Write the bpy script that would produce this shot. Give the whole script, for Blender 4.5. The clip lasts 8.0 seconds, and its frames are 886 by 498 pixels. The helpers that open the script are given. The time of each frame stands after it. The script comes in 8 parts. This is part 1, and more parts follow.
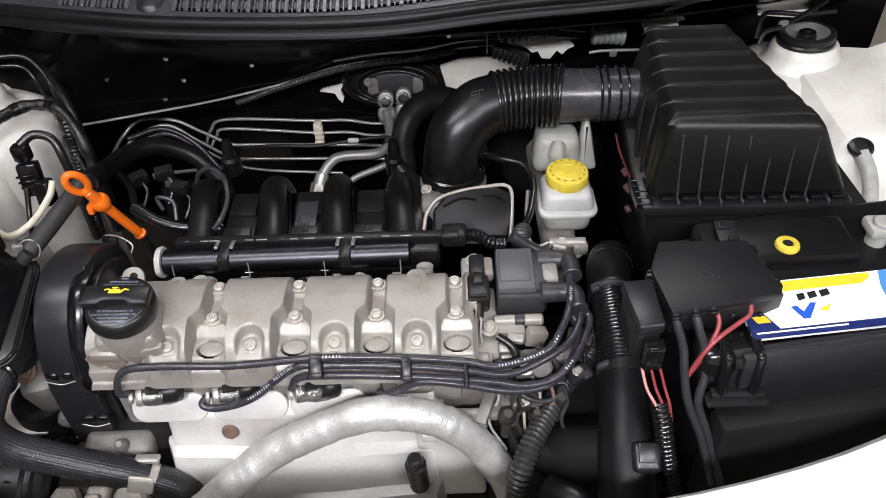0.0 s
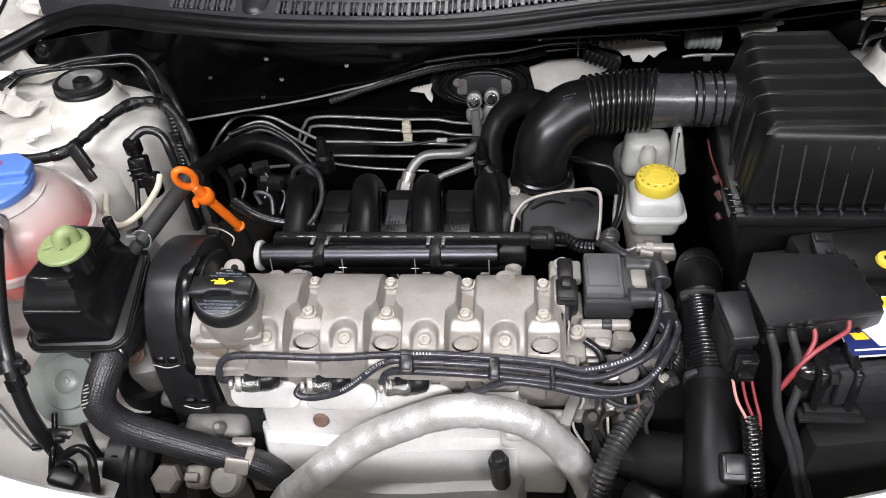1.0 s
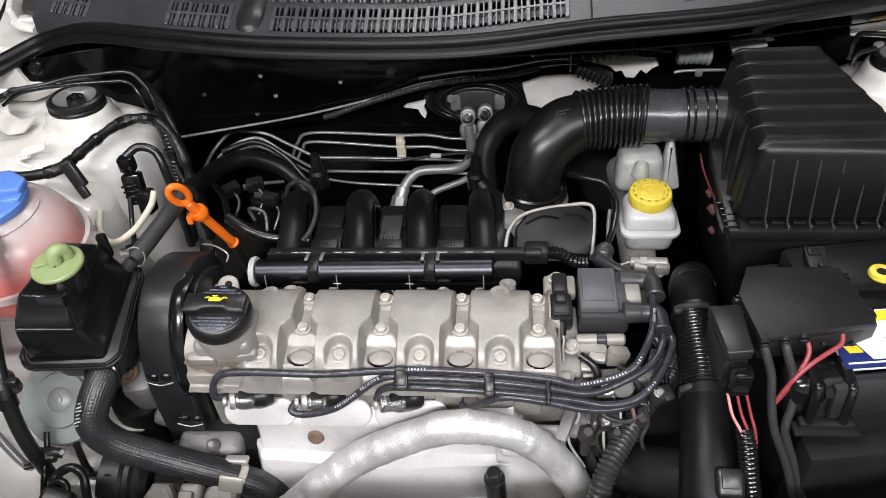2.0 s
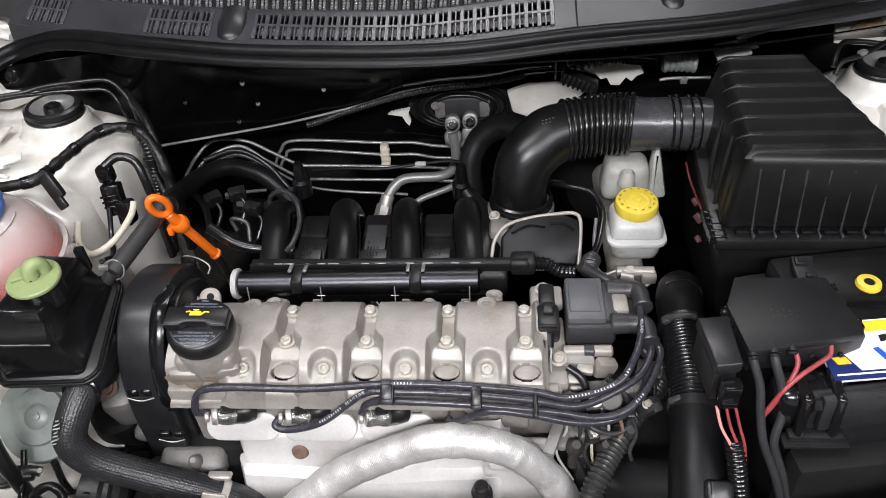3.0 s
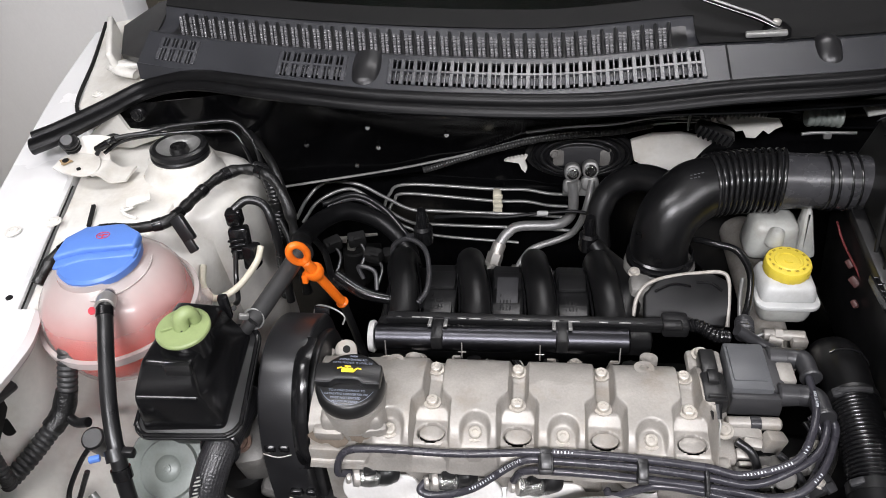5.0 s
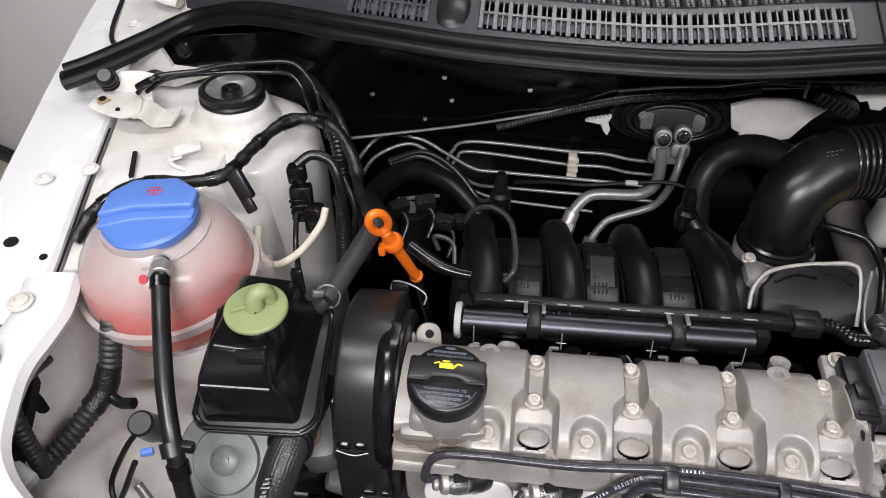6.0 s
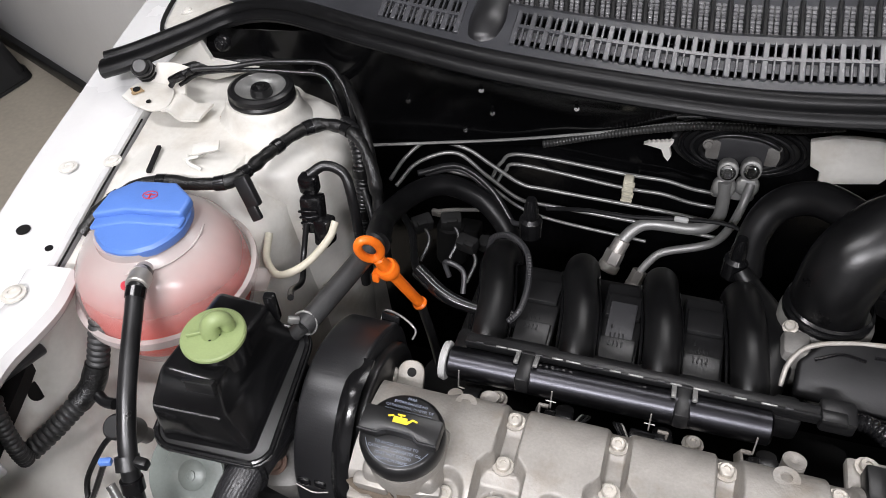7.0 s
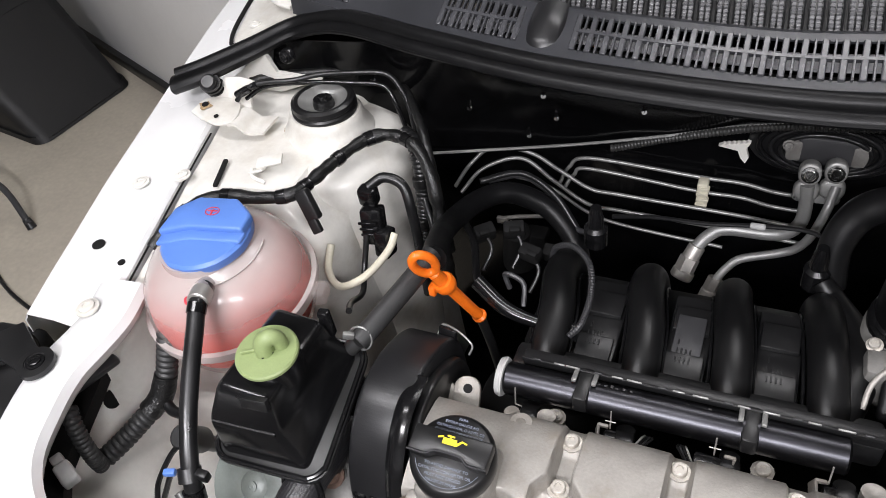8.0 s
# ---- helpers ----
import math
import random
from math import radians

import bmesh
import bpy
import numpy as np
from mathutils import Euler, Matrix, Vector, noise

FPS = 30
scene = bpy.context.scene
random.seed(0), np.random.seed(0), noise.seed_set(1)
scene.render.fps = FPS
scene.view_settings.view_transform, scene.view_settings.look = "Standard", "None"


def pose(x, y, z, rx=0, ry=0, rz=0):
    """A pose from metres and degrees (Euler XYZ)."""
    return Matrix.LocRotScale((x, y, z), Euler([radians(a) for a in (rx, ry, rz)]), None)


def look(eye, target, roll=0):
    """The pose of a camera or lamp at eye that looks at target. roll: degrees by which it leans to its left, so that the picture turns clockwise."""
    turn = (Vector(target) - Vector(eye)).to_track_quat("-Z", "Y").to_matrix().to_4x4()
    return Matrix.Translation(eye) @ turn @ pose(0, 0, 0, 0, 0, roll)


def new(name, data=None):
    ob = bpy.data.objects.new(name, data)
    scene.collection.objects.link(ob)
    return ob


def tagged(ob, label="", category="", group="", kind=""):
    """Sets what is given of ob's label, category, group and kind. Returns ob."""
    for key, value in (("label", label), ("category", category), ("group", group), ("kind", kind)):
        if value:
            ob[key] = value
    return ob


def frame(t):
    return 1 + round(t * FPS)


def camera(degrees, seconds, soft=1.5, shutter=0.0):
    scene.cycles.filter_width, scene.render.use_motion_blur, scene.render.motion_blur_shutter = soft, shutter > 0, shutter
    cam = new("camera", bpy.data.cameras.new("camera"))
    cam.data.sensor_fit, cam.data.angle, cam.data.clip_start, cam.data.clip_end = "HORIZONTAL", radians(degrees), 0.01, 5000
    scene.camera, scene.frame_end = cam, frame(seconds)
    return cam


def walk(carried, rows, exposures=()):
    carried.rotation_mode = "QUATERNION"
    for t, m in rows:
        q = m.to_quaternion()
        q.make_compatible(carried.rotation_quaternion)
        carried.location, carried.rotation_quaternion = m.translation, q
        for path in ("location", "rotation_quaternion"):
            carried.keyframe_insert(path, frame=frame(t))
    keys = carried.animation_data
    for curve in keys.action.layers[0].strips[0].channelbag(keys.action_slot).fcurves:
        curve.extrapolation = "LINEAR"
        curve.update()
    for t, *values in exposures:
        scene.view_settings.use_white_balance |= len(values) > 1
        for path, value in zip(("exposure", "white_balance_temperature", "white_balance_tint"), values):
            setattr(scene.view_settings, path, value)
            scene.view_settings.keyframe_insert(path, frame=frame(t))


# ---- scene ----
cam = camera(60.0, 8.0, soft=0.9)
PATH = [
    (0, (0.0451, -0.0343, 1.4577), (0.0132, 1.4357, 0.1019), -2.44),
    (0.5, (0.0321, -0.0373, 1.4713), (-0.1524, 1.4022, 0.0951), -5.15),
    (1, (0.0234, -0.0412, 1.4764), (-0.1863, 1.4101, 0.1163), -5.33),
    (1.5, (0.0243, -0.0421, 1.4776), (-0.1909, 1.4323, 0.1435), -5.32),
    (2, (0.0234, -0.0410, 1.4774), (-0.1716, 1.4372, 0.1444), -5.15),
    (2.2, (0.0172, -0.0377, 1.4812), (-0.1500, 1.4517, 0.1569), -4.51),
    (3.5, (0.0233, -0.0262, 1.4758), (-0.1254, 1.4526, 0.1374), -4.29),
    (4, (0.0185, -0.0343, 1.4881), (-0.1185, 1.4399, 0.1436), -4.00),
    (4.5, (0.0083, -0.0288, 1.4850), (-0.1520, 1.4736, 0.1746), -4.24),
    (5, (-0.1072, 0.0033, 1.4801), (-0.3404, 1.5400, 0.2215), -4.42),
    (5.2, (-0.1583, 0.0159, 1.4707), (-0.4405, 1.5544, 0.2243), -5.27),
    (6.3, (-0.2236, 0.1278, 1.4323), (-0.4162, 1.5463, 0.0357), -0.56),
    (6.5, (-0.1911, 0.1523, 1.4372), (-0.4064, 1.5650, 0.0379), -0.67),
    (7, (-0.1238, 0.1895, 1.4363), (-0.6344, 1.5212, 0.0343), -4.58),
    (7.5, (-0.1028, 0.2163, 1.4376), (-0.7967, 1.4671, 0.0398), -8.99),
    (8, (-0.1036, 0.2199, 1.4391), (-0.8248, 1.4605, 0.0460), -11.40),
]
walk(cam, [(t, look(eye, target, roll)) for t, eye, target, roll in PATH],
     exposures=[(0.0, -0.08), (0.5, -0.15), (1.0, 0.07), (2.0, 0.0), (3.5, -0.03), (4.0, -0.06), (4.5, 0.07), (5.0, 0.03), (6.5, -0.23), (7.0, -0.07), (8.0, 0.0)])

# ---- world and lamps: a closed workshop with assumed, unseen tube lamps on the ceiling ----
world = bpy.data.worlds.new("world")
scene.world = world
world.use_nodes = True
world.node_tree.nodes["Background"].inputs[0].default_value = (0.9, 0.95, 1.0, 1)
world.node_tree.nodes["Background"].inputs[1].default_value = 0.045


def lamp(name, at, target, sx, sy, watts, col=(1.0, 0.982, 1.035)):
    data = bpy.data.lights.new(name, "AREA")
    data.shape, data.size, data.size_y, data.energy, data.color = "RECTANGLE", sx, sy, watts, col
    ob = new(name, data)
    ob.matrix_world = look(at, target)
    return ob


# the second and third are fill added to brighten the left wing
LAMPS = [((-0.25, -1.35, 2.62), 98), ((-0.80, 0.12, 2.62), 17.5), ((1.4, -1.1, 2.62), 54), ((0.13, 1.58, 2.62), 8.8)]
for at, watts in LAMPS:
    lamp("tube_light", at, (at[0], at[1], 0), 1.2, 0.22, watts)


# ---- materials ----
def material(name, col, rough=0.5, metal=0.0, var=0.25, scale=40.0, fine=400.0, bump=0.15, dist=0.0006, spec=0.5, coat=0.0, dirt=None, dirt_amount=0.0, dirt_scale=9.0, rvar=0.12):
    m = bpy.data.materials.new(name)
    m.use_nodes = True
    nt = m.node_tree
    b = nt.nodes["Principled BSDF"]
    b.inputs["Metallic"].default_value = metal
    b.inputs["Specular IOR Level"].default_value = spec
    b.inputs["Coat Weight"].default_value = coat
    b.inputs["Coat Roughness"].default_value = 0.08
    tc = nt.nodes.new("ShaderNodeTexCoord")
    n1 = nt.nodes.new("ShaderNodeTexNoise")
    n1.inputs["Scale"].default_value, n1.inputs["Detail"].default_value = scale, 6
    n2 = nt.nodes.new("ShaderNodeTexNoise")
    n2.inputs["Scale"].default_value, n2.inputs["Detail"].default_value = fine, 3
    for n in (n1, n2):
        nt.links.new(tc.outputs["Object"], n.inputs["Vector"])
    ramp = nt.nodes.new("ShaderNodeValToRGB")
    ramp.color_ramp.elements[0].position, ramp.color_ramp.elements[1].position = 0.3, 0.7
    ramp.color_ramp.elements[0].color = (*[c * (1 - var) for c in col], 1)
    ramp.color_ramp.elements[1].color = (*[min(1, c * (1 + var * 0.6)) for c in col], 1)
    mixf = nt.nodes.new("ShaderNodeMath")
    mixf.operation = "MULTIPLY_ADD"
    mixf.inputs[1].default_value = 0.35
    nt.links.new(n2.outputs["Fac"], mixf.inputs[0])
    half = nt.nodes.new("ShaderNodeMath")
    half.operation = "MULTIPLY"
    half.inputs[1].default_value = 0.65
    nt.links.new(n1.outputs["Fac"], half.inputs[0])
    nt.links.new(half.outputs[0], mixf.inputs[2])
    nt.links.new(mixf.outputs[0], ramp.inputs["Fac"])
    out = ramp.outputs["Color"]
    if dirt:
        n3 = nt.nodes.new("ShaderNodeTexNoise")
        n3.inputs["Scale"].default_value, n3.inputs["Detail"].default_value, n3.inputs["Roughness"].default_value = dirt_scale, 8, 0.65
        nt.links.new(tc.outputs["Object"], n3.inputs["Vector"])
        r3 = nt.nodes.new("ShaderNodeMapRange")
        r3.inputs["From Min"].default_value, r3.inputs["From Max"].default_value = 0.5, 0.78
        r3.inputs["To Max"].default_value = dirt_amount
        nt.links.new(n3.outputs["Fac"], r3.inputs["Value"])
        mx = nt.nodes.new("ShaderNodeMix")
        mx.data_type = "RGBA"
        nt.links.new(r3.outputs["Result"], mx.inputs["Factor"])
        nt.links.new(out, mx.inputs["A"])
        mx.inputs["B"].default_value = (*dirt, 1)
        out = mx.outputs["Result"]
    nt.links.new(out, b.inputs["Base Color"])
    rr = nt.nodes.new("ShaderNodeMapRange")
    rr.inputs["To Min"].default_value, rr.inputs["To Max"].default_value = max(0.02, rough - rvar), min(1, rough + rvar)
    nt.links.new(n1.outputs["Fac"], rr.inputs["Value"])
    nt.links.new(rr.outputs["Result"], b.inputs["Roughness"])
    if bump:
        bp = nt.nodes.new("ShaderNodeBump")
        bp.inputs["Strength"].default_value, bp.inputs["Distance"].default_value = bump, dist
        nt.links.new(n2.outputs["Fac"], bp.inputs["Height"])
        nt.links.new(bp.outputs["Normal"], b.inputs["Normal"])
    return m


WHITE = material("white_body_paint", (0.68, 0.665, 0.62), 0.38, var=0.10, scale=14, fine=160, bump=0.08, coat=0.3, dirt=(0.40, 0.35, 0.28), dirt_amount=0.8, dirt_scale=11)
WHITE_CLEAN = material("white_outer_paint", (0.71, 0.71, 0.705), 0.25, var=0.03, scale=8, fine=120, bump=0.03, coat=0.6, dirt=(0.6, 0.58, 0.54), dirt_amount=0.12)
BLACK_PANEL = material("black_coated_panel", (0.0025, 0.0025, 0.0028), 0.16, var=0.4, scale=12, fine=90, bump=0.10, dist=0.001, spec=0.14)
BLACK_PLASTIC = material("black_plastic", (0.010, 0.010, 0.0104), 0.36, var=0.3, scale=25, fine=900, bump=0.10, dist=0.0003)
BLACK_SATIN = material("black_dressed_plastic", (0.006, 0.006, 0.0065), 0.20, var=0.3, scale=20, fine=700, bump=0.08, dist=0.0003)
BLACK_GRAINED = material("black_grained_plastic", (0.010, 0.010, 0.0107), 0.44, var=0.2, scale=60, fine=1400, bump=0.35, dist=0.0003, spec=0.4)
BLACK_MATT = material("black_matt_foam", (0.006, 0.006, 0.006), 0.75, var=0.4, scale=30, fine=500, bump=0.3, spec=0.25)
COIL_GREY = material("coil_grey_plastic", (0.092, 0.095, 0.100), 0.42, var=0.2, scale=30, fine=900, bump=0.15, dist=0.0003)
GREY_PLASTIC = material("dark_grey_plastic", (0.036, 0.036, 0.038), 0.45, var=0.2, scale=30, fine=900, bump=0.15, dist=0.0003)
COWL = material("cowl_grey_plastic", (0.030, 0.031, 0.035), 0.36, var=0.25, scale=18, fine=1100, bump=0.25, dist=0.0003)
# paler than COWL: light caught by the bars and cells is in the colour
COWL_BAR = material("lit_grille_plastic", (0.055, 0.056, 0.061), 0.24, var=0.35, scale=30, fine=900, bump=0.2, dist=0.0003)
COWL_SHINE = material("glint_grille_plastic", (0.16, 0.16, 0.165), 0.14, var=0.6, scale=60, fine=900, bump=0.2, dist=0.0004)
RUBBER = material("black_rubber", (0.009, 0.009, 0.0095), 0.32, var=0.3, scale=30, fine=600, bump=0.12, dist=0.0003)
RUBBER_GREY = material("grey_rubber", (0.028, 0.028, 0.030), 0.36, var=0.25, scale=50, fine=700, bump=0.15)
LEAD = material("silicone_lead", (0.034, 0.033, 0.040), 0.27, var=0.2, scale=50, fine=700, bump=0.1, dist=0.0003)
BRAID = material("braided_rubber", (0.017, 0.017, 0.0185), 0.36, var=0.35, scale=120, fine=500, bump=0.6, dist=0.0008)
CAST = material("cast_aluminium", (0.315, 0.298, 0.272), 0.43, metal=0.25, var=0.20, scale=30, fine=420, bump=0.35, dist=0.0006, dirt=(0.185, 0.145, 0.100), dirt_amount=0.6, dirt_scale=24)
CAST_DIRTY = material("stained_aluminium", (0.36, 0.34, 0.31), 0.55, metal=0.3, var=0.3, scale=30, fine=700, bump=0.4, dist=0.0005, dirt=(0.12, 0.09, 0.06), dirt_amount=0.6, dirt_scale=35)
SHIELD = material("heat_shield_metal", (0.66, 0.65, 0.63), 0.44, metal=0.25, var=0.14, scale=16, fine=300, bump=0.16, dirt=(0.36, 0.31, 0.26), dirt_amount=0.55, dirt_scale=14)
FOIL = material("foil_hose", (0.60, 0.59, 0.575), 0.40, metal=0.45, var=0.22, scale=55, fine=420, bump=0.6, dist=0.0012, dirt=(0.26, 0.23, 0.20), dirt_amount=0.6, dirt_scale=22)
STEEL = material("zinc_steel", (0.50, 0.48, 0.45), 0.40, metal=0.7, var=0.2, scale=60, fine=900, bump=0.1, dirt=(0.2, 0.15, 0.1), dirt_amount=0.4, dirt_scale=60)
ALU = material("aluminium_pipe", (0.359, 0.359, 0.351), 0.48, metal=0.6, var=0.15, scale=50, fine=700, bump=0.15)
ALU_DIRTY = material("stained_pipe_aluminium", (0.30, 0.30, 0.29), 0.46, metal=0.5, var=0.25, scale=60, fine=700, bump=0.2, dirt=(0.08, 0.07, 0.06), dirt_amount=0.6, dirt_scale=60)
PLATED = material("plated_pipe", (0.30, 0.30, 0.29), 0.36, metal=0.55, var=0.2, scale=60, fine=700, bump=0.1)
RUBBER_MID = material("dusty_rubber", (0.028, 0.028, 0.028), 0.48, var=0.3, scale=60, fine=700, bump=0.2)
DARK_METAL = material("dark_mottled_metal", (0.045, 0.042, 0.038), 0.5, metal=0.2, var=0.5, scale=40, fine=400, bump=0.3, dirt=(0.14, 0.12, 0.09), dirt_amount=0.6, dirt_scale=30)
ALT_GREY = material("dull_alternator_metal", (0.17, 0.165, 0.155), 0.55, metal=0.2, var=0.3, scale=40, fine=500, bump=0.3, dirt=(0.06, 0.05, 0.04), dirt_amount=0.7, dirt_scale=30)
LOOM_GREY = material("dusty_loom_plastic", (0.030, 0.030, 0.029), 0.34, var=0.3, scale=60, fine=700, bump=0.2)
CHROME = material("bright_steel", (0.75, 0.75, 0.74), 0.16, metal=1.0, var=0.1, scale=50, bump=0.0)
RUST = material("rusty_steel", (0.16, 0.10, 0.075), 0.7, var=0.5, scale=90, fine=600, bump=0.4)
ORANGE = material("orange_plastic", (0.86, 0.17, 0.012), 0.36, var=0.12, scale=40, fine=500, bump=0.05)
YELLOW_DARK = material("embossed_yellow", (0.34, 0.25, 0.02), 0.5, var=0.2, scale=80, bump=0.1)
YELLOW = material("yellow_plastic", (0.64, 0.50, 0.05), 0.42, var=0.12, scale=60, fine=700, bump=0.1)
BLUE = material("blue_plastic", (0.095, 0.205, 0.56), 0.40, var=0.10, scale=30, fine=700, bump=0.08)
GREEN = material("pale_green_plastic", (0.24, 0.30, 0.13), 0.45, var=0.14, scale=40, fine=700, bump=0.1)
CREAM = material("cream_plastic", (0.58, 0.55, 0.44), 0.5, var=0.15, scale=60)
MILKY_DIM = material("dim_milky_plastic", (0.34, 0.345, 0.325), 0.40, var=0.16, scale=30, fine=300, bump=0.05, dirt=(0.14, 0.12, 0.09), dirt_amount=0.5, dirt_scale=35)
DUCT = material("shiny_black_rubber", (0.009, 0.009, 0.0095), 0.20, var=0.4, scale=30, fine=500, bump=0.08, dist=0.0003, spec=0.6)
MILKY = material("milky_plastic", (0.47, 0.475, 0.465), 0.38, var=0.12, scale=30, fine=300, bump=0.05, dirt=(0.22, 0.20, 0.16), dirt_amount=0.35, dirt_scale=40)
RED_DULL = material("dull_red_hose", (0.14, 0.025, 0.025), 0.5, var=0.4, scale=60)
DUCT_SOFT = material("soft_black_rubber", (0.006, 0.006, 0.0064), 0.32, var=0.5, scale=25, fine=400, bump=0.25, dist=0.0005, spec=0.4)
RUNNER = material("dark_moulded_plastic", (0.006, 0.006, 0.0063), 0.38, var=0.3, scale=25, fine=900, bump=0.2, dist=0.0003, spec=0.36)
SLEEVE = material("smoked_chrome", (0.30, 0.30, 0.29), 0.20, metal=0.8, var=0.8, scale=140, fine=900, bump=0.5, dist=0.0012, dirt=(0.012, 0.011, 0.010), dirt_amount=0.85, dirt_scale=70)
RED_WIRE = material("faded_red_wire", (0.27, 0.042, 0.048), 0.4, var=0.2, scale=60)
PINK_WIRE = material("pink_wire", (0.62, 0.28, 0.25), 0.45, var=0.15, scale=60)
PRINT_CAP = material("worn_print", (0.24, 0.27, 0.34), 0.5, var=0.4, scale=300, bump=0)
PRINT_WHITE = material("white_print", (0.50, 0.52, 0.55), 0.5, var=0.25, scale=300, bump=0)
PRINT_YELLOW = material("yellow_print", (0.85, 0.62, 0.03), 0.5, var=0.05, bump=0)
PRINT_RED = material("red_print", (0.52, 0.04, 0.06), 0.5, var=0.05, bump=0)
LABEL_WHITE = material("label_white", (0.82, 0.83, 0.84), 0.3, var=0.04, bump=0)
LABEL_BLUE = material("label_blue", (0.02, 0.09, 0.48), 0.3, var=0.06, bump=0)
LABEL_SKY = material("label_sky_blue", (0.07, 0.25, 0.58), 0.3, var=0.06, bump=0)
LABEL_NAVY = material("label_navy", (0.012, 0.022, 0.11), 0.3, var=0.06, bump=0)
LABEL_YELLOW = material("label_yellow", (0.85, 0.55, 0.03), 0.3, var=0.06, bump=0)
CONCRETE = material("concrete_floor", (0.56, 0.51, 0.42), 0.62, var=0.22, scale=3.0, fine=60, bump=0.2, dist=0.002, dirt=(0.16, 0.14, 0.12), dirt_amount=0.4, dirt_scale=1.6)
PANEL_PAINT = material("pale_panel_paint", (0.70, 0.70, 0.70), 0.45, var=0.05, scale=2, fine=120, bump=0.05, dirt=(0.5, 0.5, 0.5), dirt_amount=0.3, dirt_scale=1.5)
WALL_PAINT = material("grey_wall_paint", (0.40, 0.41, 0.42), 0.6, var=0.06, scale=2, fine=120, bump=0.1, dirt=(0.36, 0.36, 0.36), dirt_amount=0.3, dirt_scale=1.2)
CEIL_PAINT = material("grey_ceiling_paint", (0.20, 0.20, 0.20), 0.7, var=0.04, scale=2, fine=120, bump=0.05)
BIN_PLASTIC = material("scuffed_black_plastic", (0.006, 0.006, 0.0064), 0.6, var=0.4, scale=12, fine=300, bump=0.3)
DISC_GREY = material("grey_green_metal", (0.17, 0.19, 0.175), 0.45, metal=0.1, var=0.2, scale=30, dirt=(0.12, 0.11, 0.09), dirt_amount=0.4, dirt_scale=40)


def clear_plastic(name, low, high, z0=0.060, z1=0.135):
    """A milky, partly see-through tank wall; opacity rising with height imitates the coolant's colour fading."""
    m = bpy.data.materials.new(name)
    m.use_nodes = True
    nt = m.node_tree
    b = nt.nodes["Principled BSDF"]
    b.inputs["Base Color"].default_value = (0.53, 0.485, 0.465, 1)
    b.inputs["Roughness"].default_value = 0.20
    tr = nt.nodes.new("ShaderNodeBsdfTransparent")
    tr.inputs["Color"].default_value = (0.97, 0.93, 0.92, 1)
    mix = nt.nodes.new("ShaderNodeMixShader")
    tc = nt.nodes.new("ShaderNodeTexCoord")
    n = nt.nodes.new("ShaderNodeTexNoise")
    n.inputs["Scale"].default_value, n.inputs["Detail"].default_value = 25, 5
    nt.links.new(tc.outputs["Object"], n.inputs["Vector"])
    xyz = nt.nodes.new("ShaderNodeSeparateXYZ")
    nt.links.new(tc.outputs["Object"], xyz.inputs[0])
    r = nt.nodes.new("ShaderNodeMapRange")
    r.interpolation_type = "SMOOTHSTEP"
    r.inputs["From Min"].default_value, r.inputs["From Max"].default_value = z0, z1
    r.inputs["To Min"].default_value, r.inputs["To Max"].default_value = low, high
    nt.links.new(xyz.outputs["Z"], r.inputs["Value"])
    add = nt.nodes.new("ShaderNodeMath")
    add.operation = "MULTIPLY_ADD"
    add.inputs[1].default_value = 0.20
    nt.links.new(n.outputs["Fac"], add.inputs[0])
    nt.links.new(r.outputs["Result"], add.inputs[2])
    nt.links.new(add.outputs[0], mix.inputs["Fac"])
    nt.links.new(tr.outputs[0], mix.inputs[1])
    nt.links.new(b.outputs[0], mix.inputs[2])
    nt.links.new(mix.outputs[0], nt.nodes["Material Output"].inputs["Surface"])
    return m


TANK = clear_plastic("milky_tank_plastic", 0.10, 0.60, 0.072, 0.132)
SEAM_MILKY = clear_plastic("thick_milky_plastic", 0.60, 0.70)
COOLANT = material("pink_coolant", (0.72, 0.075, 0.05), 0.25, var=0.1, scale=12, bump=0)


def glow(name, col, strength):
    m = bpy.data.materials.new(name)
    m.use_nodes = True
    b = m.node_tree.nodes["Principled BSDF"]
    b.inputs["Base Color"].default_value = (0.9, 0.9, 0.9, 1)
    b.inputs["Emission Color"].default_value = (*col, 1)
    b.inputs["Emission Strength"].default_value = strength
    return m


DIFFUSER = glow("lamp_diffuser", (1.0, 0.97, 0.93), 6.0)


def dark_glass():
    m = bpy.data.materials.new("windscreen_glass")
    m.use_nodes = True
    b = m.node_tree.nodes["Principled BSDF"]
    b.inputs["Base Color"].default_value = (0.75, 0.8, 0.78, 1)
    b.inputs["Roughness"].default_value = 0.02
    b.inputs["Transmission Weight"].default_value = 1.0
    b.inputs["IOR"].default_value = 1.45
    return m


GLASS = dark_glass()
RAIL_STEEL = material("blackened_steel", (0.050, 0.050, 0.056), 0.33, metal=1.0, var=0.2, scale=30, fine=600, bump=0.05, rvar=0.05)
BELT_PLASTIC = material("dull_black_plastic", (0.013, 0.013, 0.014), 0.33, var=0.3, scale=25, fine=700, bump=0.2, dist=0.0004)
# lightened black: highlights of duct neck and air box ribs painted in
SHEEN_PLASTIC = material("sheen_black_plastic", (0.040, 0.040, 0.043), 0.27, var=0.3, scale=40, fine=600, bump=0.1)
BOLT = material("dull_zinc_bolt", (0.52, 0.49, 0.44), 0.42, metal=0.45, var=0.25, scale=90, fine=800, bump=0.2, dirt=(0.16, 0.11, 0.07), dirt_amount=0.5, dirt_scale=90)
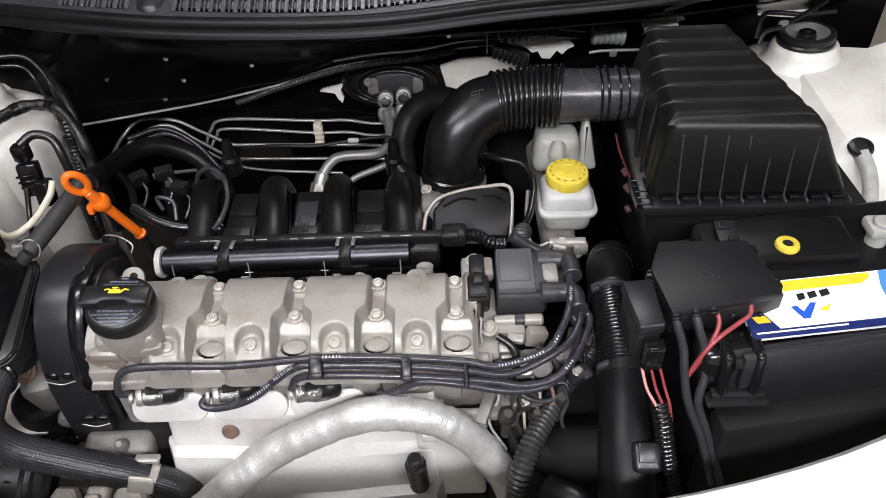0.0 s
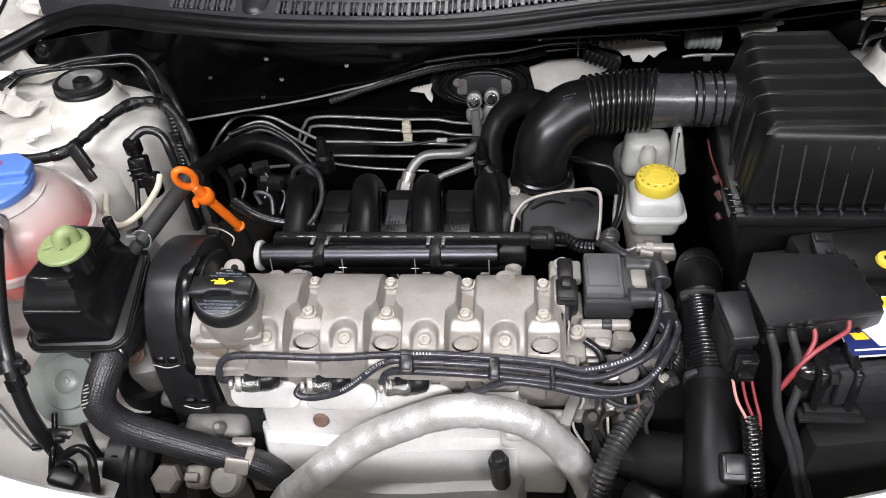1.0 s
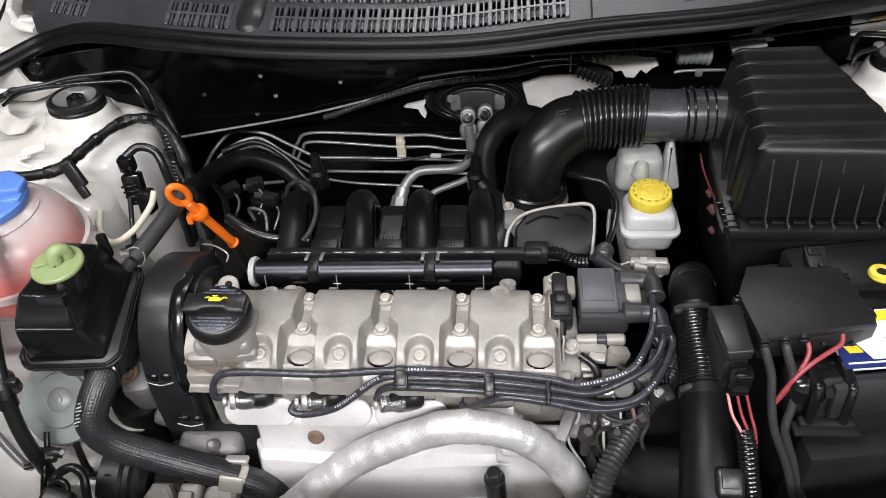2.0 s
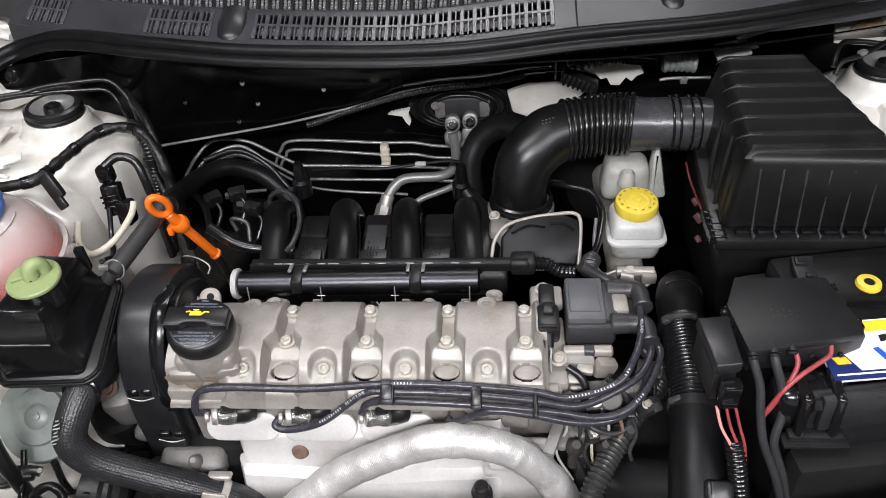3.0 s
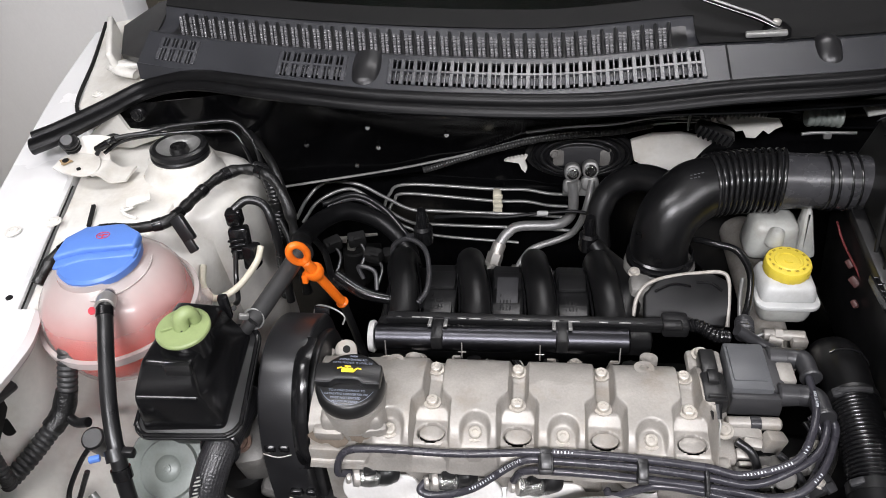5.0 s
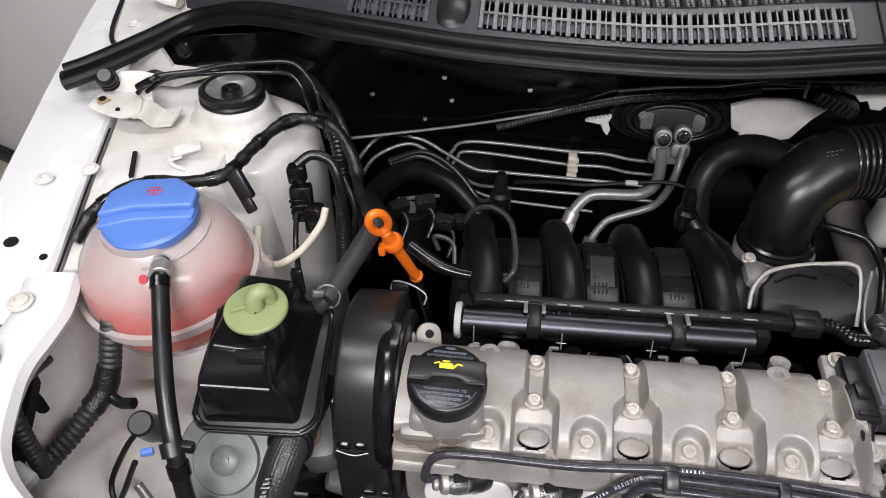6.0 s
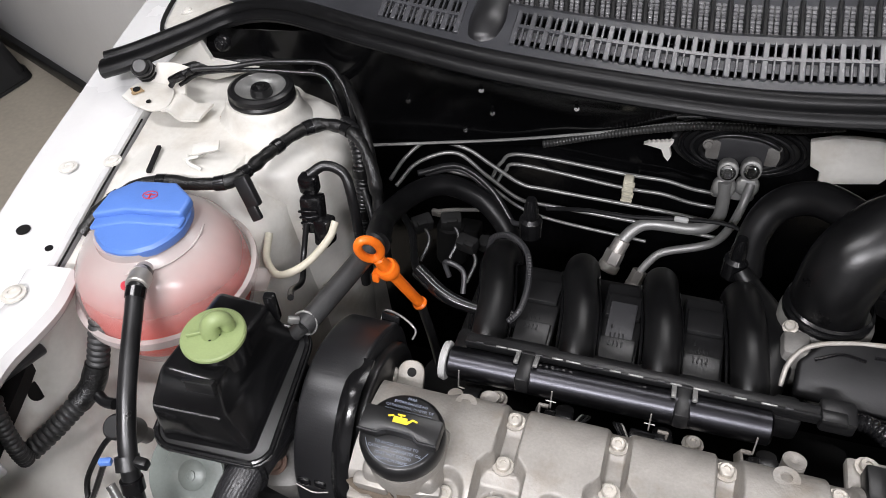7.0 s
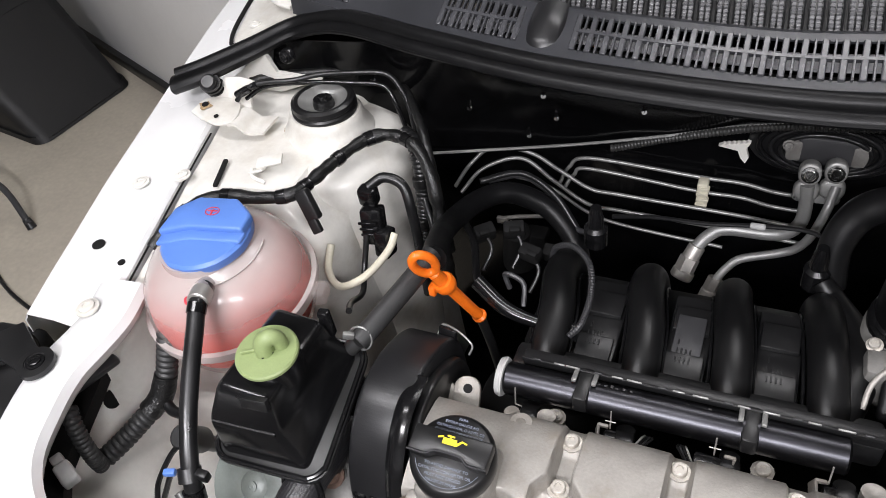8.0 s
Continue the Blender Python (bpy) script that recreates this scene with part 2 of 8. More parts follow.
# pale tone for an added sheet that brightens the upper slots
SLOT_SHEEN = material("pale_cowl_plastic", (0.27, 0.27, 0.28), 0.30, var=0.5, scale=45, fine=500, bump=0.2)
DULL_PINK = material("dull_pink_plastic", (0.10, 0.045, 0.042), 0.4, var=0.3, scale=60)
AIRBOX = material("matt_black_airbox", (0.0062, 0.0062, 0.0059), 0.42, var=0.4, scale=25, fine=500, bump=0.35, dist=0.0005, spec=0.36)
WEAVE = material("woven_black_cloth", (0.018, 0.018, 0.019), 0.42, var=0.9, scale=800, fine=800, bump=0.6, dist=0.0006)
GLOSS_BLACK = material("gloss_black_paint", (0.006, 0.006, 0.0065), 0.07, var=0.3, scale=20, fine=120, bump=0.10, spec=1.0, coat=1.0, rvar=0.03)
SEAL_RUBBER = material("seal_rubber", (0.005, 0.005, 0.0054), 0.40, var=0.3, scale=40, fine=500, bump=0.15, spec=0.22)
TAPE = material("cloth_tape", (0.007, 0.007, 0.007), 0.38, var=0.5, scale=120, fine=350, bump=0.8, dist=0.0012)
OIL_STAIN = material("oil_stain", (0.13, 0.105, 0.08), 0.45, var=0.5, scale=50, fine=300, bump=0.2)
STAIN = material("brown_stain", (0.34, 0.24, 0.13), 0.6, var=0.4, scale=60, fine=300, bump=0.1)


# ---- shape helpers ----
V = Vector


def thing(name, at, label, category, group="", kind=""):
    ob = new(name)
    ob.empty_display_size = 0.02
    ob.location = at
    return tagged(ob, label, category, group, kind)


def origin_of(ob):
    p = V((0, 0, 0))
    while ob:
        p += ob.location
        ob = ob.parent
    return p


def finish(bm, mat, angle=38):
    bmesh.ops.recalc_face_normals(bm, faces=bm.faces)
    me = bpy.data.meshes.new("mesh")
    for f in bm.faces:
        f.smooth = True
    for e in bm.edges:
        if len(e.link_faces) == 2 and e.calc_face_angle(0) > radians(angle):
            e.smooth = False
    bm.to_mesh(me)
    bm.free()
    me.materials.append(mat)
    return me


def part(name, bm, mat, parent, label="", angle=38, kind=""):
    """Links a bmesh in world places as one mesh under a thing or a part."""
    bmesh.ops.translate(bm, verts=bm.verts, vec=-origin_of(parent))
    ob = new(name, finish(bm, mat, angle))
    ob.data.name = name
    ob.parent = parent
    if label or kind:
        tagged(ob, label, "", "", kind)
    return ob


def solo(name, bm, mat, label, category, group="", kind="", angle=38):
    """Links a bmesh as one top-level mesh with its origin at its base."""
    lo = V([min(v.co[i] for v in bm.verts) for i in range(3)])
    hi = V([max(v.co[i] for v in bm.verts) for i in range(3)])
    at = V(((lo.x + hi.x) / 2, (lo.y + hi.y) / 2, lo.z))
    bmesh.ops.translate(bm, verts=bm.verts, vec=-at)
    ob = new(name, finish(bm, mat, angle))
    ob.data.name = name
    ob.location = at
    return tagged(ob, label, category, group, kind)


def merge(*bms):
    out = bms[0]
    for b in bms[1:]:
        me = bpy.data.meshes.new("tmp")
        b.to_mesh(me)
        out.from_mesh(me)
        bpy.data.meshes.remove(me)
        b.free()
    return out


def box(c, s, bev=0.003, seg=2, rot=(0, 0, 0), top=(1, 1), shift=(0, 0)):
    """A bevelled box; top: the scale of its upper face; shift: its upper face's offset."""
    bm = bmesh.new()
    bmesh.ops.create_cube(bm, size=1)
    for v in bm.verts:
        up = v.co.z > 0
        v.co = V((v.co.x * s[0] * (top[0] if up else 1) + (shift[0] if up else 0), v.co.y * s[1] * (top[1] if up else 1) + (shift[1] if up else 0), v.co.z * s[2]))
    if bev:
        bmesh.ops.bevel(bm, geom=list(bm.edges), offset=bev, segments=seg, profile=0.5, affect="EDGES")
    bm.transform(pose(*c, *rot))
    return bm


def turned(profile, at, axis=(0, 0, 1), seg=32, wave=None):
    """A lathe: rows of (radius, height) about an axis; wave: (teeth, depth) for a knurled rim."""
    bm = bmesh.new()
    rings = []
    for r, h in profile:
        if r < 1e-5:
            rings.append([bm.verts.new((0, 0, h))])
            continue
        ring = []
        for i in range(seg):
            a = 2 * math.pi * i / seg
            k = r
            if wave:
                k = r * (1 + wave[1] * (1 if math.sin(a * wave[0]) > 0 else 0))
            ring.append(bm.verts.new((k * math.cos(a), k * math.sin(a), h)))
        rings.append(ring)
    for a, b in zip(rings, rings[1:]):
        for i in range(seg):
            j = (i + 1) % seg
            if len(a) == 1 and len(b) > 1:
                bm.faces.new((a[0], b[i], b[j]))
            elif len(b) == 1 and len(a) > 1:
                bm.faces.new((a[i], a[j], b[0]))
            elif len(a) > 1:
                bm.faces.new((a[i], a[j], b[j], b[i]))
    q = V((0, 0, 1)).rotation_difference(V(axis).normalized()).to_matrix().to_4x4()
    bm.transform(Matrix.Translation(at) @ q)
    return bm


def rod(p0, p1, r0, r1=None, seg=20, bev=0.0):
    p0, p1 = V(p0), V(p1)
    r1 = r0 if r1 is None else r1
    h = (p1 - p0).length
    b = min(bev, r0 * 0.5, r1 * 0.5)
    prof = [(0, 0), (r0 - b, 0)] + ([(r0, b)] if b else []) + ([(r1, h - b)] if b else []) + [(r1 - b, h), (0, h)]
    return turned(prof, p0, p1 - p0, seg)


def spline(pts, res):
    """A smooth line through points."""
    p = [V(q) for q in pts]
    if len(p) == 2:
        return [p[0].lerp(p[1], i / res) for i in range(res + 1)]
    p = [2 * p[0] - p[1]] + p + [2 * p[-1] - p[-2]]
    out = []
    for i in range(1, len(p) - 2):
        a, b, c, d = p[i - 1:i + 3]
        for k in range(res):
            t = k / res
            out.append(0.5 * (2 * b + (c - a) * t + (2 * a - 5 * b + 4 * c - d) * t * t + (3 * b - a - 3 * c + d) * t ** 3))
    return out + [p[-2]]


def even(line, step):
    """The line cut into even steps."""
    out, left = [line[0]], step
    for a, b in zip(line, line[1:]):
        d = (b - a).length
        s = left
        while s <= d:
            out.append(a.lerp(b, s / d))
            s += step
        left = s - d
    if (out[-1] - line[-1]).length > step * 0.3:
        out.append(line[-1])
    return out


def tube(pts, r, seg=14, res=8, rib=None, flat=1.0, rough=0.0):
    """A hose along a smooth line. r: a radius or one for each point; rib: (pitch, depth) for a corrugated one."""
    line = spline(pts, res)
    radii = None
    if not isinstance(r, (int, float)):
        radii = [(i / (len(r) - 1), q) for i, q in enumerate(r)]
    if rib:
        line = even(spline(pts, 24), rib[0] / 4)
    bm = bmesh.new()
    rings = []
    up = V((0, 0, 1))
    n = len(line)
    prev = None
    for i, p in enumerate(line):
        d = (line[min(i + 1, n - 1)] - line[max(i - 1, 0)]).normalized()
        if prev is None:
            side = d.cross(up)
            side = side.normalized() if side.length > 1e-3 else V((1, 0, 0))
        else:
            side = (prev - d * prev.dot(d)).normalized()
        prev = side
        other = d.cross(side)
        k = lerp_table(radii, i / (n - 1)) if radii else r
        if rib:
            k += (0.0, rib[1] * 0.7, rib[1], rib[1] * 0.7)[i % 4]
        if rough:
            k *= 1 + rough * noise.noise(p * 90)
        rings.append([bm.verts.new(p + side * (k * math.cos(a)) + other * (k * flat * math.sin(a))) for a in (2 * math.pi * j / seg for j in range(seg))])
    for a, b in zip(rings, rings[1:]):
        for j in range(seg):
            bm.faces.new((a[j], a[(j + 1) % seg], b[(j + 1) % seg], b[j]))
    bm.faces.new(rings[0])
    bm.faces.new(rings[-1])
    return bm


def prism(outline, h, m, bev=0.0, seg=2):
    """A flat outline in its own plane, pulled up by h, bevelled and set by the pose m."""
    bm = bmesh.new()
    f = bm.faces.new([bm.verts.new((x, y, 0)) for x, y in outline])
    g = bmesh.ops.extrude_face_region(bm, geom=[f])
    bmesh.ops.translate(bm, verts=[v for v in g["geom"] if isinstance(v, bmesh.types.BMVert)], vec=(0, 0, h))
    bmesh.ops.recalc_face_normals(bm, faces=bm.faces)
    if bev:
        bmesh.ops.bevel(bm, geom=list(bm.edges), offset=bev, segments=seg, profile=0.5, affect="EDGES")
    bm.transform(m)
    return bm


def sheet(fn, nu, nv, thick=0.0):
    """A surface fn(u, v) with u and v from 0 to 1, given a thickness against its normal."""
    bm = bmesh.new()
    g = [[bm.verts.new(fn(i / nu, j / nv)) for j in range(nv + 1)] for i in range(nu + 1)]
    for i in range(nu):
        for j in range(nv):
            bm.faces.new((g[i][j], g[i + 1][j], g[i + 1][j + 1], g[i][j + 1]))
    if thick:
        bmesh.ops.recalc_face_normals(bm, faces=bm.faces)
        bmesh.ops.solidify(bm, geom=list(bm.faces), thickness=thick)
    return bm


def rounded(w, h, r, n=5):
    """The outline of a rectangle with rounded corners."""
    out = []
    for cx, cy, a0 in ((w / 2 - r, h / 2 - r, 0), (-w / 2 + r, h / 2 - r, 90), (-w / 2 + r, -h / 2 + r, 180), (w / 2 - r, -h / 2 + r, 270)):
        for i in range(n + 1):
            a = radians(a0 + 90 * i / n)
            out.append((cx + r * math.cos(a), cy + r * math.sin(a)))
    return out


def oval(rx, ry, n=28):
    return [(rx * math.cos(2 * math.pi * i / n), ry * math.sin(2 * math.pi * i / n)) for i in range(n)]


def lerp_table(table, x):
    """Straight steps between rows of (x, value)."""
    if x <= table[0][0]:
        return table[0][1]
    for (a, va), (b, vb) in zip(table, table[1:]):
        if x <= b:
            return va + (vb - va) * (x - a) / (b - a)
    return table[-1][1]


def smooth(a, b, x):
    t = max(0, min(1, (x - a) / (b - a)))
    return t * t * (3 - 2 * t)


def hex_bolt(at, axis, r=0.0065, h=0.006, washer=True):
    prof = [(0, 0)] + ([(r * 1.45, 0), (r * 1.45, 0.0015), (r * 1.02, 0.0018)] if washer else [(r, 0)]) + [(r, h * 0.85), (r * 0.85, h), (r * 0.45, h), (r * 0.4, h * 0.8), (0, h * 0.8)]
    return turned(prof, at, axis, 12 if washer else 6)


def lettering(name, lines, size, m, mat, parent, label="", gap=1.25):
    """Raised lettering in the built-in font, as a mesh under a part."""
    cu = bpy.data.curves.new(name, "FONT")
    cu.body, cu.size, cu.align_x, cu.align_y, cu.extrude, cu.space_line, cu.resolution_u = "\n".join(lines), size, "CENTER", "CENTER", 0.0002, gap, 2
    tmp = bpy.data.objects.new("tmp", cu)
    scene.collection.objects.link(tmp)
    me = bpy.data.meshes.new_from_object(tmp.evaluated_get(bpy.context.evaluated_depsgraph_get()))
    bpy.data.objects.remove(tmp)
    bm = bmesh.new()
    bm.from_mesh(me)
    bm.transform(m)
    return part(name, bm, mat, parent, label)


# ---- the workshop: walls and ceiling are unseen, added and toned for reflections ----
solo("floor", box((-0.5, 1.25, -0.05), (8.0, 9.5, 0.1), 0), CONCRETE, "stained beige concrete workshop floor", "floor", kind="structure")
solo("ceiling", box((-0.5, 1.25, 2.8), (8.2, 9.7, 0.1), 0), CEIL_PAINT, "assumed ceiling, kept dark for low reflections", "ceiling", kind="structure")
solo("wall_west", box((-4.55, 1.25, 1.375), (0.1, 9.5, 2.75), 0), WALL_PAINT, "assumed light grey workshop wall", "wall", kind="structure")
solo("wall_east", box((3.55, 1.25, 1.375), (0.1, 9.5, 2.75), 0), WALL_PAINT, "assumed light grey workshop wall", "wall", kind="structure")
solo("wall_south", box((-0.5, -3.55, 1.375), (8.2, 0.1, 2.75), 0), WALL_PAINT, "assumed light grey workshop wall", "wall", kind="structure")
solo("wall_north", box((-0.5, 6.05, 1.375), (8.2, 0.1, 2.75), 0), WALL_PAINT, "assumed light grey workshop wall", "wall", kind="structure")
# fixtures assumed at every lamp, the fill lamps too
for at, _ in LAMPS:
    t = thing("ceiling_light", (at[0], at[1], 2.66), "assumed white tube lamp fixture, out of view", "ceiling light", "tube lamps")
    part("housing", box((at[0], at[1], 2.70), (1.3, 0.3, 0.1), 0.01), CEIL_PAINT, t)
    part("diffuser", box((at[0], at[1], 2.643), (1.22, 0.24, 0.014), 0.003), DIFFUSER, t, "glowing white diffuser")

# a pale partition on the floor beside the car, with a dark foot strip
ang = math.degrees(math.atan2(-0.4, 0.91))
part_wall = thing("partition_wall", (-2.7, 2.25, 0), "pale grey partition panel with a dark foot strip", "partition", kind="structure")
part("panel", box((-2.28, 2.097, 0.72), (2.9, 0.06, 1.38), 0.004, rot=(0, 0, ang)), PANEL_PAINT, part_wall)
part("foot_strip", box((-2.288, 2.079, 0.03), (2.9, 0.07, 0.045), 0.003, rot=(0, 0, ang)), BLACK_PLASTIC, part_wall, "black foot strip")
crate = thing("waste_bin", (-2.6, 1.80, 0), "scuffed square black plastic bin leaning by the partition", "bin")


BIN_LINE = [V((x, y, 0)) for x, y in rounded(0.42, 0.42, 0.05)]


def leaning_tub(z0, z1, grow):
    n = len(BIN_LINE)
    turn = pose(0, 0, 0, 0, 0, -10)

    def fn(u, v):
        z = z0 + (z1 - z0) * v
        p = turn @ BIN_LINE[round(u * n) % n] * (grow * (1 + 0.25 * z))
        return V((-2.615 - 0.70 * z + p.x, 1.870 + 0.10 * z + p.y, z))
    return sheet(fn, n, 6, 0.006)


part("tub", leaning_tub(0.005, 0.62, 1.0), BIN_PLASTIC, crate)
part("floor_plate", prism([(p.x, p.y) for p in BIN_LINE], 0.012, pose(-2.615, 1.870, 0.003, 0, 0, -10)), BIN_PLASTIC, crate)
part("foot_lip", leaning_tub(0.004, 0.030, 1.035), BIN_PLASTIC, crate)
for z in (0.36, 0.42, 0.48):
    part("rib", leaning_tub(z, z + 0.018, 1.015), BIN_PLASTIC, crate)
part("rim", leaning_tub(0.60, 0.64, 1.04), BIN_PLASTIC, crate)
stool = thing("folding_stand", (-2.1, 1.25, 0), "thin grey metal stand leg with a rubber foot", "stand")
part("leg", tube([(-2.42, 1.32, 0.16), (-2.28, 1.33, 0.10), (-2.15, 1.27, 0.02)], 0.010), GREY_PLASTIC, stool)
part("foot", rod((-2.150, 1.270, 0.0), (-2.165, 1.278, 0.03), 0.015, 0.013), BLACK_PLASTIC, stool)
solo("floor_cable", tube([(-2.45, 1.32, 0.006), (-2.20, 1.14, 0.006), (-2.0, 1.03, 0.006), (-1.7, 0.95, 0.006)], 0.006, 8), RUBBER, "thin black cable lying on the floor", "cable")

# ---- the car's body ----
XM = -0.029


def y_cowl(x):
    return 0.800 + 0.27 * (x + 0.02) ** 2


car = thing("car_body", (XM, 0.8, 0), "white painted car body round an open engine bay", "car")
F_IN = [(0.40, -0.638), (0.509, -0.657), (0.571, -0.668), (0.653, -0.684), (0.758, -0.702), (1.1, -0.76)]
F_OUT = [(0.40, -0.725), (0.441, -0.735), (0.539, -0.760), (0.667, -0.787), (0.82, -0.811), (0.996, -0.833), (1.2, -0.85)]
F_Z = [(0.40, 0.920), (0.577, 0.934), (0.80, 0.955), (0.956, 0.972), (1.2, 0.99)]


def fender(side):
    def fn(u, v):
        y = 0.49 + 0.67 * u
        xi, xo, z = lerp_table(F_IN, y), lerp_table(F_OUT, y), lerp_table(F_Z, y)
        prof = [(0, -0.03), (0.0, -0.004), (0.04, 0.0), (0.5, 0.004), (0.9, 0.001), (1.02, -0.012), (1.12, -0.06), (1.3, -0.3), (1.25, -0.62)]
        k = v * (len(prof) - 1)
        i = min(int(k), len(prof) - 2)
        a, b = prof[i], prof[i + 1]
        s, dz = a[0] + (b[0] - a[0]) * (k - i), a[1] + (b[1] - a[1]) * (k - i)
        x = xi + (xo - xi) * s
        return V((x if side < 0 else 2 * XM - x, y, z + dz))
    return sheet(fn, 24, 24, 0.0015)


def inner_wing(side):
    def fn(u, v):
        y = 0.33 + 0.575 * u
        xi, z = lerp_table(F_IN, y) + 0.004, lerp_table(F_Z, y)
        s = smooth(0.60, 0.70, y)
        a = [(xi, z - 0.012), (xi + 0.010, z - 0.012), (-0.665, 0.938), (-0.60, 0.942), (-0.56, 0.935), (-0.515, 0.885), (-0.500, 0.74), (-0.49, 0.45)]
        b = [(xi, z - 0.012), (xi + 0.016, z - 0.014), (-0.648, 0.90), (-0.652, 0.845), (-0.640, 0.795), (-0.600, 0.760), (-0.52, 0.735), (-0.42, 0.715)]
        k = v * (len(a) - 1)
        i = min(int(k), len(a) - 2)
        f = k - i
        pa = [a[i][j] + (a[i + 1][j] - a[i][j]) * f for j in (0, 1)]
        pb = [b[i][j] + (b[i + 1][j] - b[i][j]) * f for j in (0, 1)]
        x, zz = pb[0] + (pa[0] - pb[0]) * s, pb[1] + (pa[1] - pb[1]) * s
        s2 = smooth(0.53, 0.46, y)
        c = [(-0.690, 0.850), (-0.686, 0.842), (-0.674, 0.826), (-0.655, 0.806), (-0.620, 0.788), (-0.570, 0.770), (-0.50, 0.750), (-0.42, 0.735)]
        pc = [c[i][j] + (c[i + 1][j] - c[i][j]) * f for j in (0, 1)]
        x, zz = x + (pc[0] - x) * s2, zz + (pc[1] - zz) * s2
        n = 0.003 * noise.noise(V((x * 14, y * 14, zz * 14)))
        return V((x if side < 0 else 2 * XM - x, y, zz + n))
    return sheet(fn, 60, 42, 0.0015)


def tiers_plate(ring, push):
    """A thin plate through an uneven ring of corners."""
    bm = bmesh.new()
    f = bm.faces.new([bm.verts.new(p) for p in ring])
    g = bmesh.ops.extrude_face_region(bm, geom=[f])
    bmesh.ops.translate(bm, verts=[v for v in g["geom"] if isinstance(v, bmesh.types.BMVert)], vec=push)
    return bm


def tower(c, tilt):
    prof = [(0.030, 0.0), (0.040, 0.0), (0.0425, -0.003), (0.0440, -0.010), (0.0475, -0.019), (0.0520, -0.0235), (0.0540, -0.0265), (0.070, -0.029), (0.086, -0.036), (0.097, -0.052), (0.103, -0.09), (0.108, -0.2), (0.112, -0.45)]
    return turned(prof, c, tilt, 48)


T_L, T_R = V((-0.570, 0.823, 0.961)), V((0.517, 0.897, 0.955))
part("fender", fender(-1), WHITE_CLEAN, car, "clean white outer fender edge")
part("fender", fender(1), WHITE_CLEAN, car, "clean white outer fender edge")
part("inner_wing", inner_wing(-1), WHITE, car, "dusty white inner wing panel")
part("inner_wing", inner_wing(1), WHITE, car, "dusty white inner wing panel")
part("strut_tower", tower(T_L, (0.05, 0.06, 1)), WHITE, car, "white suspension tower with brown edge stains")
part("strut_tower", tower(T_R, (-0.05, 0.06, 1)), WHITE, car, "white suspension tower with brown edge stains")

FRONT = [(-0.632, 0.552), (-0.622, 0.512), (-0.622, 0.477), (-0.624, 0.443), (-0.615, 0.405), (-0.600, 0.368), (-0.571, 0.340), (-0.52, 0.315), (-0.43, 0.285), (-0.27, 0.265), (0.0, 0.261), (0.207, 0.280), (0.385, 0.324), (0.49, 0.368), (0.55, 0.44), (0.58, 0.52)]
front_line = spline([(x, y, 0) for x, y in FRONT], 8)


def front_fn(u, v):
    k = u * (len(front_line) - 1)
    i = min(int(k), len(front_line) - 2)
    p = front_line[i].lerp(front_line[i + 1], k - i)
    d = (front_line[i + 1] - front_line[i]).normalized()
    out = V((d.y, -d.x, 0))
    prof = [(0.030, -0.034), (0.006, -0.020), (0.0, -0.008), (0.006, 0.0), (0.03, 0.004), (0.06, 0.0), (0.075, -0.012), (0.085, -0.05), (0.12, -0.25), (0.10, -0.55)]
    k = v * (len(prof) - 1)
    j = min(int(k), len(prof) - 2)
    s, dz = [prof[j][q] + (prof[j + 1][q] - prof[j][q]) * (k - j) for q in (0, 1)]
    s *= 1 - 0.20 * smooth(0.50, 0.62, -p.x)
    z = 0.898 + 0.040 * smooth(0.35, 0.62, abs(p.x - XM))
    return p + out * s + V((0, 0, z + dz))


part("front_panel", sheet(front_fn, 66, 27, 0.002), WHITE_CLEAN, car, "white front panel above the grille")
# bulkhead: a lower wall and a black coated upper panel leaning forward to the cowl
part("bulkhead", box((-0.03, 1.012, 0.55), (1.40, 0.02, 0.86), 0.004), BLACK_PANEL, car, "black coated bulkhead")
PANEL_Y = [(-0.66, 0.90), (-0.5, 0.885), (-0.4, 0.905), (-0.25, 0.945), (-0.1, 0.962), (0.2, 0.972), (0.6, 0.975)]
PANEL_Z = [(-0.66, 0.90), (-0.5, 0.872), (-0.25, 0.866), (-0.1, 0.905), (0.02, 0.910), (0.06, 0.918), (0.2, 0.920), (0.6, 0.915)]


def upper_fn(u, v):
    x = -0.70 + 1.28 * u
    yb, zb, yt = lerp_table(PANEL_Y, x), lerp_table(PANEL_Z, x), y_cowl(x) + 0.006
    zt = 1.026 - 0.25 * max(0, -0.50 - x)
    z = zb + (zt - zb) * v
    y = yb + (yt - yb) * (0.25 * v + 0.75 * v ** 2.2)
    return V((x, y - 0.004 * noise.noise(V((x * 9, z * 9, 0))), z))


part("upper_bulkhead", sheet(upper_fn, 70, 14, 0.002), BLACK_PANEL, car, "glossy black upper bulkhead panel")
part("ledge", sheet(lambda u, v: V((-0.70 + 1.28 * u, lerp_table(PANEL_Y, -0.70 + 1.28 * u) + v * 0.05, lerp_table(PANEL_Z, -0.70 + 1.28 * u) - 0.004)), 60, 3, 0.002), BLACK_PANEL, car)
part("rolled_edge", tube([(x, lerp_table(PANEL_Y, x) - 0.004, lerp_table(PANEL_Z, x) + 0.018) for x in (-0.12, -0.06, 0.0, 0.06, 0.12, 0.2, 0.3)], 0.0090, 18, 6), GLOSS_BLACK, car, "glossy rolled edge")
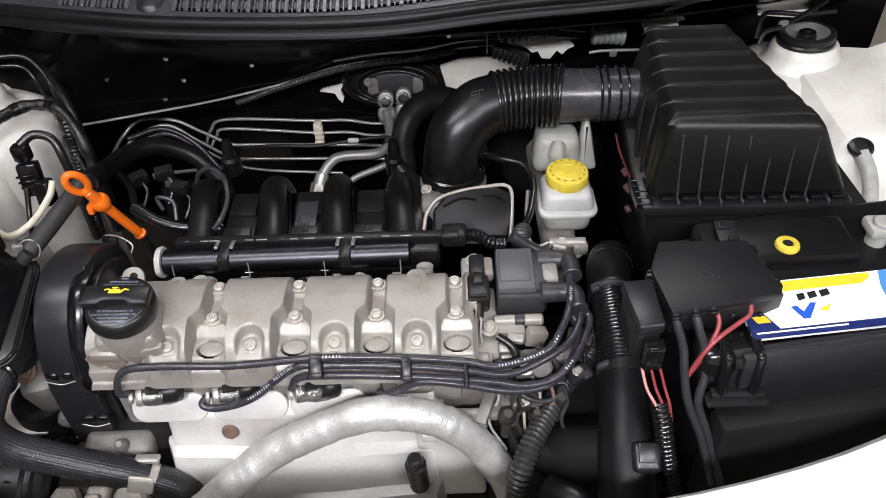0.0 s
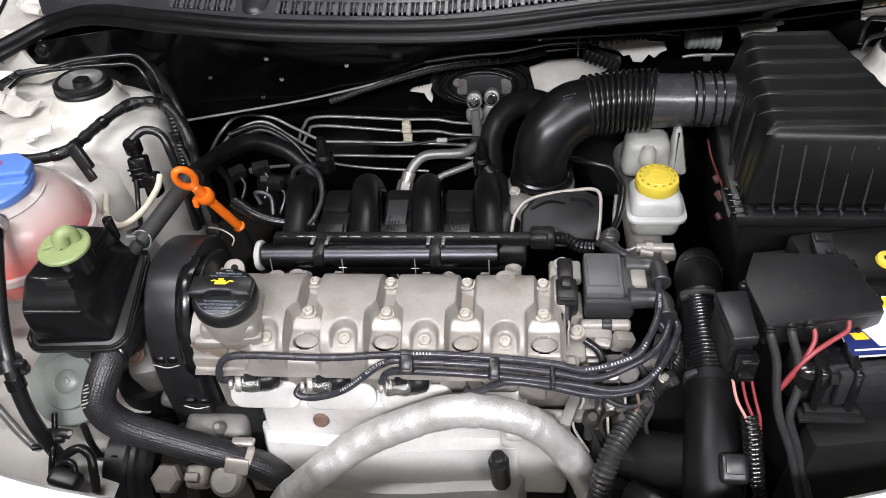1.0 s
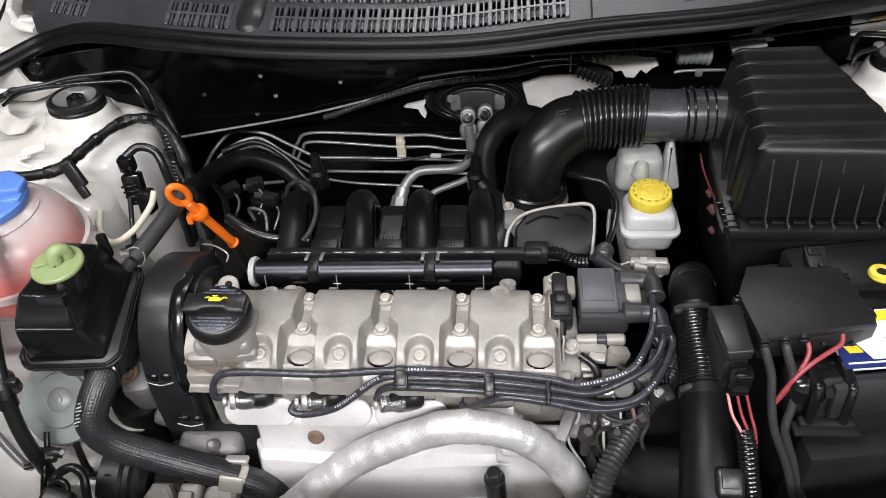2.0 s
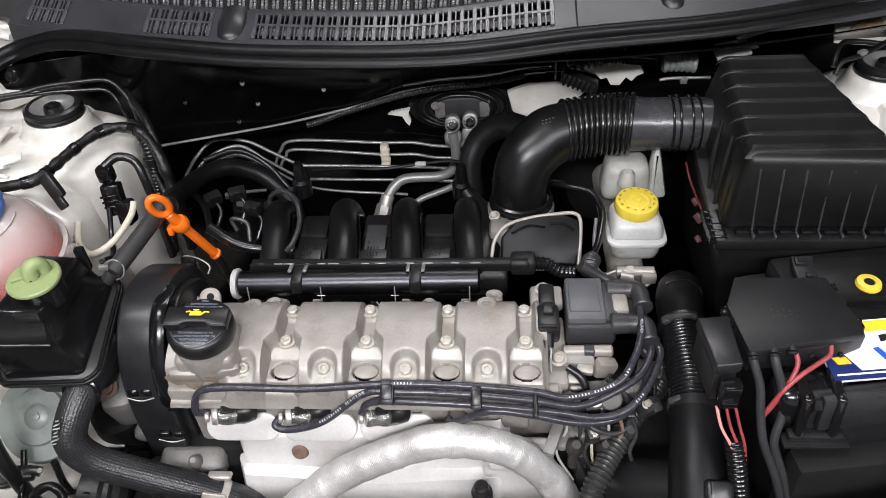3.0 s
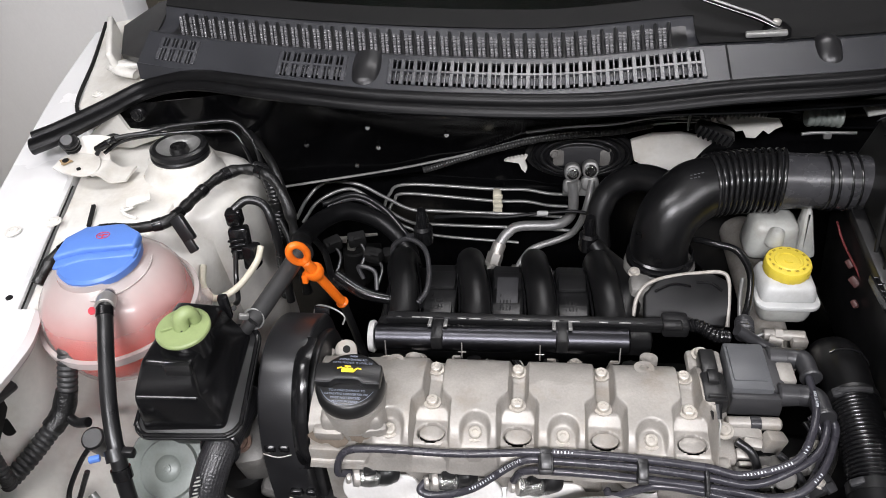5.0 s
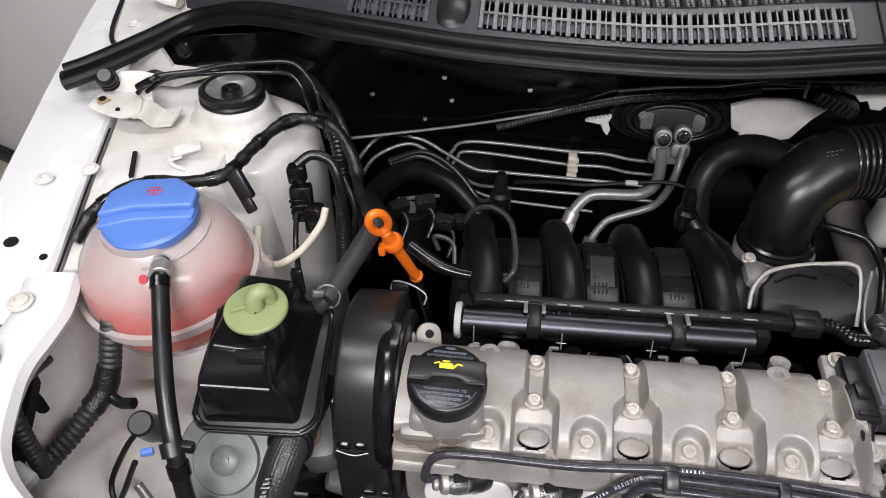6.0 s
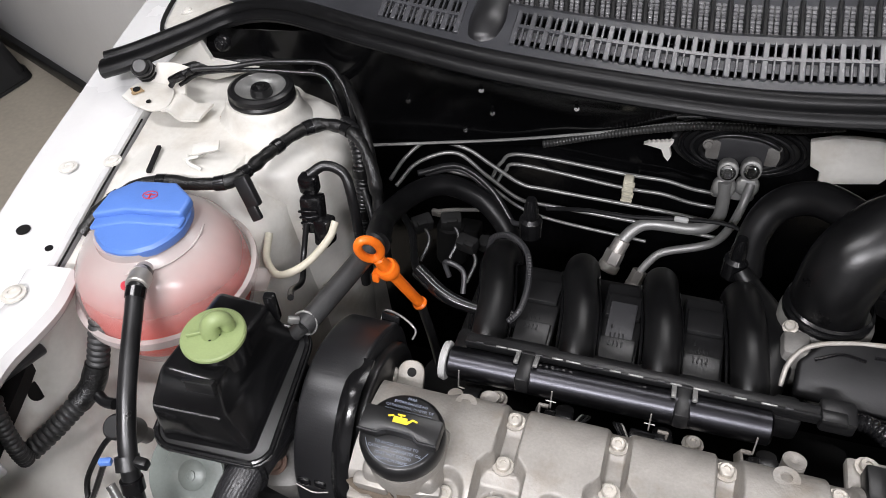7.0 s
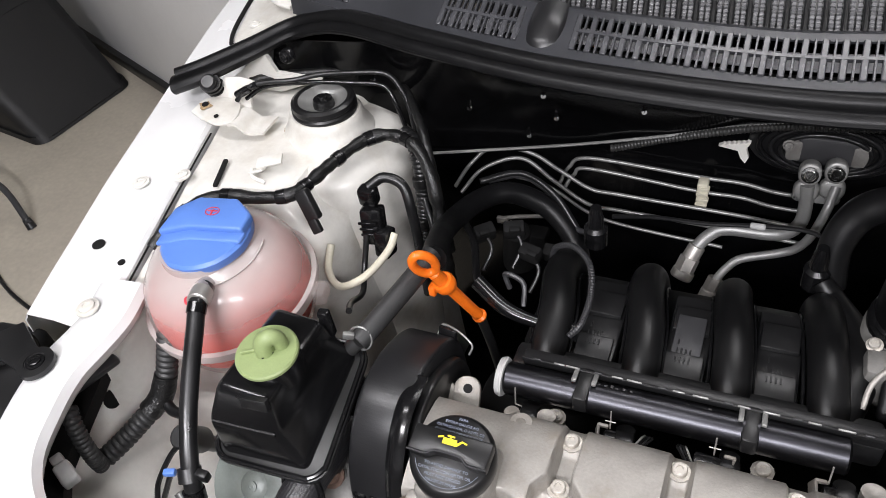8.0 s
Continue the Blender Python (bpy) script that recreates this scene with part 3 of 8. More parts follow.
# studs on the upper panel
for x, v in ((-0.535, 0.62), (-0.42, 0.42), (-0.33, 0.62), (-0.325, 0.32), (-0.36, 0.12), (-0.229, 0.40), (0.044, 0.42), (0.12, 0.45)):
    p = upper_fn((x + 0.70) / 1.28, v)
    part("stud", merge(rod(p + V((0, 0.003, 0)), p + V((0, -0.007, 0.004)), 0.0019, 0.0016, 10, 0.0005), turned([(0, 0), (0.0030, 0), (0.0030, 0.001), (0, 0.001)], p + V((0, -0.001, 0)), (0, -1, 0.4), 12)), CHROME, car, "bright stud")
# bare white paint where the coating is cut away
cutout = Matrix.Translation((0, 0.990, 0)) @ pose(0, 0, 0, 90, 0, 0)
part("bare_paint", prism([(-0.153, 0.850)] + [(-0.150 + 0.0026 * k, 0.8515 + 0.0006 * k + (0.0018 if k % 2 else 0.0)) for k in range(12)] + [(-0.118, 0.859), (-0.122, 0.850), (-0.118, 0.838), (-0.121, 0.829), (-0.127, 0.836), (-0.131, 0.846), (-0.142, 0.848)], 0.006, cutout, 0), WHITE, car, "patch of bare white paint")
part("bare_paint", prism([(0.030, 0.886), (0.06, 0.897), (0.10, 0.899), (0.15, 0.888), (0.135, 0.872), (0.115, 0.84), (0.052, 0.828), (0.050, 0.846), (0.038, 0.852)], 0.008, cutout, 0.0015), WHITE, car, "patch of bare white paint")
# windscreen and the parts before it
part("windscreen", sheet(lambda u, v: V((-0.72 + 1.4 * u, y_cowl(-0.72 + 1.4 * u) + 0.152 + 0.55 * v, 1.084 + 0.36 * v)), 24, 6, 0.004), GLASS, car, "clear windscreen glass")
part("dashboard", sheet(lambda u, v: V((-0.70 + 1.36 * u, y_cowl(-0.70 + 1.36 * u) + 0.20 + 0.5 * v, 1.06 + 0.03 * math.sin(v * 3) - 0.1 * v)), 20, 6, 0.004), BLACK_MATT, car, "dark dashboard top")
part("cabin", box((XM, 2.1, 0.9), (1.36, 1.1, 1.1), 0.08), BLACK_MATT, car, "dark cabin behind the glass")
# hinge pillar beside the cowl
part("wing_channel", tiers_plate([(-0.716, 0.885, 0.972), (-0.690, 0.920, 0.985), (-0.662, 0.950, 1.000), (-0.664, 0.985, 1.004), (-0.690, 1.010, 1.004), (-0.770, 1.170, 1.006), (-0.824, 1.176, 0.996), (-0.790, 1.050, 0.986), (-0.757, 0.922, 0.976)], (0, 0, -0.006)), WHITE, car, "dusty white channel beside the scuttle")
part("channel_ridge", merge(box((-0.742, 1.040, 1.020), (0.010, 0.15, 0.034), 0.004, 3, rot=(0, -8, 24)), tube([(-0.726, 0.990, 1.008), (-0.700, 0.968, 1.010), (-0.676, 0.962, 1.008)], 0.010, 14, 6, flat=0.6), box((-0.700, 0.985, 1.012), (0.05, 0.02, 0.012), 0.005, 3, rot=(0, 0, 14))), WHITE, car, "pressed ridges of the channel")
part("channel_gap", tube([(-0.826, 1.176, 0.997), (-0.791, 1.050, 0.988), (-0.759, 0.922, 0.979), (-0.716, 0.884, 0.974)], 0.0028, 8, 6), BLACK_MATT, car, "dark gap along the fender")
part("channel_bolt", hex_bolt((-0.740, 0.952, 0.982), (0, 0, 1), 0.006, 0.004), WHITE, car, "painted bolt")
# bracket in front of the left tower that carries the seal
plate_line = [(p.x, p.y) for p in spline([(-0.722, 0.775, 0), (-0.719, 0.796, 0), (-0.706, 0.806, 0), (-0.676, 0.806, 0), (-0.664, 0.790, 0), (-0.662, 0.772, 0), (-0.676, 0.762, 0), (-0.700, 0.766, 0), (-0.722, 0.775, 0)], 4)[:-1]]


def bent_arm(u, v):
    """The arm rises from the plate to the seal, its foot flared to the wing."""
    w = 0.020 + 0.008 * (1 - v) ** 2
    return V((-0.686 + w * (2 * u - 1) + 0.006 * v, 0.800 + 0.024 * v + 0.004 * math.sin(u * 3.1), 0.968 + 0.020 * v - 0.012 * smooth(0.6, 1.0, u) * (1 - v)))


def bent_foot(u, v):
    x = -0.666 + 0.038 * u
    return V((x, 0.765 + 0.034 * v + 0.010 * u, 0.9675 - 0.014 * smooth(0.15, 0.55, u)))


part("seal_bracket", merge(prism(plate_line, 0.003, Matrix.Translation((-0.68, 0.78, 0.967)) @ pose(0, 0, 0, 5, 3, 0) @ Matrix.Translation((0.68, -0.78, 0)), 0.001), sheet(bent_arm, 12, 10, 0.003), sheet(bent_foot, 12, 6, 0.003)), WHITE, car, "white bent bracket carrying the seal")
part("rust_spot", prism([(0.008 * math.cos(a) * (1 + 0.3 * math.sin(3 * a)), 0.006 * math.sin(a) * (1 + 0.3 * math.cos(4 * a))) for a in [k * math.pi / 10 for k in range(20)]], 0.0006, pose(-0.708, 0.7855, 0.9735, 5, 3, 0)), STAIN, car, "brown rust spot")
for x, y, z, q in ((-0.7085, 0.7870, 0.9742, 0.0042), (-0.6850, 0.7730, 0.9705, 0.0028)):
    part("bracket_hole", turned([(0, 0), (q, 0), (q, 0.001), (0, 0.001)], (x, y, z), (0.05, -0.08, 1), 16), BLACK_MATT, car, "dark hole")
# black sheet laid over the wing to darken the gap below the panel
part("headlamp_gap_sheet", tiers_plate([(-0.700, 0.530, 0.872), (-0.676, 0.505, 0.870), (-0.660, 0.462, 0.868), (-0.648, 0.424, 0.866), (-0.636, 0.388, 0.864), (-0.605, 0.350, 0.862), (-0.680, 0.330, 0.862), (-0.745, 0.450, 0.868)], (0, 0, -0.016)), BLACK_MATT, car, "black sheet added for the dark gap behind the headlamp")
part("well_plate", box((-0.668, 0.470, 0.878), (0.012, 0.060, 0.010), 0.003, rot=(0, 20, -22)), GREY_PLASTIC, car, "dark grey plate in the well")
part("well_connector", merge(box((-0.622, 0.380, 0.870), (0.024, 0.015, 0.012), 0.003, 3, rot=(0, 8, -24)), box((-0.640, 0.388, 0.870), (0.012, 0.011, 0.009), 0.002, rot=(0, 8, -24))), MILKY, car, "white lamp connector")
part("lifted_tab", merge(box((-0.591, 0.730, 0.955), (0.030, 0.014, 0.003), 0.001, rot=(14, -8, 20)), box((-0.601, 0.718, 0.950), (0.016, 0.014, 0.003), 0.001, rot=(-24, -8, 20)), tube([(-0.607, 0.717, 0.951), (-0.601, 0.708, 0.949), (-0.589, 0.709, 0.942)], 0.0022, 8, 4)), WHITE, car, "small bent white tab")
for x, y, z, l, a in ((-0.648, 0.711, 0.9435, 0.045, 108),):
    part("slot", box((x, y, z), (l, 0.005, 0.004), 0.001, rot=(0, 0, a)), BLACK_MATT, car, "dark slot")
for x, y, z, r in ((-0.718, 0.583, 0.939, 0.007), (-0.680, 0.571, 0.934, 0.004), (-0.669, 0.474, 0.834, 0.010), (-0.652, 0.43, 0.88, 0.006)):
    part("drain_hole", turned([(0, 0), (r, 0), (r, 0.0012), (0, 0.0012)], (x, y, z), (0.9, 0, 0.3) if z < 0.9 else (0, 0, 1), 16), BLACK_MATT, car, "dark round hole")
part("fender_bolt", hex_bolt((-0.664, 0.506, 0.9415), (0, 0, 1), 0.008, 0.005), WHITE, car, "painted bolt")
part("fender_bolt", hex_bolt((-0.690, 0.696, 0.944), (0, 0, 1), 0.007, 0.004), WHITE, car, "painted bolt")
part("fender_bolt", hex_bolt((-0.727, 0.671, 0.948), (0, 0, 1), 0.007, 0.003), WHITE, car, "painted bolt")

# thin black tube drawn in place of the gap beside the fender
part("fender_gap_line", tube([(lerp_table(F_IN, y) + 0.003, y, lerp_table(F_Z, y) - 0.006) for y in (0.53, 0.57, 0.62, 0.66, 0.70, 0.74, 0.77)], 0.0011, 8, 4), BLACK_MATT, car, "dark gap along the fender")
for c, s in ((T_L, 1),):
    ring = bmesh.new()
    for k in range(30):
        a = radians(200 + 5 * k + 3 * math.sin(k * 2.3))
        rr = 0.0500 + 0.0012 * math.sin(k * 1.7)
        merge(ring, box((c.x + rr * math.cos(a), c.y + rr * math.sin(a), c.z - 0.0225 - 0.003 * math.cos(a)), (0.007, 0.0035 + 0.002 * math.sin(k * 3.1), 0.0020), 0, rot=(0, 0, math.degrees(a) + 90)))
    part("rust_streak", ring, STAIN, car, "thin brown stain round the collar")
part("pillar_foot", tiers_plate([(0.461, 0.936, 0.975), (0.455, 0.936, 1.015), (0.490, 0.942, 1.030), (0.560, 0.950, 1.034), (0.580, 0.955, 0.985), (0.520, 0.945, 0.965)], (0, 0.006, 0)), WHITE, car, "white pillar foot with brown stains")
part("rust_streak", tiers_plate([(0.474, 0.9330, 0.990), (0.484, 0.9345, 1.008), (0.506, 0.9380, 1.014), (0.520, 0.9400, 0.998), (0.500, 0.9375, 0.982)], (0, 0.001, 0)), STAIN, car, "brown stain")
part("gusset", tiers_plate([(-0.548, 0.902, 0.940), (-0.512, 0.902, 0.938), (-0.508, 0.898, 0.915), (-0.512, 0.896, 0.880), (-0.530, 0.898, 0.902)], (0, 0.004, 0)), WHITE, car, "white triangular gusset")
part("pillar_foot", tiers_plate([(-0.722, 0.862, 0.962), (-0.690, 0.862, 0.985), (-0.664, 0.862, 1.000), (-0.655, 0.862, 0.975), (-0.600, 0.870, 0.965), (-0.66, 0.866, 0.945), (-0.720, 0.864, 0.948)], (0, 0.006, 0)), WHITE, car, "white pillar foot")
part("panel_bolt", merge(rod((-0.640, 0.876, 0.992), (-0.640, 0.868, 0.994), 0.010, 0.009, 18, 0.001), hex_bolt((-0.640, 0.868, 0.994), (0, -1, 0.3), 0.005, 0.005)), BLACK_SATIN, car, "black panel bolt")
# strut mounts
def strut_mount(c, tilt, k=1.0):
    t = thing("strut_mount", c, "black rubber strut mount with a steel cup", "strut mount", "strut mounts")
    part("rubber_ring", turned([(r * k, h * k * 0.8) for r, h in [(0.026, 0.000), (0.040, -0.004), (0.0428, 0.000), (0.0428, 0.006), (0.0408, 0.009), (0.0408, 0.011), (0.0425, 0.013), (0.0415, 0.020), (0.037, 0.023), (0.0325, 0.022), (0.0285, 0.012), (0.026, 0.008)]], c, tilt, 40), RUBBER, t)
    part("cup", turned([(r * k, h * k * 0.8) for r, h in [(0.008, 0.006), (0.015, 0.007), (0.024, 0.011), (0.0305, 0.0205), (0.0330, 0.0215), (0.025, 0.007), (0.015, 0.004), (0.008, 0.003)]], c, tilt, 36), PLATED, t, "dull steel cup")
    part("nut", turned([(r * k, h * k) for r, h in [(0, 0.0), (0.0150, 0.0), (0.0140, 0.012), (0.0125, 0.016), (0.006, 0.016), (0.005, 0.020), (0, 0.020)]], c, tilt, 12), BLACK_SATIN, t)


strut_mount(T_L, (0.03, 0.02, 1), 0.88)
strut_mount(T_R, (-0.05, 0.04, 1), 0.86)

# ---- scuttle panel below the windscreen ----
cowl = thing("scuttle_panel", (XM, 0.9, 1.03), "dark grey plastic scuttle panel with grilles", "scuttle panel")


def on_cowl(x, w, lift=0.0):
    return V((x, y_cowl(x) + 0.010 + 0.056 * w, 1.050 + 0.014 * smooth(-0.12, 0.10, x) + 0.019 * w + lift))


VENTS = [(-0.612, -0.557), (-0.432, -0.345), (-0.285, 0.082)]


def strip(x0, x1, w0, w1, n=30):
    return sheet(lambda u, v: on_cowl(x0 + (x1 - x0) * u, w0 + (w1 - w0) * v), n, 3, 0.003)


part("front_rail", strip(-0.64, 0.60, 0.0, 0.17, 60), COWL, cowl)
part("rear_rail", strip(-0.64, 0.60, 0.86, 1.0, 60), COWL, cowl)
edges = [-0.64] + [e for v in VENTS for e in v] + [0.60]
for a, b in zip(edges[::2], edges[1::2]):
    part("blank_panel", strip(a, b, 0.17, 0.86, 16), COWL, cowl)
part("front_lip", sheet(lambda u, v: on_cowl(-0.64 + 1.24 * u, 0.0) + V((0, -0.004 * v, -0.022 * v)), 50, 2, 0.002), COWL, cowl)
part("backing", sheet(lambda u, v: on_cowl(-0.63 + 1.22 * u, 0.1 + 0.9 * v, -0.022 - 0.02 * v), 40, 4, 0.002), BLACK_PLASTIC, cowl)
part("end_cap", tiers_plate([(-0.702, 0.985, 1.030), (-0.664, 0.960, 1.034), (-0.640, 0.940, 1.046), (-0.640, 1.060, 1.078), (-0.668, 1.075, 1.070), (-0.728, 1.060, 1.040)], (0, 0, -0.008)), BLACK_PLASTIC, cowl, "blank end of the panel")
wide_bar = finish(box((0, 0, 0), (0.0058, 0.042, 0.005), 0.0009, 1, rot=(18.7, 0, 0)), COWL_BAR)
thin_bar = finish(box((0, 0, 0), (0.0022, 0.042, 0.005), 0.0004, 1, rot=(18.7, 0, 0)), COWL_BAR)


def bar(mesh, p, turn=0.0):
    ob = new("grille_bar", mesh)
    ob.parent = cowl
    ob.location = p - cowl.location
    ob.rotation_euler = (0, 0, turn)


for a, b in VENTS:
    n = max(2, round((b - a) / 0.0155))
    for i in range(n + 1):
        x = a + (b - a) * i / n
        turn = 0.0
        bar(wide_bar, on_cowl(x, 0.515), turn)
        if i < n:
            bar(thin_bar, on_cowl(x + (b - a) / n / 2, 0.515), turn)
    part("cross_rail", sheet(lambda u, v, a=a, b=b: on_cowl(a + (b - a) * u, 0.49 + 0.06 * v, 0.0030), 20, 3, 0.004), COWL_BAR, cowl)
    part("slot_sheet", sheet(lambda u, v, a=a, b=b: on_cowl(a + (b - a) * u, 0.50 + 0.4 * v, -0.010 - 0.004 * v), 12, 2, 0.001), SLOT_SHEEN, cowl, "pale sheet added for brightness behind the slots")
# upper grille: ribs with perforated strips between
def upper_cowl(x, w, lift=0.0):
    return V((x, y_cowl(x) + 0.066 + 0.072 * w, 1.069 + 0.014 * smooth(-0.12, 0.10, x) + 0.010 * w - 0.008 * math.sin(w * math.pi) + lift))


part("upper_panel", sheet(lambda u, v: upper_cowl(-0.64 + 1.24 * u, v, -0.006 if 0.1 < v < 0.9 and u < 0.6 else 0.0), 60, 10, 0.002), COWL, cowl)
part("grille_bed", sheet(lambda u, v: upper_cowl(-0.612 + 0.685 * u, 0.06 + 0.88 * v, -0.0040), 50, 8, 0.001), BLACK_PLASTIC, cowl, "black bed below the grille")
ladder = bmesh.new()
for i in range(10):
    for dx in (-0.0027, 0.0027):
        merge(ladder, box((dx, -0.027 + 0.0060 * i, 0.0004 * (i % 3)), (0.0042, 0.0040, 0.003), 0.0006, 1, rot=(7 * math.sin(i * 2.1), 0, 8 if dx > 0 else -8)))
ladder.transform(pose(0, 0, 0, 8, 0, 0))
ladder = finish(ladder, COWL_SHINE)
ribmesh = finish(box((0, 0, 0), (0.0048, 0.062, 0.007), 0.0012, 1, rot=(8, 0, 0)), BLACK_PLASTIC)
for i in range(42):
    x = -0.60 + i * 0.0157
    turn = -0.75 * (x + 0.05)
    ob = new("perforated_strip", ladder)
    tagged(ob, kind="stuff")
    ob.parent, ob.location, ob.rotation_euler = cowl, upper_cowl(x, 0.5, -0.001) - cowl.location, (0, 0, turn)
    ob = new("rib", ribmesh)
    ob.parent, ob.location, ob.rotation_euler = cowl, upper_cowl(x + 0.0078, 0.5, 0.001) - cowl.location, (0, 0, turn)
part("drain_boss", tube([on_cowl(-0.316, 0.10, -0.010), on_cowl(-0.316, 0.28, -0.006), on_cowl(-0.316, 0.6, -0.003), on_cowl(-0.316, 1.05, -0.006)], [0.010, 0.018, 0.0195, 0.0195], 24, 6, flat=0.55), BELT_PLASTIC, cowl, "round moulded boss")
part("drain_boss", tube([on_cowl(0.225, 0.45, -0.012), on_cowl(0.225, 0.55, -0.004), on_cowl(0.225, 0.85, 0.000), on_cowl(0.225, 1.08, -0.004)], [0.010, 0.014, 0.0145, 0.013], 24, 6, flat=0.7), BELT_PLASTIC, cowl, "round moulded boss")
part("seam_line", sheet(lambda u, v: on_cowl(0.110 + 0.0015 * u, v, 0.0022), 1, 6, 0.001), BLACK_MATT, cowl)
part("glass_edge", sheet(lambda u, v: upper_cowl(-0.64 + 1.24 * u, 0.93 + 0.4 * v, 0.003), 40, 3, 0.001), BLACK_MATT, cowl, "black glass edge band")
part("glass_edge", sheet(lambda u, v: upper_cowl(0.082 + 0.50 * u, 0.10 + 0.9 * v, 0.003), 20, 4, 0.001), BLACK_MATT, cowl, "black glass edge band")
# the rubber seal along the scuttle's front edge
SEAL = [(0.56, 0.925), (0.486, 0.893), (0.289, 0.833), (0.116, 0.807), (-0.056, 0.797), (-0.271, 0.813), (-0.428, 0.846), (-0.55, 0.888), (-0.630, 0.906), (-0.680, 0.872), (-0.728, 0.832), (-0.758, 0.815)]


def seal_z(x):
    return 1.047 + 0.014 * smooth(-0.12, 0.10, x) - 0.19 * max(0.0, -0.52 - x) - 0.012 * smooth(0.50, 0.70, -x)


seal = thing("hood_seal", (XM, 0.82, 1.0), "black rubber hood seal along the scuttle", "rubber seal")
part("bulb", tube([(x, y - 0.004, seal_z(x) + 0.004) for x, y in SEAL], 0.0085, 12, 10), SEAL_RUBBER, seal)
part("lip", tube([(x, y - 0.016, seal_z(x) - 0.006) for x, y in SEAL], 0.0065, 10, 10, flat=0.7), SEAL_RUBBER, seal)
part("base_strip", tube([(x, y - 0.008 - 0.005 * smooth(0.60, 0.72, -x), seal_z(x) - 0.004) for x, y in SEAL], [0.0135] * 9 + [0.017, 0.0205, 0.021], 14, 10, flat=0.5), SEAL_RUBBER, seal)
part("clip_foot", tube([(x, y + 0.006, seal_z(x) - 0.008) for x, y in SEAL], 0.007, 8, 10), BLACK_PLASTIC, seal)
part("end_plug", merge(rod((-0.712, 0.818, 0.974), (-0.706, 0.801, 0.997), 0.011, 0.0095, 16, 0.002), *[rod((-0.712 + 0.0015 * k, 0.818 - 0.004 * k, 0.974 + 0.0055 * k), (-0.7115 + 0.0015 * k, 0.817 - 0.004 * k, 0.976 + 0.0055 * k), 0.0122, None, 16) for k in range(4)]), RUBBER, seal, "ribbed black end plug")


# ---- the engine ----
# undertray and block: unseen dark shapes added to fill the bay's dark zone
solo("undertray", box((XM, 0.62, 0.30), (1.2, 0.78, 0.02), 0.004), BLACK_MATT, "dark sheet added to close the bay below the engine", "undertray")
solo("engine_block", box((-0.12, 0.56, 0.545), (0.44, 0.24, 0.43), 0.02), BLACK_MATT, "dark engine block", "engine block")
head = thing("cylinder_head", (-0.12, 0.52, 0.74), "stained aluminium cylinder head with cast numbers", "cylinder head")
part("casting", merge(box((-0.115, 0.505, 0.803), (0.405, 0.095, 0.115), 0.006), box((-0.02, 0.452, 0.850), (0.20, 0.02, 0.020), 0.004), box((-0.205, 0.452, 0.848), (0.15, 0.018, 0.014), 0.004)), CAST_DIRTY, head)
for i in range(4):
    x = -0.266 + 0.083 * i
    part("plug_boss", merge(rod((x + 0.014, 0.475, 0.820), (x + 0.010, 0.455, 0.828), 0.021, 0.018, 20, 0.003), box((x + 0.05, 0.457, 0.818), (0.03, 0.012, 0.05), 0.004)), CAST_DIRTY, head)
for i in range(13):
    part("cast_mark", box((-0.225 + 0.016 * i + 0.006 * (i % 3), 0.4575, 0.8425), (0.006, 0.004, 0.006), 0.001, 1), CAST, head)

# valve cover: barrels between the bearing saddles, with plug openings in front
SADDLES = [-0.203, -0.119, -0.036, 0.0445]
FEET = [-0.242, -0.159, -0.076, 0.005]
BARREL = [(0.436, 0.848), (0.441, 0.866), (0.450, 0.882), (0.460, 0.891), (0.475, 0.8975), (0.500, 0.9015), (0.525, 0.900), (0.541, 0.893), (0.551, 0.878), (0.556, 0.848)]
SADDLE = [(0.436, 0.846), (0.443, 0.860), (0.455, 0.869), (0.478, 0.872), (0.487, 0.881), (0.500, 0.879), (0.522, 0.880), (0.530, 0.885), (0.541, 0.884), (0.549, 0.878), (0.556, 0.848)]
BARREL_S = [(p.x, p.y) for p in spline([(a, b, 0) for a, b in BARREL], 8)]
X0, X1 = -0.322, 0.066


def cover_fn(u, v):
    x, y = X0 + (X1 - X0) * u, 0.436 + 0.120 * v
    zb, zs = lerp_table(BARREL_S, y), lerp_table(SADDLE, y)
    w = 0.0062 + 0.0098 * smooth(0.496, 0.482, y)
    z = zb
    for s in SADDLES:
        d = abs(x - s)
        z = min(z, zs + (zb - zs) * smooth(w, w + 0.004, d)) if d < 0.05 else z
        e = ((x - s) / 0.0140) ** 2 + ((y - 0.4645) / 0.0100) ** 2
        if e < 1:
            z -= 0.016 * smooth(1.0, 0.70, e)
    for fx in FEET:
        e = math.hypot(x - fx, max(0.0, y - 0.458))
        z = min(z, z + 0.6 * (0.875 - z) * smooth(0.0152, 0.0112, e))
    # the filler end is a low flat shelf
    k = smooth(-0.256, -0.268, x)
    shelf = 0.902 - 0.052 * smooth(0.462, 0.440, y) - 0.05 * smooth(0.535, 0.550, y)
    z = z + (min(z, shelf) - z) * k
    if u in (0.0, 1.0) or v in (0.0, 1.0):
        z = 0.845
    return V((x, y, z + 0.0006 * noise.noise(V((x * 60, y * 60, 0)))))


cover = thing("valve_cover", (-0.13, 0.495, 0.845), "beige-grey cast aluminium valve cover with bolted saddles", "valve cover")
part("cover", sheet(cover_fn, 340, 80), CAST, cover, angle=60)
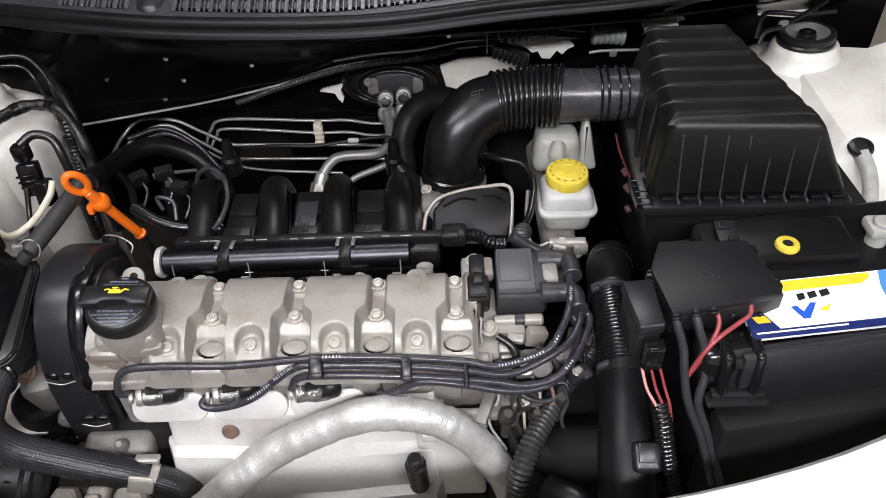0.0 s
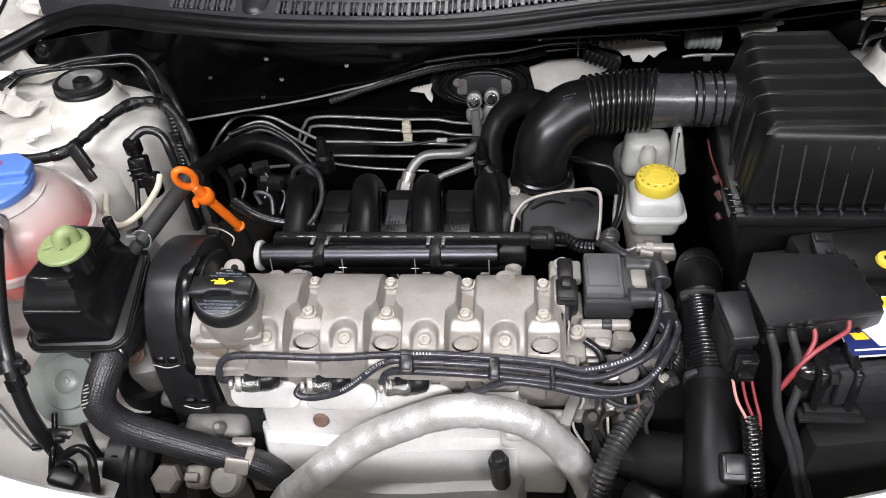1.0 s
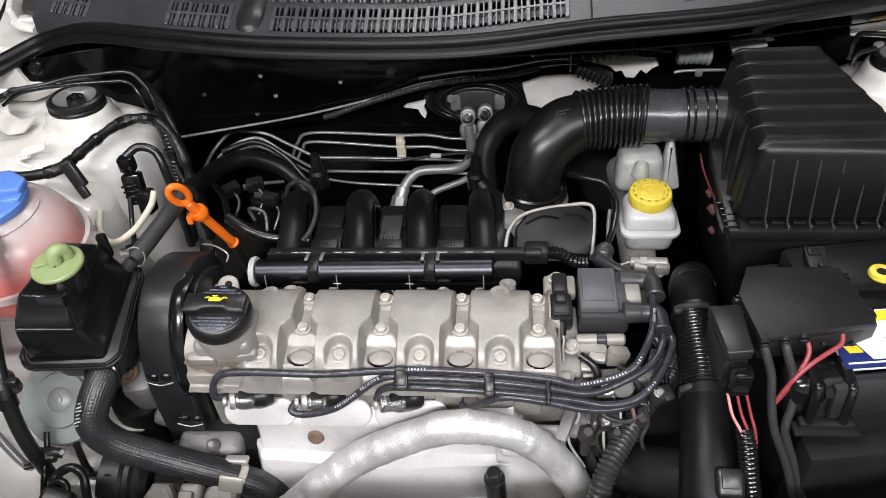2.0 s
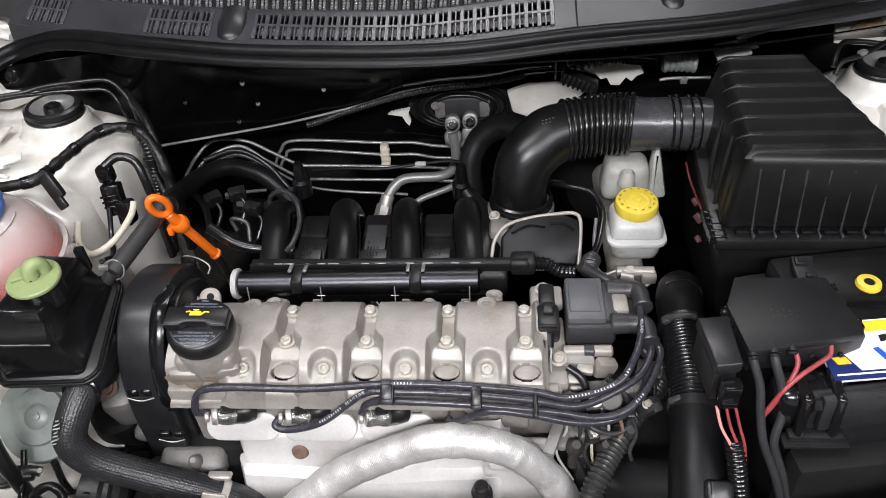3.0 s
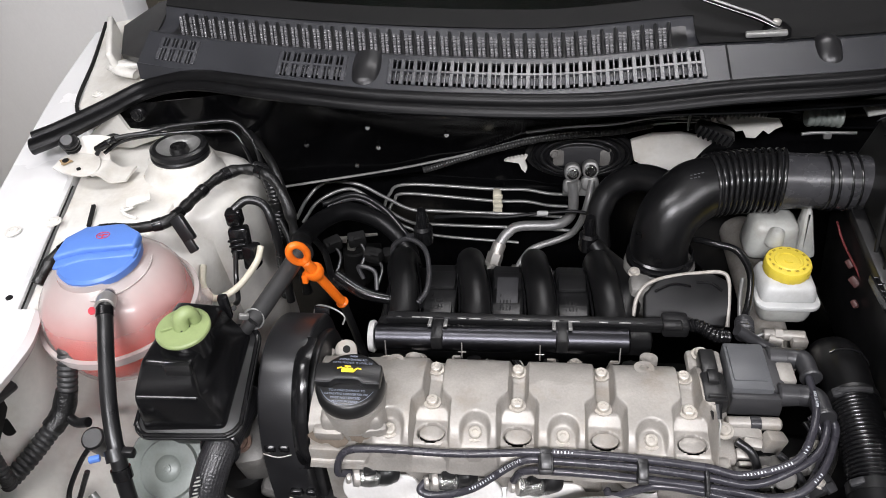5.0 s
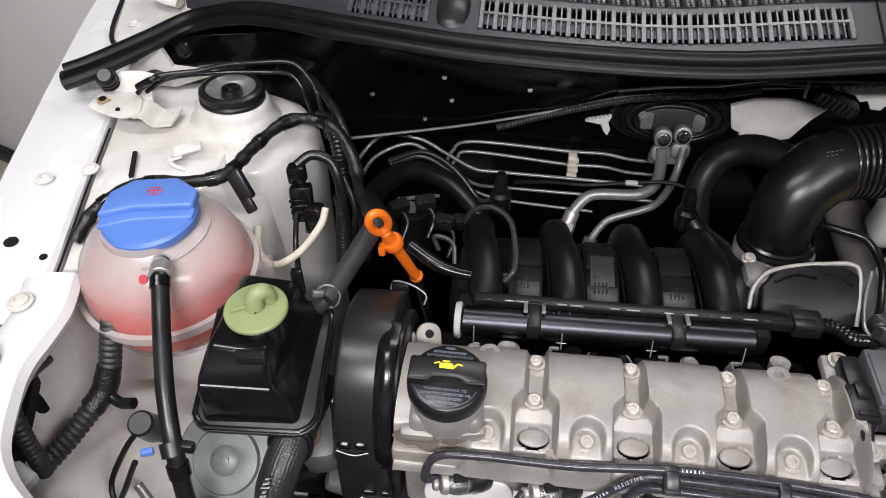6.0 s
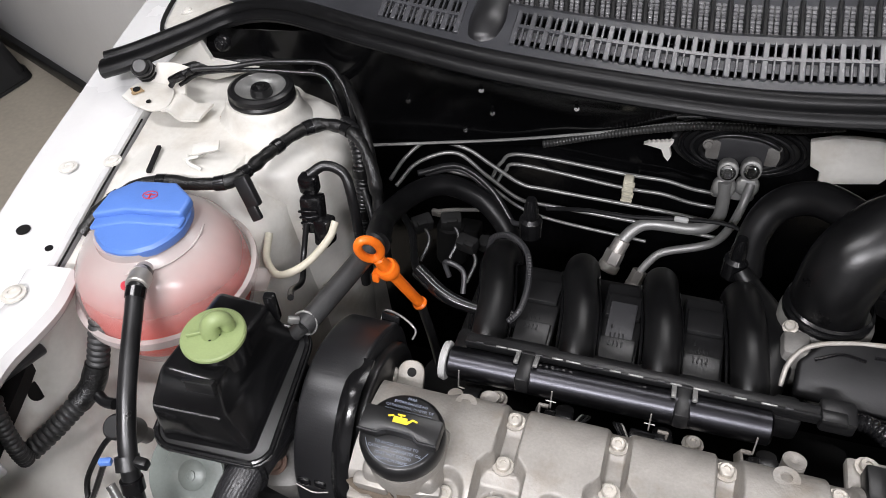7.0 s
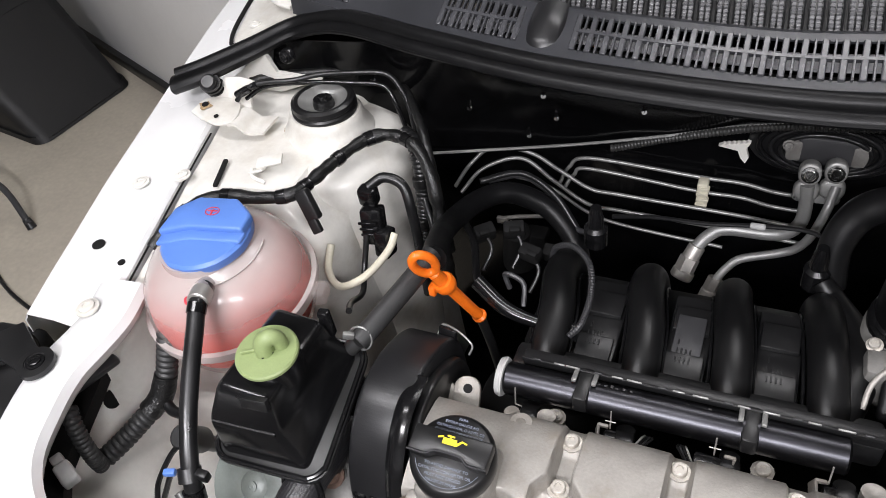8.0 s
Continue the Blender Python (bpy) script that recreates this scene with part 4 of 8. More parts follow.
for s in SADDLES:
    part("bolt", hex_bolt((s - 0.001, 0.5335, 0.8845), (0, 0, 1), 0.0060, 0.0066), BOLT, cover)
    part("bolt", hex_bolt((s - 0.001, 0.4935, 0.8805), (0, 0, 1), 0.0060, 0.0066), BOLT, cover)
    # black disc paints the dark crescent of shade in the opening
    part("opening_shade", prism(oval(0.0118, 0.0082), 0.001, Matrix.Translation((s, 0.4645, 0.8598)) @ pose(0, 0, 0, 6, 0, 0)), BLACK_MATT, cover, "dark bottom of the opening")
    part("plug_plate", prism(oval(0.0126, 0.0080), 0.003, Matrix.Translation((s + 0.0006, 0.4668, 0.8650)) @ pose(0, 0, 0, 10, 0, 0), 0.0012), CAST, cover, "dull oval plate in the opening")
for x in FEET:
    part("foot", merge(turned([(0.0108, -0.03), (0.0108, 0.000), (0.0095, 0.002), (0, 0.002)], (x, 0.4590, 0.8765), (0, -0.10, 1), 24), box((x, 0.4455, 0.860), (0.018, 0.012, 0.028), 0.004)), CAST, cover)
    part("bolt", hex_bolt((x, 0.4588, 0.8785), (0, -0.15, 1), 0.0062, 0.0060), BOLT, cover)
part("small_boss", merge(turned([(0.008, -0.02), (0.008, 0.001), (0, 0.001)], (-0.184, 0.4465, 0.871), (0, -0.2, 1), 18), rod((-0.184, 0.4465, 0.870), (-0.184, 0.4460, 0.874), 0.003, None, 8)), CAST, cover)
part("rear_ear", merge(turned([(0.010, -0.012), (0.010, 0.0), (0.0045, 0.0), (0.0045, -0.003), (0, -0.003)], (0.004, 0.533, 0.899), (0, 0.1, 1), 24), turned([(0.009, -0.012), (0.009, 0.0), (0.004, 0.0), (0, -0.003)], (0.012, 0.556, 0.889), (0, 0.2, 1), 24)), CAST, cover)
part("rear_ear", turned([(0.009, -0.012), (0.009, 0.0), (0.004, 0.0), (0.004, -0.003), (0, -0.003)], (-0.246, 0.533, 0.898), (0, 0.1, 1), 24), CAST, cover)
part("rear_ear", merge(turned([(0.008, -0.012), (0.008, 0.0), (0.0045, 0.0), (0, -0.003)], (-0.232, 0.555, 0.880), (0, 0.2, 1), 24), turned([(0.007, -0.012), (0.007, 0.0), (0, 0.0)], (-0.262, 0.552, 0.876), (0, 0.0, 1), 20)), CAST, cover)
part("lifting_eye", merge(prism(rounded(0.024, 0.034, 0.011), 0.006, Matrix.Translation((-0.306, 0.560, 0.872)) @ pose(0, 0, 0, 35, 0, 10), 0.0015)), CAST, cover, "bolted aluminium ear")
part("bolt_hole", prism(oval(0.0042, 0.0042, 16), 0.0066, Matrix.Translation((-0.306, 0.565, 0.8755)) @ pose(0, 0, 0, 35, 0, 10)), BLACK_MATT, cover, "dark bolt hole")
part("lifting_eye", prism(rounded(0.020, 0.03, 0.009), 0.006, Matrix.Translation((-0.326, 0.556, 0.866)) @ pose(0, 0, 0, 35, 0, 0), 0.0015), CAST, cover)
part("filler_boss", merge(box((-0.2775, 0.476, 0.888), (0.066, 0.056, 0.040), 0.007, 3, rot=(6, 0, 2), top=(0.90, 0.92)), box((-0.300, 0.452, 0.880), (0.030, 0.012, 0.018), 0.004, rot=(14, 0, 0)), box((-0.256, 0.454, 0.884), (0.026, 0.010, 0.016), 0.004, rot=(14, 0, 12))), CAST, cover, "angular cast boss below the oil cap")
part("end_ledge", box((-0.288, 0.449, 0.852), (0.070, 0.014, 0.026), 0.004), CAST, cover)
part("end_ledge", box((0.046, 0.447, 0.862), (0.060, 0.012, 0.010), 0.003, rot=(0, 0, 4)), CAST, cover)
for cx, cy, k in ((-0.298, 0.4500, 1.7), (-0.272, 0.4500, 0.9)):
    part("stain", prism([(k * 0.011 * math.cos(a) * (1 + 0.3 * math.sin(3 * a + cx * 90)), k * 0.006 * math.sin(a) * (1 + 0.25 * math.cos(5 * a))) for a in [i * math.pi / 12 for i in range(24)]], 0.0010, Matrix.Translation((cx, cy, 0.8775)) @ pose(0, 0, 0, 62, 0, 0)), OIL_STAIN, cover, "brown oil stain")

# oil filler cap
cap = thing("oil_filler_cap", (-0.277, 0.473, 0.885), "black oil filler cap with white print and oil can symbol", "oil cap")
ax = V((0.02, -0.12, 1)).normalized()
part("neck", turned([(0, 0.012), (0.0300, 0.012), (0.0305, 0.030), (0.0295, 0.034), (0, 0.034)], (-0.277, 0.475, 0.880), ax, 40), CAST, cap, "cast filler neck")
base = V((-0.277, 0.473, 0.917))
part("rim", turned([(0, 0), (0.031, 0), (0.033, 0.004), (0.033, 0.014), (0.031, 0.018), (0.029, 0.0195), (0, 0.0195)], base, ax, 48), BLACK_PLASTIC, cap)
q = V((0, 0, 1)).rotation_difference(ax).to_matrix().to_4x4()
capm = Matrix.Translation(base) @ q
bar_out = [(-0.031, -0.009), (-0.016, -0.009), (-0.010, -0.005), (0.010, -0.005), (0.016, -0.009), (0.031, -0.009), (0.031, 0.012), (-0.031, 0.012)]
part("grip", prism(bar_out, 0.012, capm @ pose(0, 0, 0.018), 0.0022), BLACK_PLASTIC, cap, "raised grip bar")
part("grip_edge", tube([capm @ V((x, y - 0.0004, 0.0295)) for x, y in bar_out[:6]], 0.0007, 6, 3), GREY_PLASTIC, cap)
part("oil_can_symbol", merge(prism([(-0.0065, -0.002), (0.005, -0.002), (0.0085, 0.0020), (0.0122, 0.0012), (0.0122, 0.0024), (0.0080, 0.0034), (0.0046, 0.0004), (0.004, 0.0028), (-0.0065, 0.0028)], 0.0005, capm @ pose(0, 0.0032, 0.0301)), prism(rounded(0.006, 0.0012, 0.0004, 2), 0.0005, capm @ pose(-0.0012, 0.0078, 0.0301)), prism(rounded(0.0012, 0.003, 0.0004, 2), 0.0005, capm @ pose(-0.0012, 0.0066, 0.0301)), prism(rounded(0.0045, 0.0012, 0.0004, 2), 0.0005, capm @ pose(-0.0088, 0.0058, 0.0301, 0, 0, 20))), PRINT_YELLOW, cap, "yellow oil can symbol")
lettering("print", ["TO AVOID DAMAGE TO", "CATALYTIC CONVERTER OIL", "MUST NOT EXCEED", "MAXIMUM MARK"], 0.0032, capm @ pose(0, -0.0180, 0.0197), PRINT_CAP, cap, "white warning print")
lettering("print", ["PARA", "EVITAR DANOS AO", "CATALISADOR, O NIVEL DE", "OLEO NAO DEVE EXCEDER"], 0.0031, capm @ pose(0, 0.0210, 0.0197), PRINT_CAP, cap, "white warning print")
part("print_border", tube([capm @ V((0.0275 * math.cos(a), 0.0275 * math.sin(a), 0.0197)) for a in [radians(205 + 13 * i) for i in range(11)]], 0.0002, 6, 3), PRINT_CAP, cap)

# timing belt cover
belt = thing("timing_belt_cover", (-0.335, 0.52, 0.70), "black plastic timing belt cover with a worn front edge", "belt cover")
SIDE = [(0.616, 0.840), (0.612, 0.872), (0.598, 0.898), (0.568, 0.917), (0.535, 0.925), (0.502, 0.918), (0.477, 0.897), (0.459, 0.864), (0.450, 0.820), (0.448, 0.750), (0.452, 0.66), (0.60, 0.66)]
yz = Matrix(((0, 0, 1, 0), (1, 0, 0, 0), (0, 1, 0, 0), (0, 0, 0, 1)))


def arc_solid(outline, x0, x1, bev):
    return prism(outline, x1 - x0, Matrix.Translation((x0, 0, 0)) @ yz, bev, 3)


def refine(outline, closed_tail):
    line = spline([(a, b, 0) for a, b in outline[:-closed_tail]], 9)
    return [(p.x, p.y) for p in line] + outline[-closed_tail:]


part("shell", arc_solid(refine(SIDE, 1), -0.378, -0.331, 0.004), BELT_PLASTIC, belt, angle=60)
part("inner_wall", arc_solid(refine([(0.53 + (a - 0.53) * 0.86, b - 0.014) for a, b in SIDE], 1), -0.332, -0.322, 0.003), BLACK_PLASTIC, belt, "recessed inner wall")
LIP = spline([(0, a, b) for a, b in SIDE[4:9]], 9)


def lip_fn(u, v):
    p = LIP[round(u * (len(LIP) - 1))]
    w = smooth(0.0, 0.25, u) * smooth(1.0, 0.85, u)
    away = V((0, p.y - 0.53, p.z - 0.84)).normalized()
    return V((-0.342 + 0.017 * v, p.y, p.z)) + away * (w * (0.0005 + 0.0045 * math.sin(v * 2.6)))


part("lip", sheet(lip_fn, 36, 8, 0.002), BLACK_SATIN, belt, "polished raised lip")
part("clip", merge(box((-0.368, 0.4545, 0.845), (0.013, 0.006, 0.010), 0.003), box((-0.353, 0.4545, 0.846), (0.012, 0.006, 0.010), 0.003)), BLACK_SATIN, belt)
part("spring", tube([(-0.376, 0.4525, 0.839), (-0.360, 0.4500, 0.8375), (-0.346, 0.4520, 0.840)], 0.0007, 8), STEEL, belt, "bright spring wire")
part("clip", merge(box((-0.349, 0.4460, 0.784), (0.014, 0.007, 0.010), 0.003), box((-0.333, 0.4460, 0.784), (0.012, 0.007, 0.010), 0.003)), BLACK_SATIN, belt)
part("spring", tube([(-0.357, 0.4430, 0.778), (-0.341, 0.4405, 0.777), (-0.327, 0.4425, 0.779)], 0.0007, 8), STEEL, belt, "bright spring wire")
part("wire_clip", tube([(-0.350, 0.603, 0.890), (-0.347, 0.611, 0.897), (-0.331, 0.606, 0.900), (-0.318, 0.600, 0.898), (-0.313, 0.597, 0.893), (-0.315, 0.592, 0.887)], 0.0010, 8, 6), PLATED, belt, "thin steel spring clip")
part("clip_plate", box((-0.340, 0.604, 0.893), (0.018, 0.004, 0.014), 0.001, rot=(-20, 0, -8)), BLACK_SATIN, belt)
part("lower_cover", box((-0.350, 0.470, 0.60), (0.09, 0.10, 0.18), 0.02), BLACK_PLASTIC, belt)

# dipstick
dip = thing("dipstick", (-0.330, 0.665, 0.84), "bright orange plastic dipstick handle with a ring", "dipstick")
r0, r1 = V((-0.360, 0.623, 0.962)), V((-0.334, 0.663, 0.852))
d = (r1 - r0).normalized()
neck = r0 + d * 0.030
face = V((0.25, -0.75, 0.45)).normalized()
side = d.cross(face).normalized()
part("ring", tube([r0 + d * (0.0160 * math.cos(a)) + side * (0.0086 * math.sin(a)) for a in [i * math.pi / 12 for i in range(25)]], 0.0042, 12, 4), ORANGE, dip)
part("collar", merge(rod(r0 + d * 0.016, r0 + d * 0.040, 0.0058, 0.0070, 14, 0.002), turned([(0.0, 0), (0.0095, 0.0), (0.0112, 0.004), (0.0105, 0.010), (0.0075, 0.016), (0, 0.016)], r0 + d * 0.034, d, 14), box(r0 + d * 0.040 + side * 0.012, (0.007, 0.010, 0.012), 0.002)), ORANGE, dip)
part("sleeve", merge(rod(r0 + d * 0.046, r1, 0.0058, 0.0056, 16, 0.001), rod(r1 - d * 0.006, r1, 0.0076, 0.0076, 16, 0.002)), ORANGE, dip)
solo("dipstick_tube", tube([r1, r1 + V((0.01, 0.0, -0.06)), (-0.30, 0.64, 0.70)], 0.005), BLACK_PLASTIC, "black dipstick tube below the orange handle", "dipstick tube")

# fuel rail and the cable channel over it
rail = thing("fuel_rail", (-0.15, 0.585, 0.86), "glossy black fuel rail with a white end cap", "fuel rail")
part("pipe", rod((-0.277, 0.583, 0.880), (-0.004, 0.586, 0.881), 0.0145, None, 28, 0.002), RAIL_STEEL, rail)
part("end_cap", turned([(0, 0), (0.0168, 0), (0.0180, 0.002), (0.0168, 0.006), (0.010, 0.007), (0, 0.007)], (-0.277, 0.583, 0.880), (-1, 0, 0), 28), MILKY, rail, "white end cap")
for x in (-0.208, -0.075):
    part("saddle", box((x, 0.585, 0.886), (0.013, 0.034, 0.019), 0.003), BLACK_PLASTIC, rail)
    for dx in (-0.0085, 0.0085):
        part("saddle_tab", box((x + dx, 0.590, 0.8965), (0.0042, 0.014, 0.003), 0.0008, rot=(-14, 0, 0)), PLATED, rail, "dull metal tab")
for i in range(4):
    x = -0.264 + 0.083 * i
    part("injector", merge(rod((x + 0.012, 0.572, 0.862), (x + 0.014, 0.560, 0.835), 0.008, 0.0075, 14), box((x + 0.013, 0.560, 0.860), (0.016, 0.016, 0.016), 0.003)), BLACK_PLASTIC, rail)
    foot = rod((x - 0.0045, 0.5674, 0.876), (x + 0.0045, 0.5674, 0.876), 0.0005, None, 6) if i in (1, 2) else rod((x, 0.5660, 0.8685), (x + (0.006 if i == 0 else -0.006), 0.5655, 0.868), 0.0006, None, 6)
    part("spring_clip", merge(rod((x, 0.5700, 0.887), (x, 0.5660, 0.868), 0.0007, None, 6), foot), STEEL, rail, "thin wire clip")
for x in (-0.228, -0.061):
    part("mount_bolt", merge(rod((x, 0.566, 0.840), (x, 0.566, 0.862), 0.0080, 0.0080, 16, 0.002), hex_bolt((x, 0.566, 0.862), (0, 0, 1), 0.0062, 0.006)), BOLT, rail)
for i, (x, e) in enumerate(((-0.173, 1), (-0.100, -1), (-0.006, 1))):
    part("plug_shell", merge(box((x, 0.562, 0.858), (0.026, 0.014, 0.016), 0.003, rot=(20, 4 * e, 6 * e)), box((x + 0.002 * e, 0.555, 0.864), (0.014, 0.006, 0.006), 0.001, rot=(20, 0, 0))), BLACK_SATIN, rail)
    part("bail_clip", merge(box((x - 0.018 * e, 0.562, 0.860), (0.0025, 0.016, 0.016), 0.0008, rot=(15, 8 * e, 10 * e)), box((x - 0.014 * e, 0.556, 0.852), (0.010, 0.004, 0.007), 0.001, rot=(20, 0, 8 * e)), box((x - 0.014 * e, 0.567, 0.868), (0.009, 0.003, 0.004), 0.001)), CAST, rail, "pale bent metal clip")
    for k in range(4):
        part("plug_wire", tube([(x + 0.006 * e + 0.0024 * k * e, 0.553, 0.851), (x + 0.012 * e + 0.002 * k * e, 0.556, 0.862 + 0.001 * (k % 2)), (x + 0.018 * e + 0.0026 * k * e, 0.564, 0.868), (x + 0.020 * e + 0.002 * k * e, 0.572, 0.860)], 0.0009, 6, 5), (MILKY_DIM, RUBBER, RUBBER_GREY, RUBBER)[k], rail)
channel = thing("cable_channel", (-0.12, 0.605, 0.89), "black plastic cable channel along the fuel rail", "cable channel")
part("trough", merge(box((-0.116, 0.604, 0.888), (0.300, 0.012, 0.012), 0.002), box((-0.116, 0.598, 0.893), (0.300, 0.003, 0.006), 0.001)), BLACK_PLASTIC, channel)
# small bright pieces painted in as the channel edge's dashed highlights
for i in range(16):
    part("edge_glint", box((-0.252 + 0.0172 * i + 0.003 * math.sin(i * 2.3), 0.5975, 0.8966), (0.0065 + 0.003 * (i % 3), 0.0016, 0.0016), 0.0004, 1), PLATED if i % 3 else GREY_PLASTIC, channel, "bright edge piece")
for i, dx in enumerate((0.0, 0.006, 0.011, 0.015, 0.021, 0.027, 0.072, 0.085, 0.089, 0.094)):
    part("moulded_mark", box((-0.196 + dx, 0.5890 - 0.0006 * (i % 2), 0.8940), (0.0030, 0.0018 + 0.0008 * (i % 3), 0.0010), 0.0003, 1), BLACK_PLASTIC, channel)
part("end_shell", merge(box((0.044, 0.606, 0.888), (0.028, 0.024, 0.018), 0.004), box((0.040, 0.598, 0.895), (0.02, 0.012, 0.007), 0.002)), BLACK_PLASTIC, channel)
solo("loom_tail", tube([(0.055, 0.606, 0.888), (0.070, 0.604, 0.888), (0.085, 0.598, 0.882), (0.100, 0.602, 0.876)], 0.0062, 14, rib=(0.0045, 0.0015)), BLACK_SATIN, "black corrugated loom leaving the cable channel", "cable loom")

# intake manifold
man = thing("intake_manifold", (-0.14, 0.72, 0.70), "black plastic intake manifold with four curved runners", "intake manifold")
RUN = [(-0.262, 0.006), (-0.176, 0.0), (-0.098, 0.0), (-0.020, 0.0)]
for i, (x, dx) in enumerate(RUN):
    tip = (-0.012, -0.010, -0.006, -0.004)[i]
    part("runner", tube([(x + 0.006, 0.618, 0.832), (x + 0.004, 0.645, 0.850), (x, 0.690, 0.858), (x + tip, 0.740, 0.850), (x + tip * 1.2, 0.778, 0.826), (x + tip, 0.795, 0.785), (x, 0.79, 0.72)], [0.0165, 0.0172, 0.0172, 0.0172, 0.0175, 0.018, 0.018], 22, 8, flat=0.98), RUNNER, man)
    for dx in (-0.019, 0.019):
        part("runner_seam", tube([(x + 0.005 + dx, 0.624, 0.842), (x + dx, 0.690, 0.853), (x + tip + dx, 0.745, 0.843), (x + tip * 1.2 + dx, 0.775, 0.820)], 0.0016, 8), BLACK_SATIN, man)
    part("runner_foot", merge(box((x + 0.005, 0.626, 0.840), (0.042, 0.016, 0.018), 0.004, rot=(15, 0, 0)), tube([(x - 0.016, 0.620, 0.846), (x + 0.005, 0.6185, 0.851), (x + 0.026, 0.620, 0.846)], 0.0022, 8)), BLACK_PLASTIC, man)
for i in range(3):
    x = (RUN[i][0] + RUN[i + 1][0]) / 2
    part("web", merge(box((x, 0.690, 0.836), (0.040, 0.12, 0.016), 0.004), box((x, 0.655, 0.846), (0.034, 0.035, 0.006), 0.002, rot=(12, 0, 0)), box((x, 0.715, 0.847), (0.034, 0.030, 0.006), 0.002)), BLACK_PLASTIC, man)
    for k in range(9):
        part("cast_mark", box((x - 0.008 + 0.004 * (k % 4), 0.664 + 0.010 * (k // 4), 0.8515), (0.0016, 0.006, 0.0008), 0.0002, 1), BLACK_GRAINED, man)
part("runner_flare", tube([(-0.006, 0.640, 0.842), (0.004, 0.690, 0.848), (0.002, 0.740, 0.838), (-0.014, 0.790, 0.826), (-0.028, 0.806, 0.836)], [0.014, 0.018, 0.017, 0.013, 0.010], 18, 8), RUNNER, man, "flared side of the last runner")
# lighter plate paints the reflection seen between the runners
part("sheen_plate", box(((RUN[1][0] + RUN[2][0]) / 2, 0.690, 0.8505), (0.026, 0.052, 0.003), 0.001, rot=(4, 0, 0)), GREY_PLASTIC, man, "plate greyed for the sheen between two runners")
part("plenum", merge(box((-0.14, 0.735, 0.76), (0.33, 0.13, 0.10), 0.03), box((-0.13, 0.632, 0.838), (0.315, 0.03, 0.03), 0.006)), BLACK_PLASTIC, man)
for x, y, z in ((-0.255, 0.812, 0.862), (-0.034, 0.815, 0.852)):
    part("vent_nipple", turned([(0.0, -0.03), (0.013, -0.03), (0.013, -0.008), (0.009, -0.004), (0.008, 0.010), (0.0055, 0.022), (0.0, 0.022)], (x, y, z), (0, 0, 1), 20), BLACK_SATIN, man, "tapered black stub")
part("tail_pipe", merge(tube([(-0.345, 0.690, 0.872), (-0.31, 0.672, 0.862), (-0.275, 0.668, 0.856), (-0.236, 0.672, 0.853)], [0.008, 0.0075, 0.006, 0.005]), box((-0.250, 0.668, 0.852), (0.03, 0.016, 0.012), 0.003)), BLACK_SATIN, man)
solo("thin_hose", tube([(-0.240, 0.650, 0.868), (-0.231, 0.662, 0.876), (-0.232, 0.700, 0.874), (-0.240, 0.728, 0.886), (-0.262, 0.750, 0.884), (-0.284, 0.762, 0.866), (-0.292, 0.77, 0.84)], 0.0028, 8, rib=(0.003, 0.0006)), RUBBER_GREY, "thin dark corrugated hose looped over a runner", "hose")

# throttle body and air duct
thr = thing("throttle_assembly", (0.06, 0.69, 0.80), "dull aluminium throttle body with a black cover", "throttle body")
part("housing", merge(turned([(0.0, -0.06), (0.040, -0.06), (0.042, 0.0), (0.038, 0.006), (0.0, 0.006)], (0.045, 0.735, 0.866), (0, 0, 1), 32), box((0.075, 0.690, 0.838), (0.085, 0.06, 0.05), 0.012, rot=(-20, 0, 0)), box((0.018, 0.690, 0.850), (0.025, 0.03, 0.05), 0.006)), ALT_GREY, thr)
lid_m = Matrix.Translation((0.066, 0.675, 0.862)) @ pose(0, 0, 0, 38, 0, -4)
part("lid", prism([(-0.045, -0.032), (0.045, -0.032), (0.052, 0.0), (0.048, 0.022), (0.030, 0.030), (0.0, 0.030), (-0.030, 0.020), (-0.046, 0.0)], 0.012, lid_m, 0.004, 3), SEAL_RUBBER, thr, "black actuator lid")
part("rim", tube([lid_m @ V((x, y, 0.010)) for x, y in [(-0.056, -0.026), (-0.053, -0.004), (-0.040, 0.014), (-0.014, 0.024), (0.018, 0.030), (0.038, 0.032), (0.047, 0.025), (0.048, 0.0), (0.047, -0.030)]], 0.0024, 10, 6), CAST, thr, "dull metal rim")
part("lid_rib", tube([lid_m @ V((x, y, 0.013)) for x, y in [(-0.034, 0.004), (-0.014, 0.014), (0.006, 0.013)]], 0.0016, 8), BLACK_SATIN, thr)
part("lid_rib", tube([lid_m @ V((x, y, 0.013)) for x, y in [(0.012, 0.018), (0.028, 0.018), (0.040, 0.010)]], 0.0016, 8), BLACK_SATIN, thr)
part("bolt", hex_bolt((0.012, 0.706, 0.874), (-0.3, -0.3, 1), 0.0048, 0.006), BOLT, thr)
duct = thing("air_duct", (0.15, 0.78, 0.87), "glossy black rubber air duct with a bellows", "air duct")
part("elbow", tube([(0.045, 0.738, 0.864), (0.043, 0.740, 0.898), (0.053, 0.752, 0.928), (0.078, 0.770, 0.945), (0.102, 0.779, 0.949)], [0.034, 0.034, 0.0355, 0.037, 0.0355], 32, 10), DUCT_SOFT, duct)
part("bellows", tube([(0.094, 0.779, 0.949), (0.138, 0.786, 0.951), (0.184, 0.786, 0.952)], 0.0325, 40), RUBBER, duct, "bellows core")
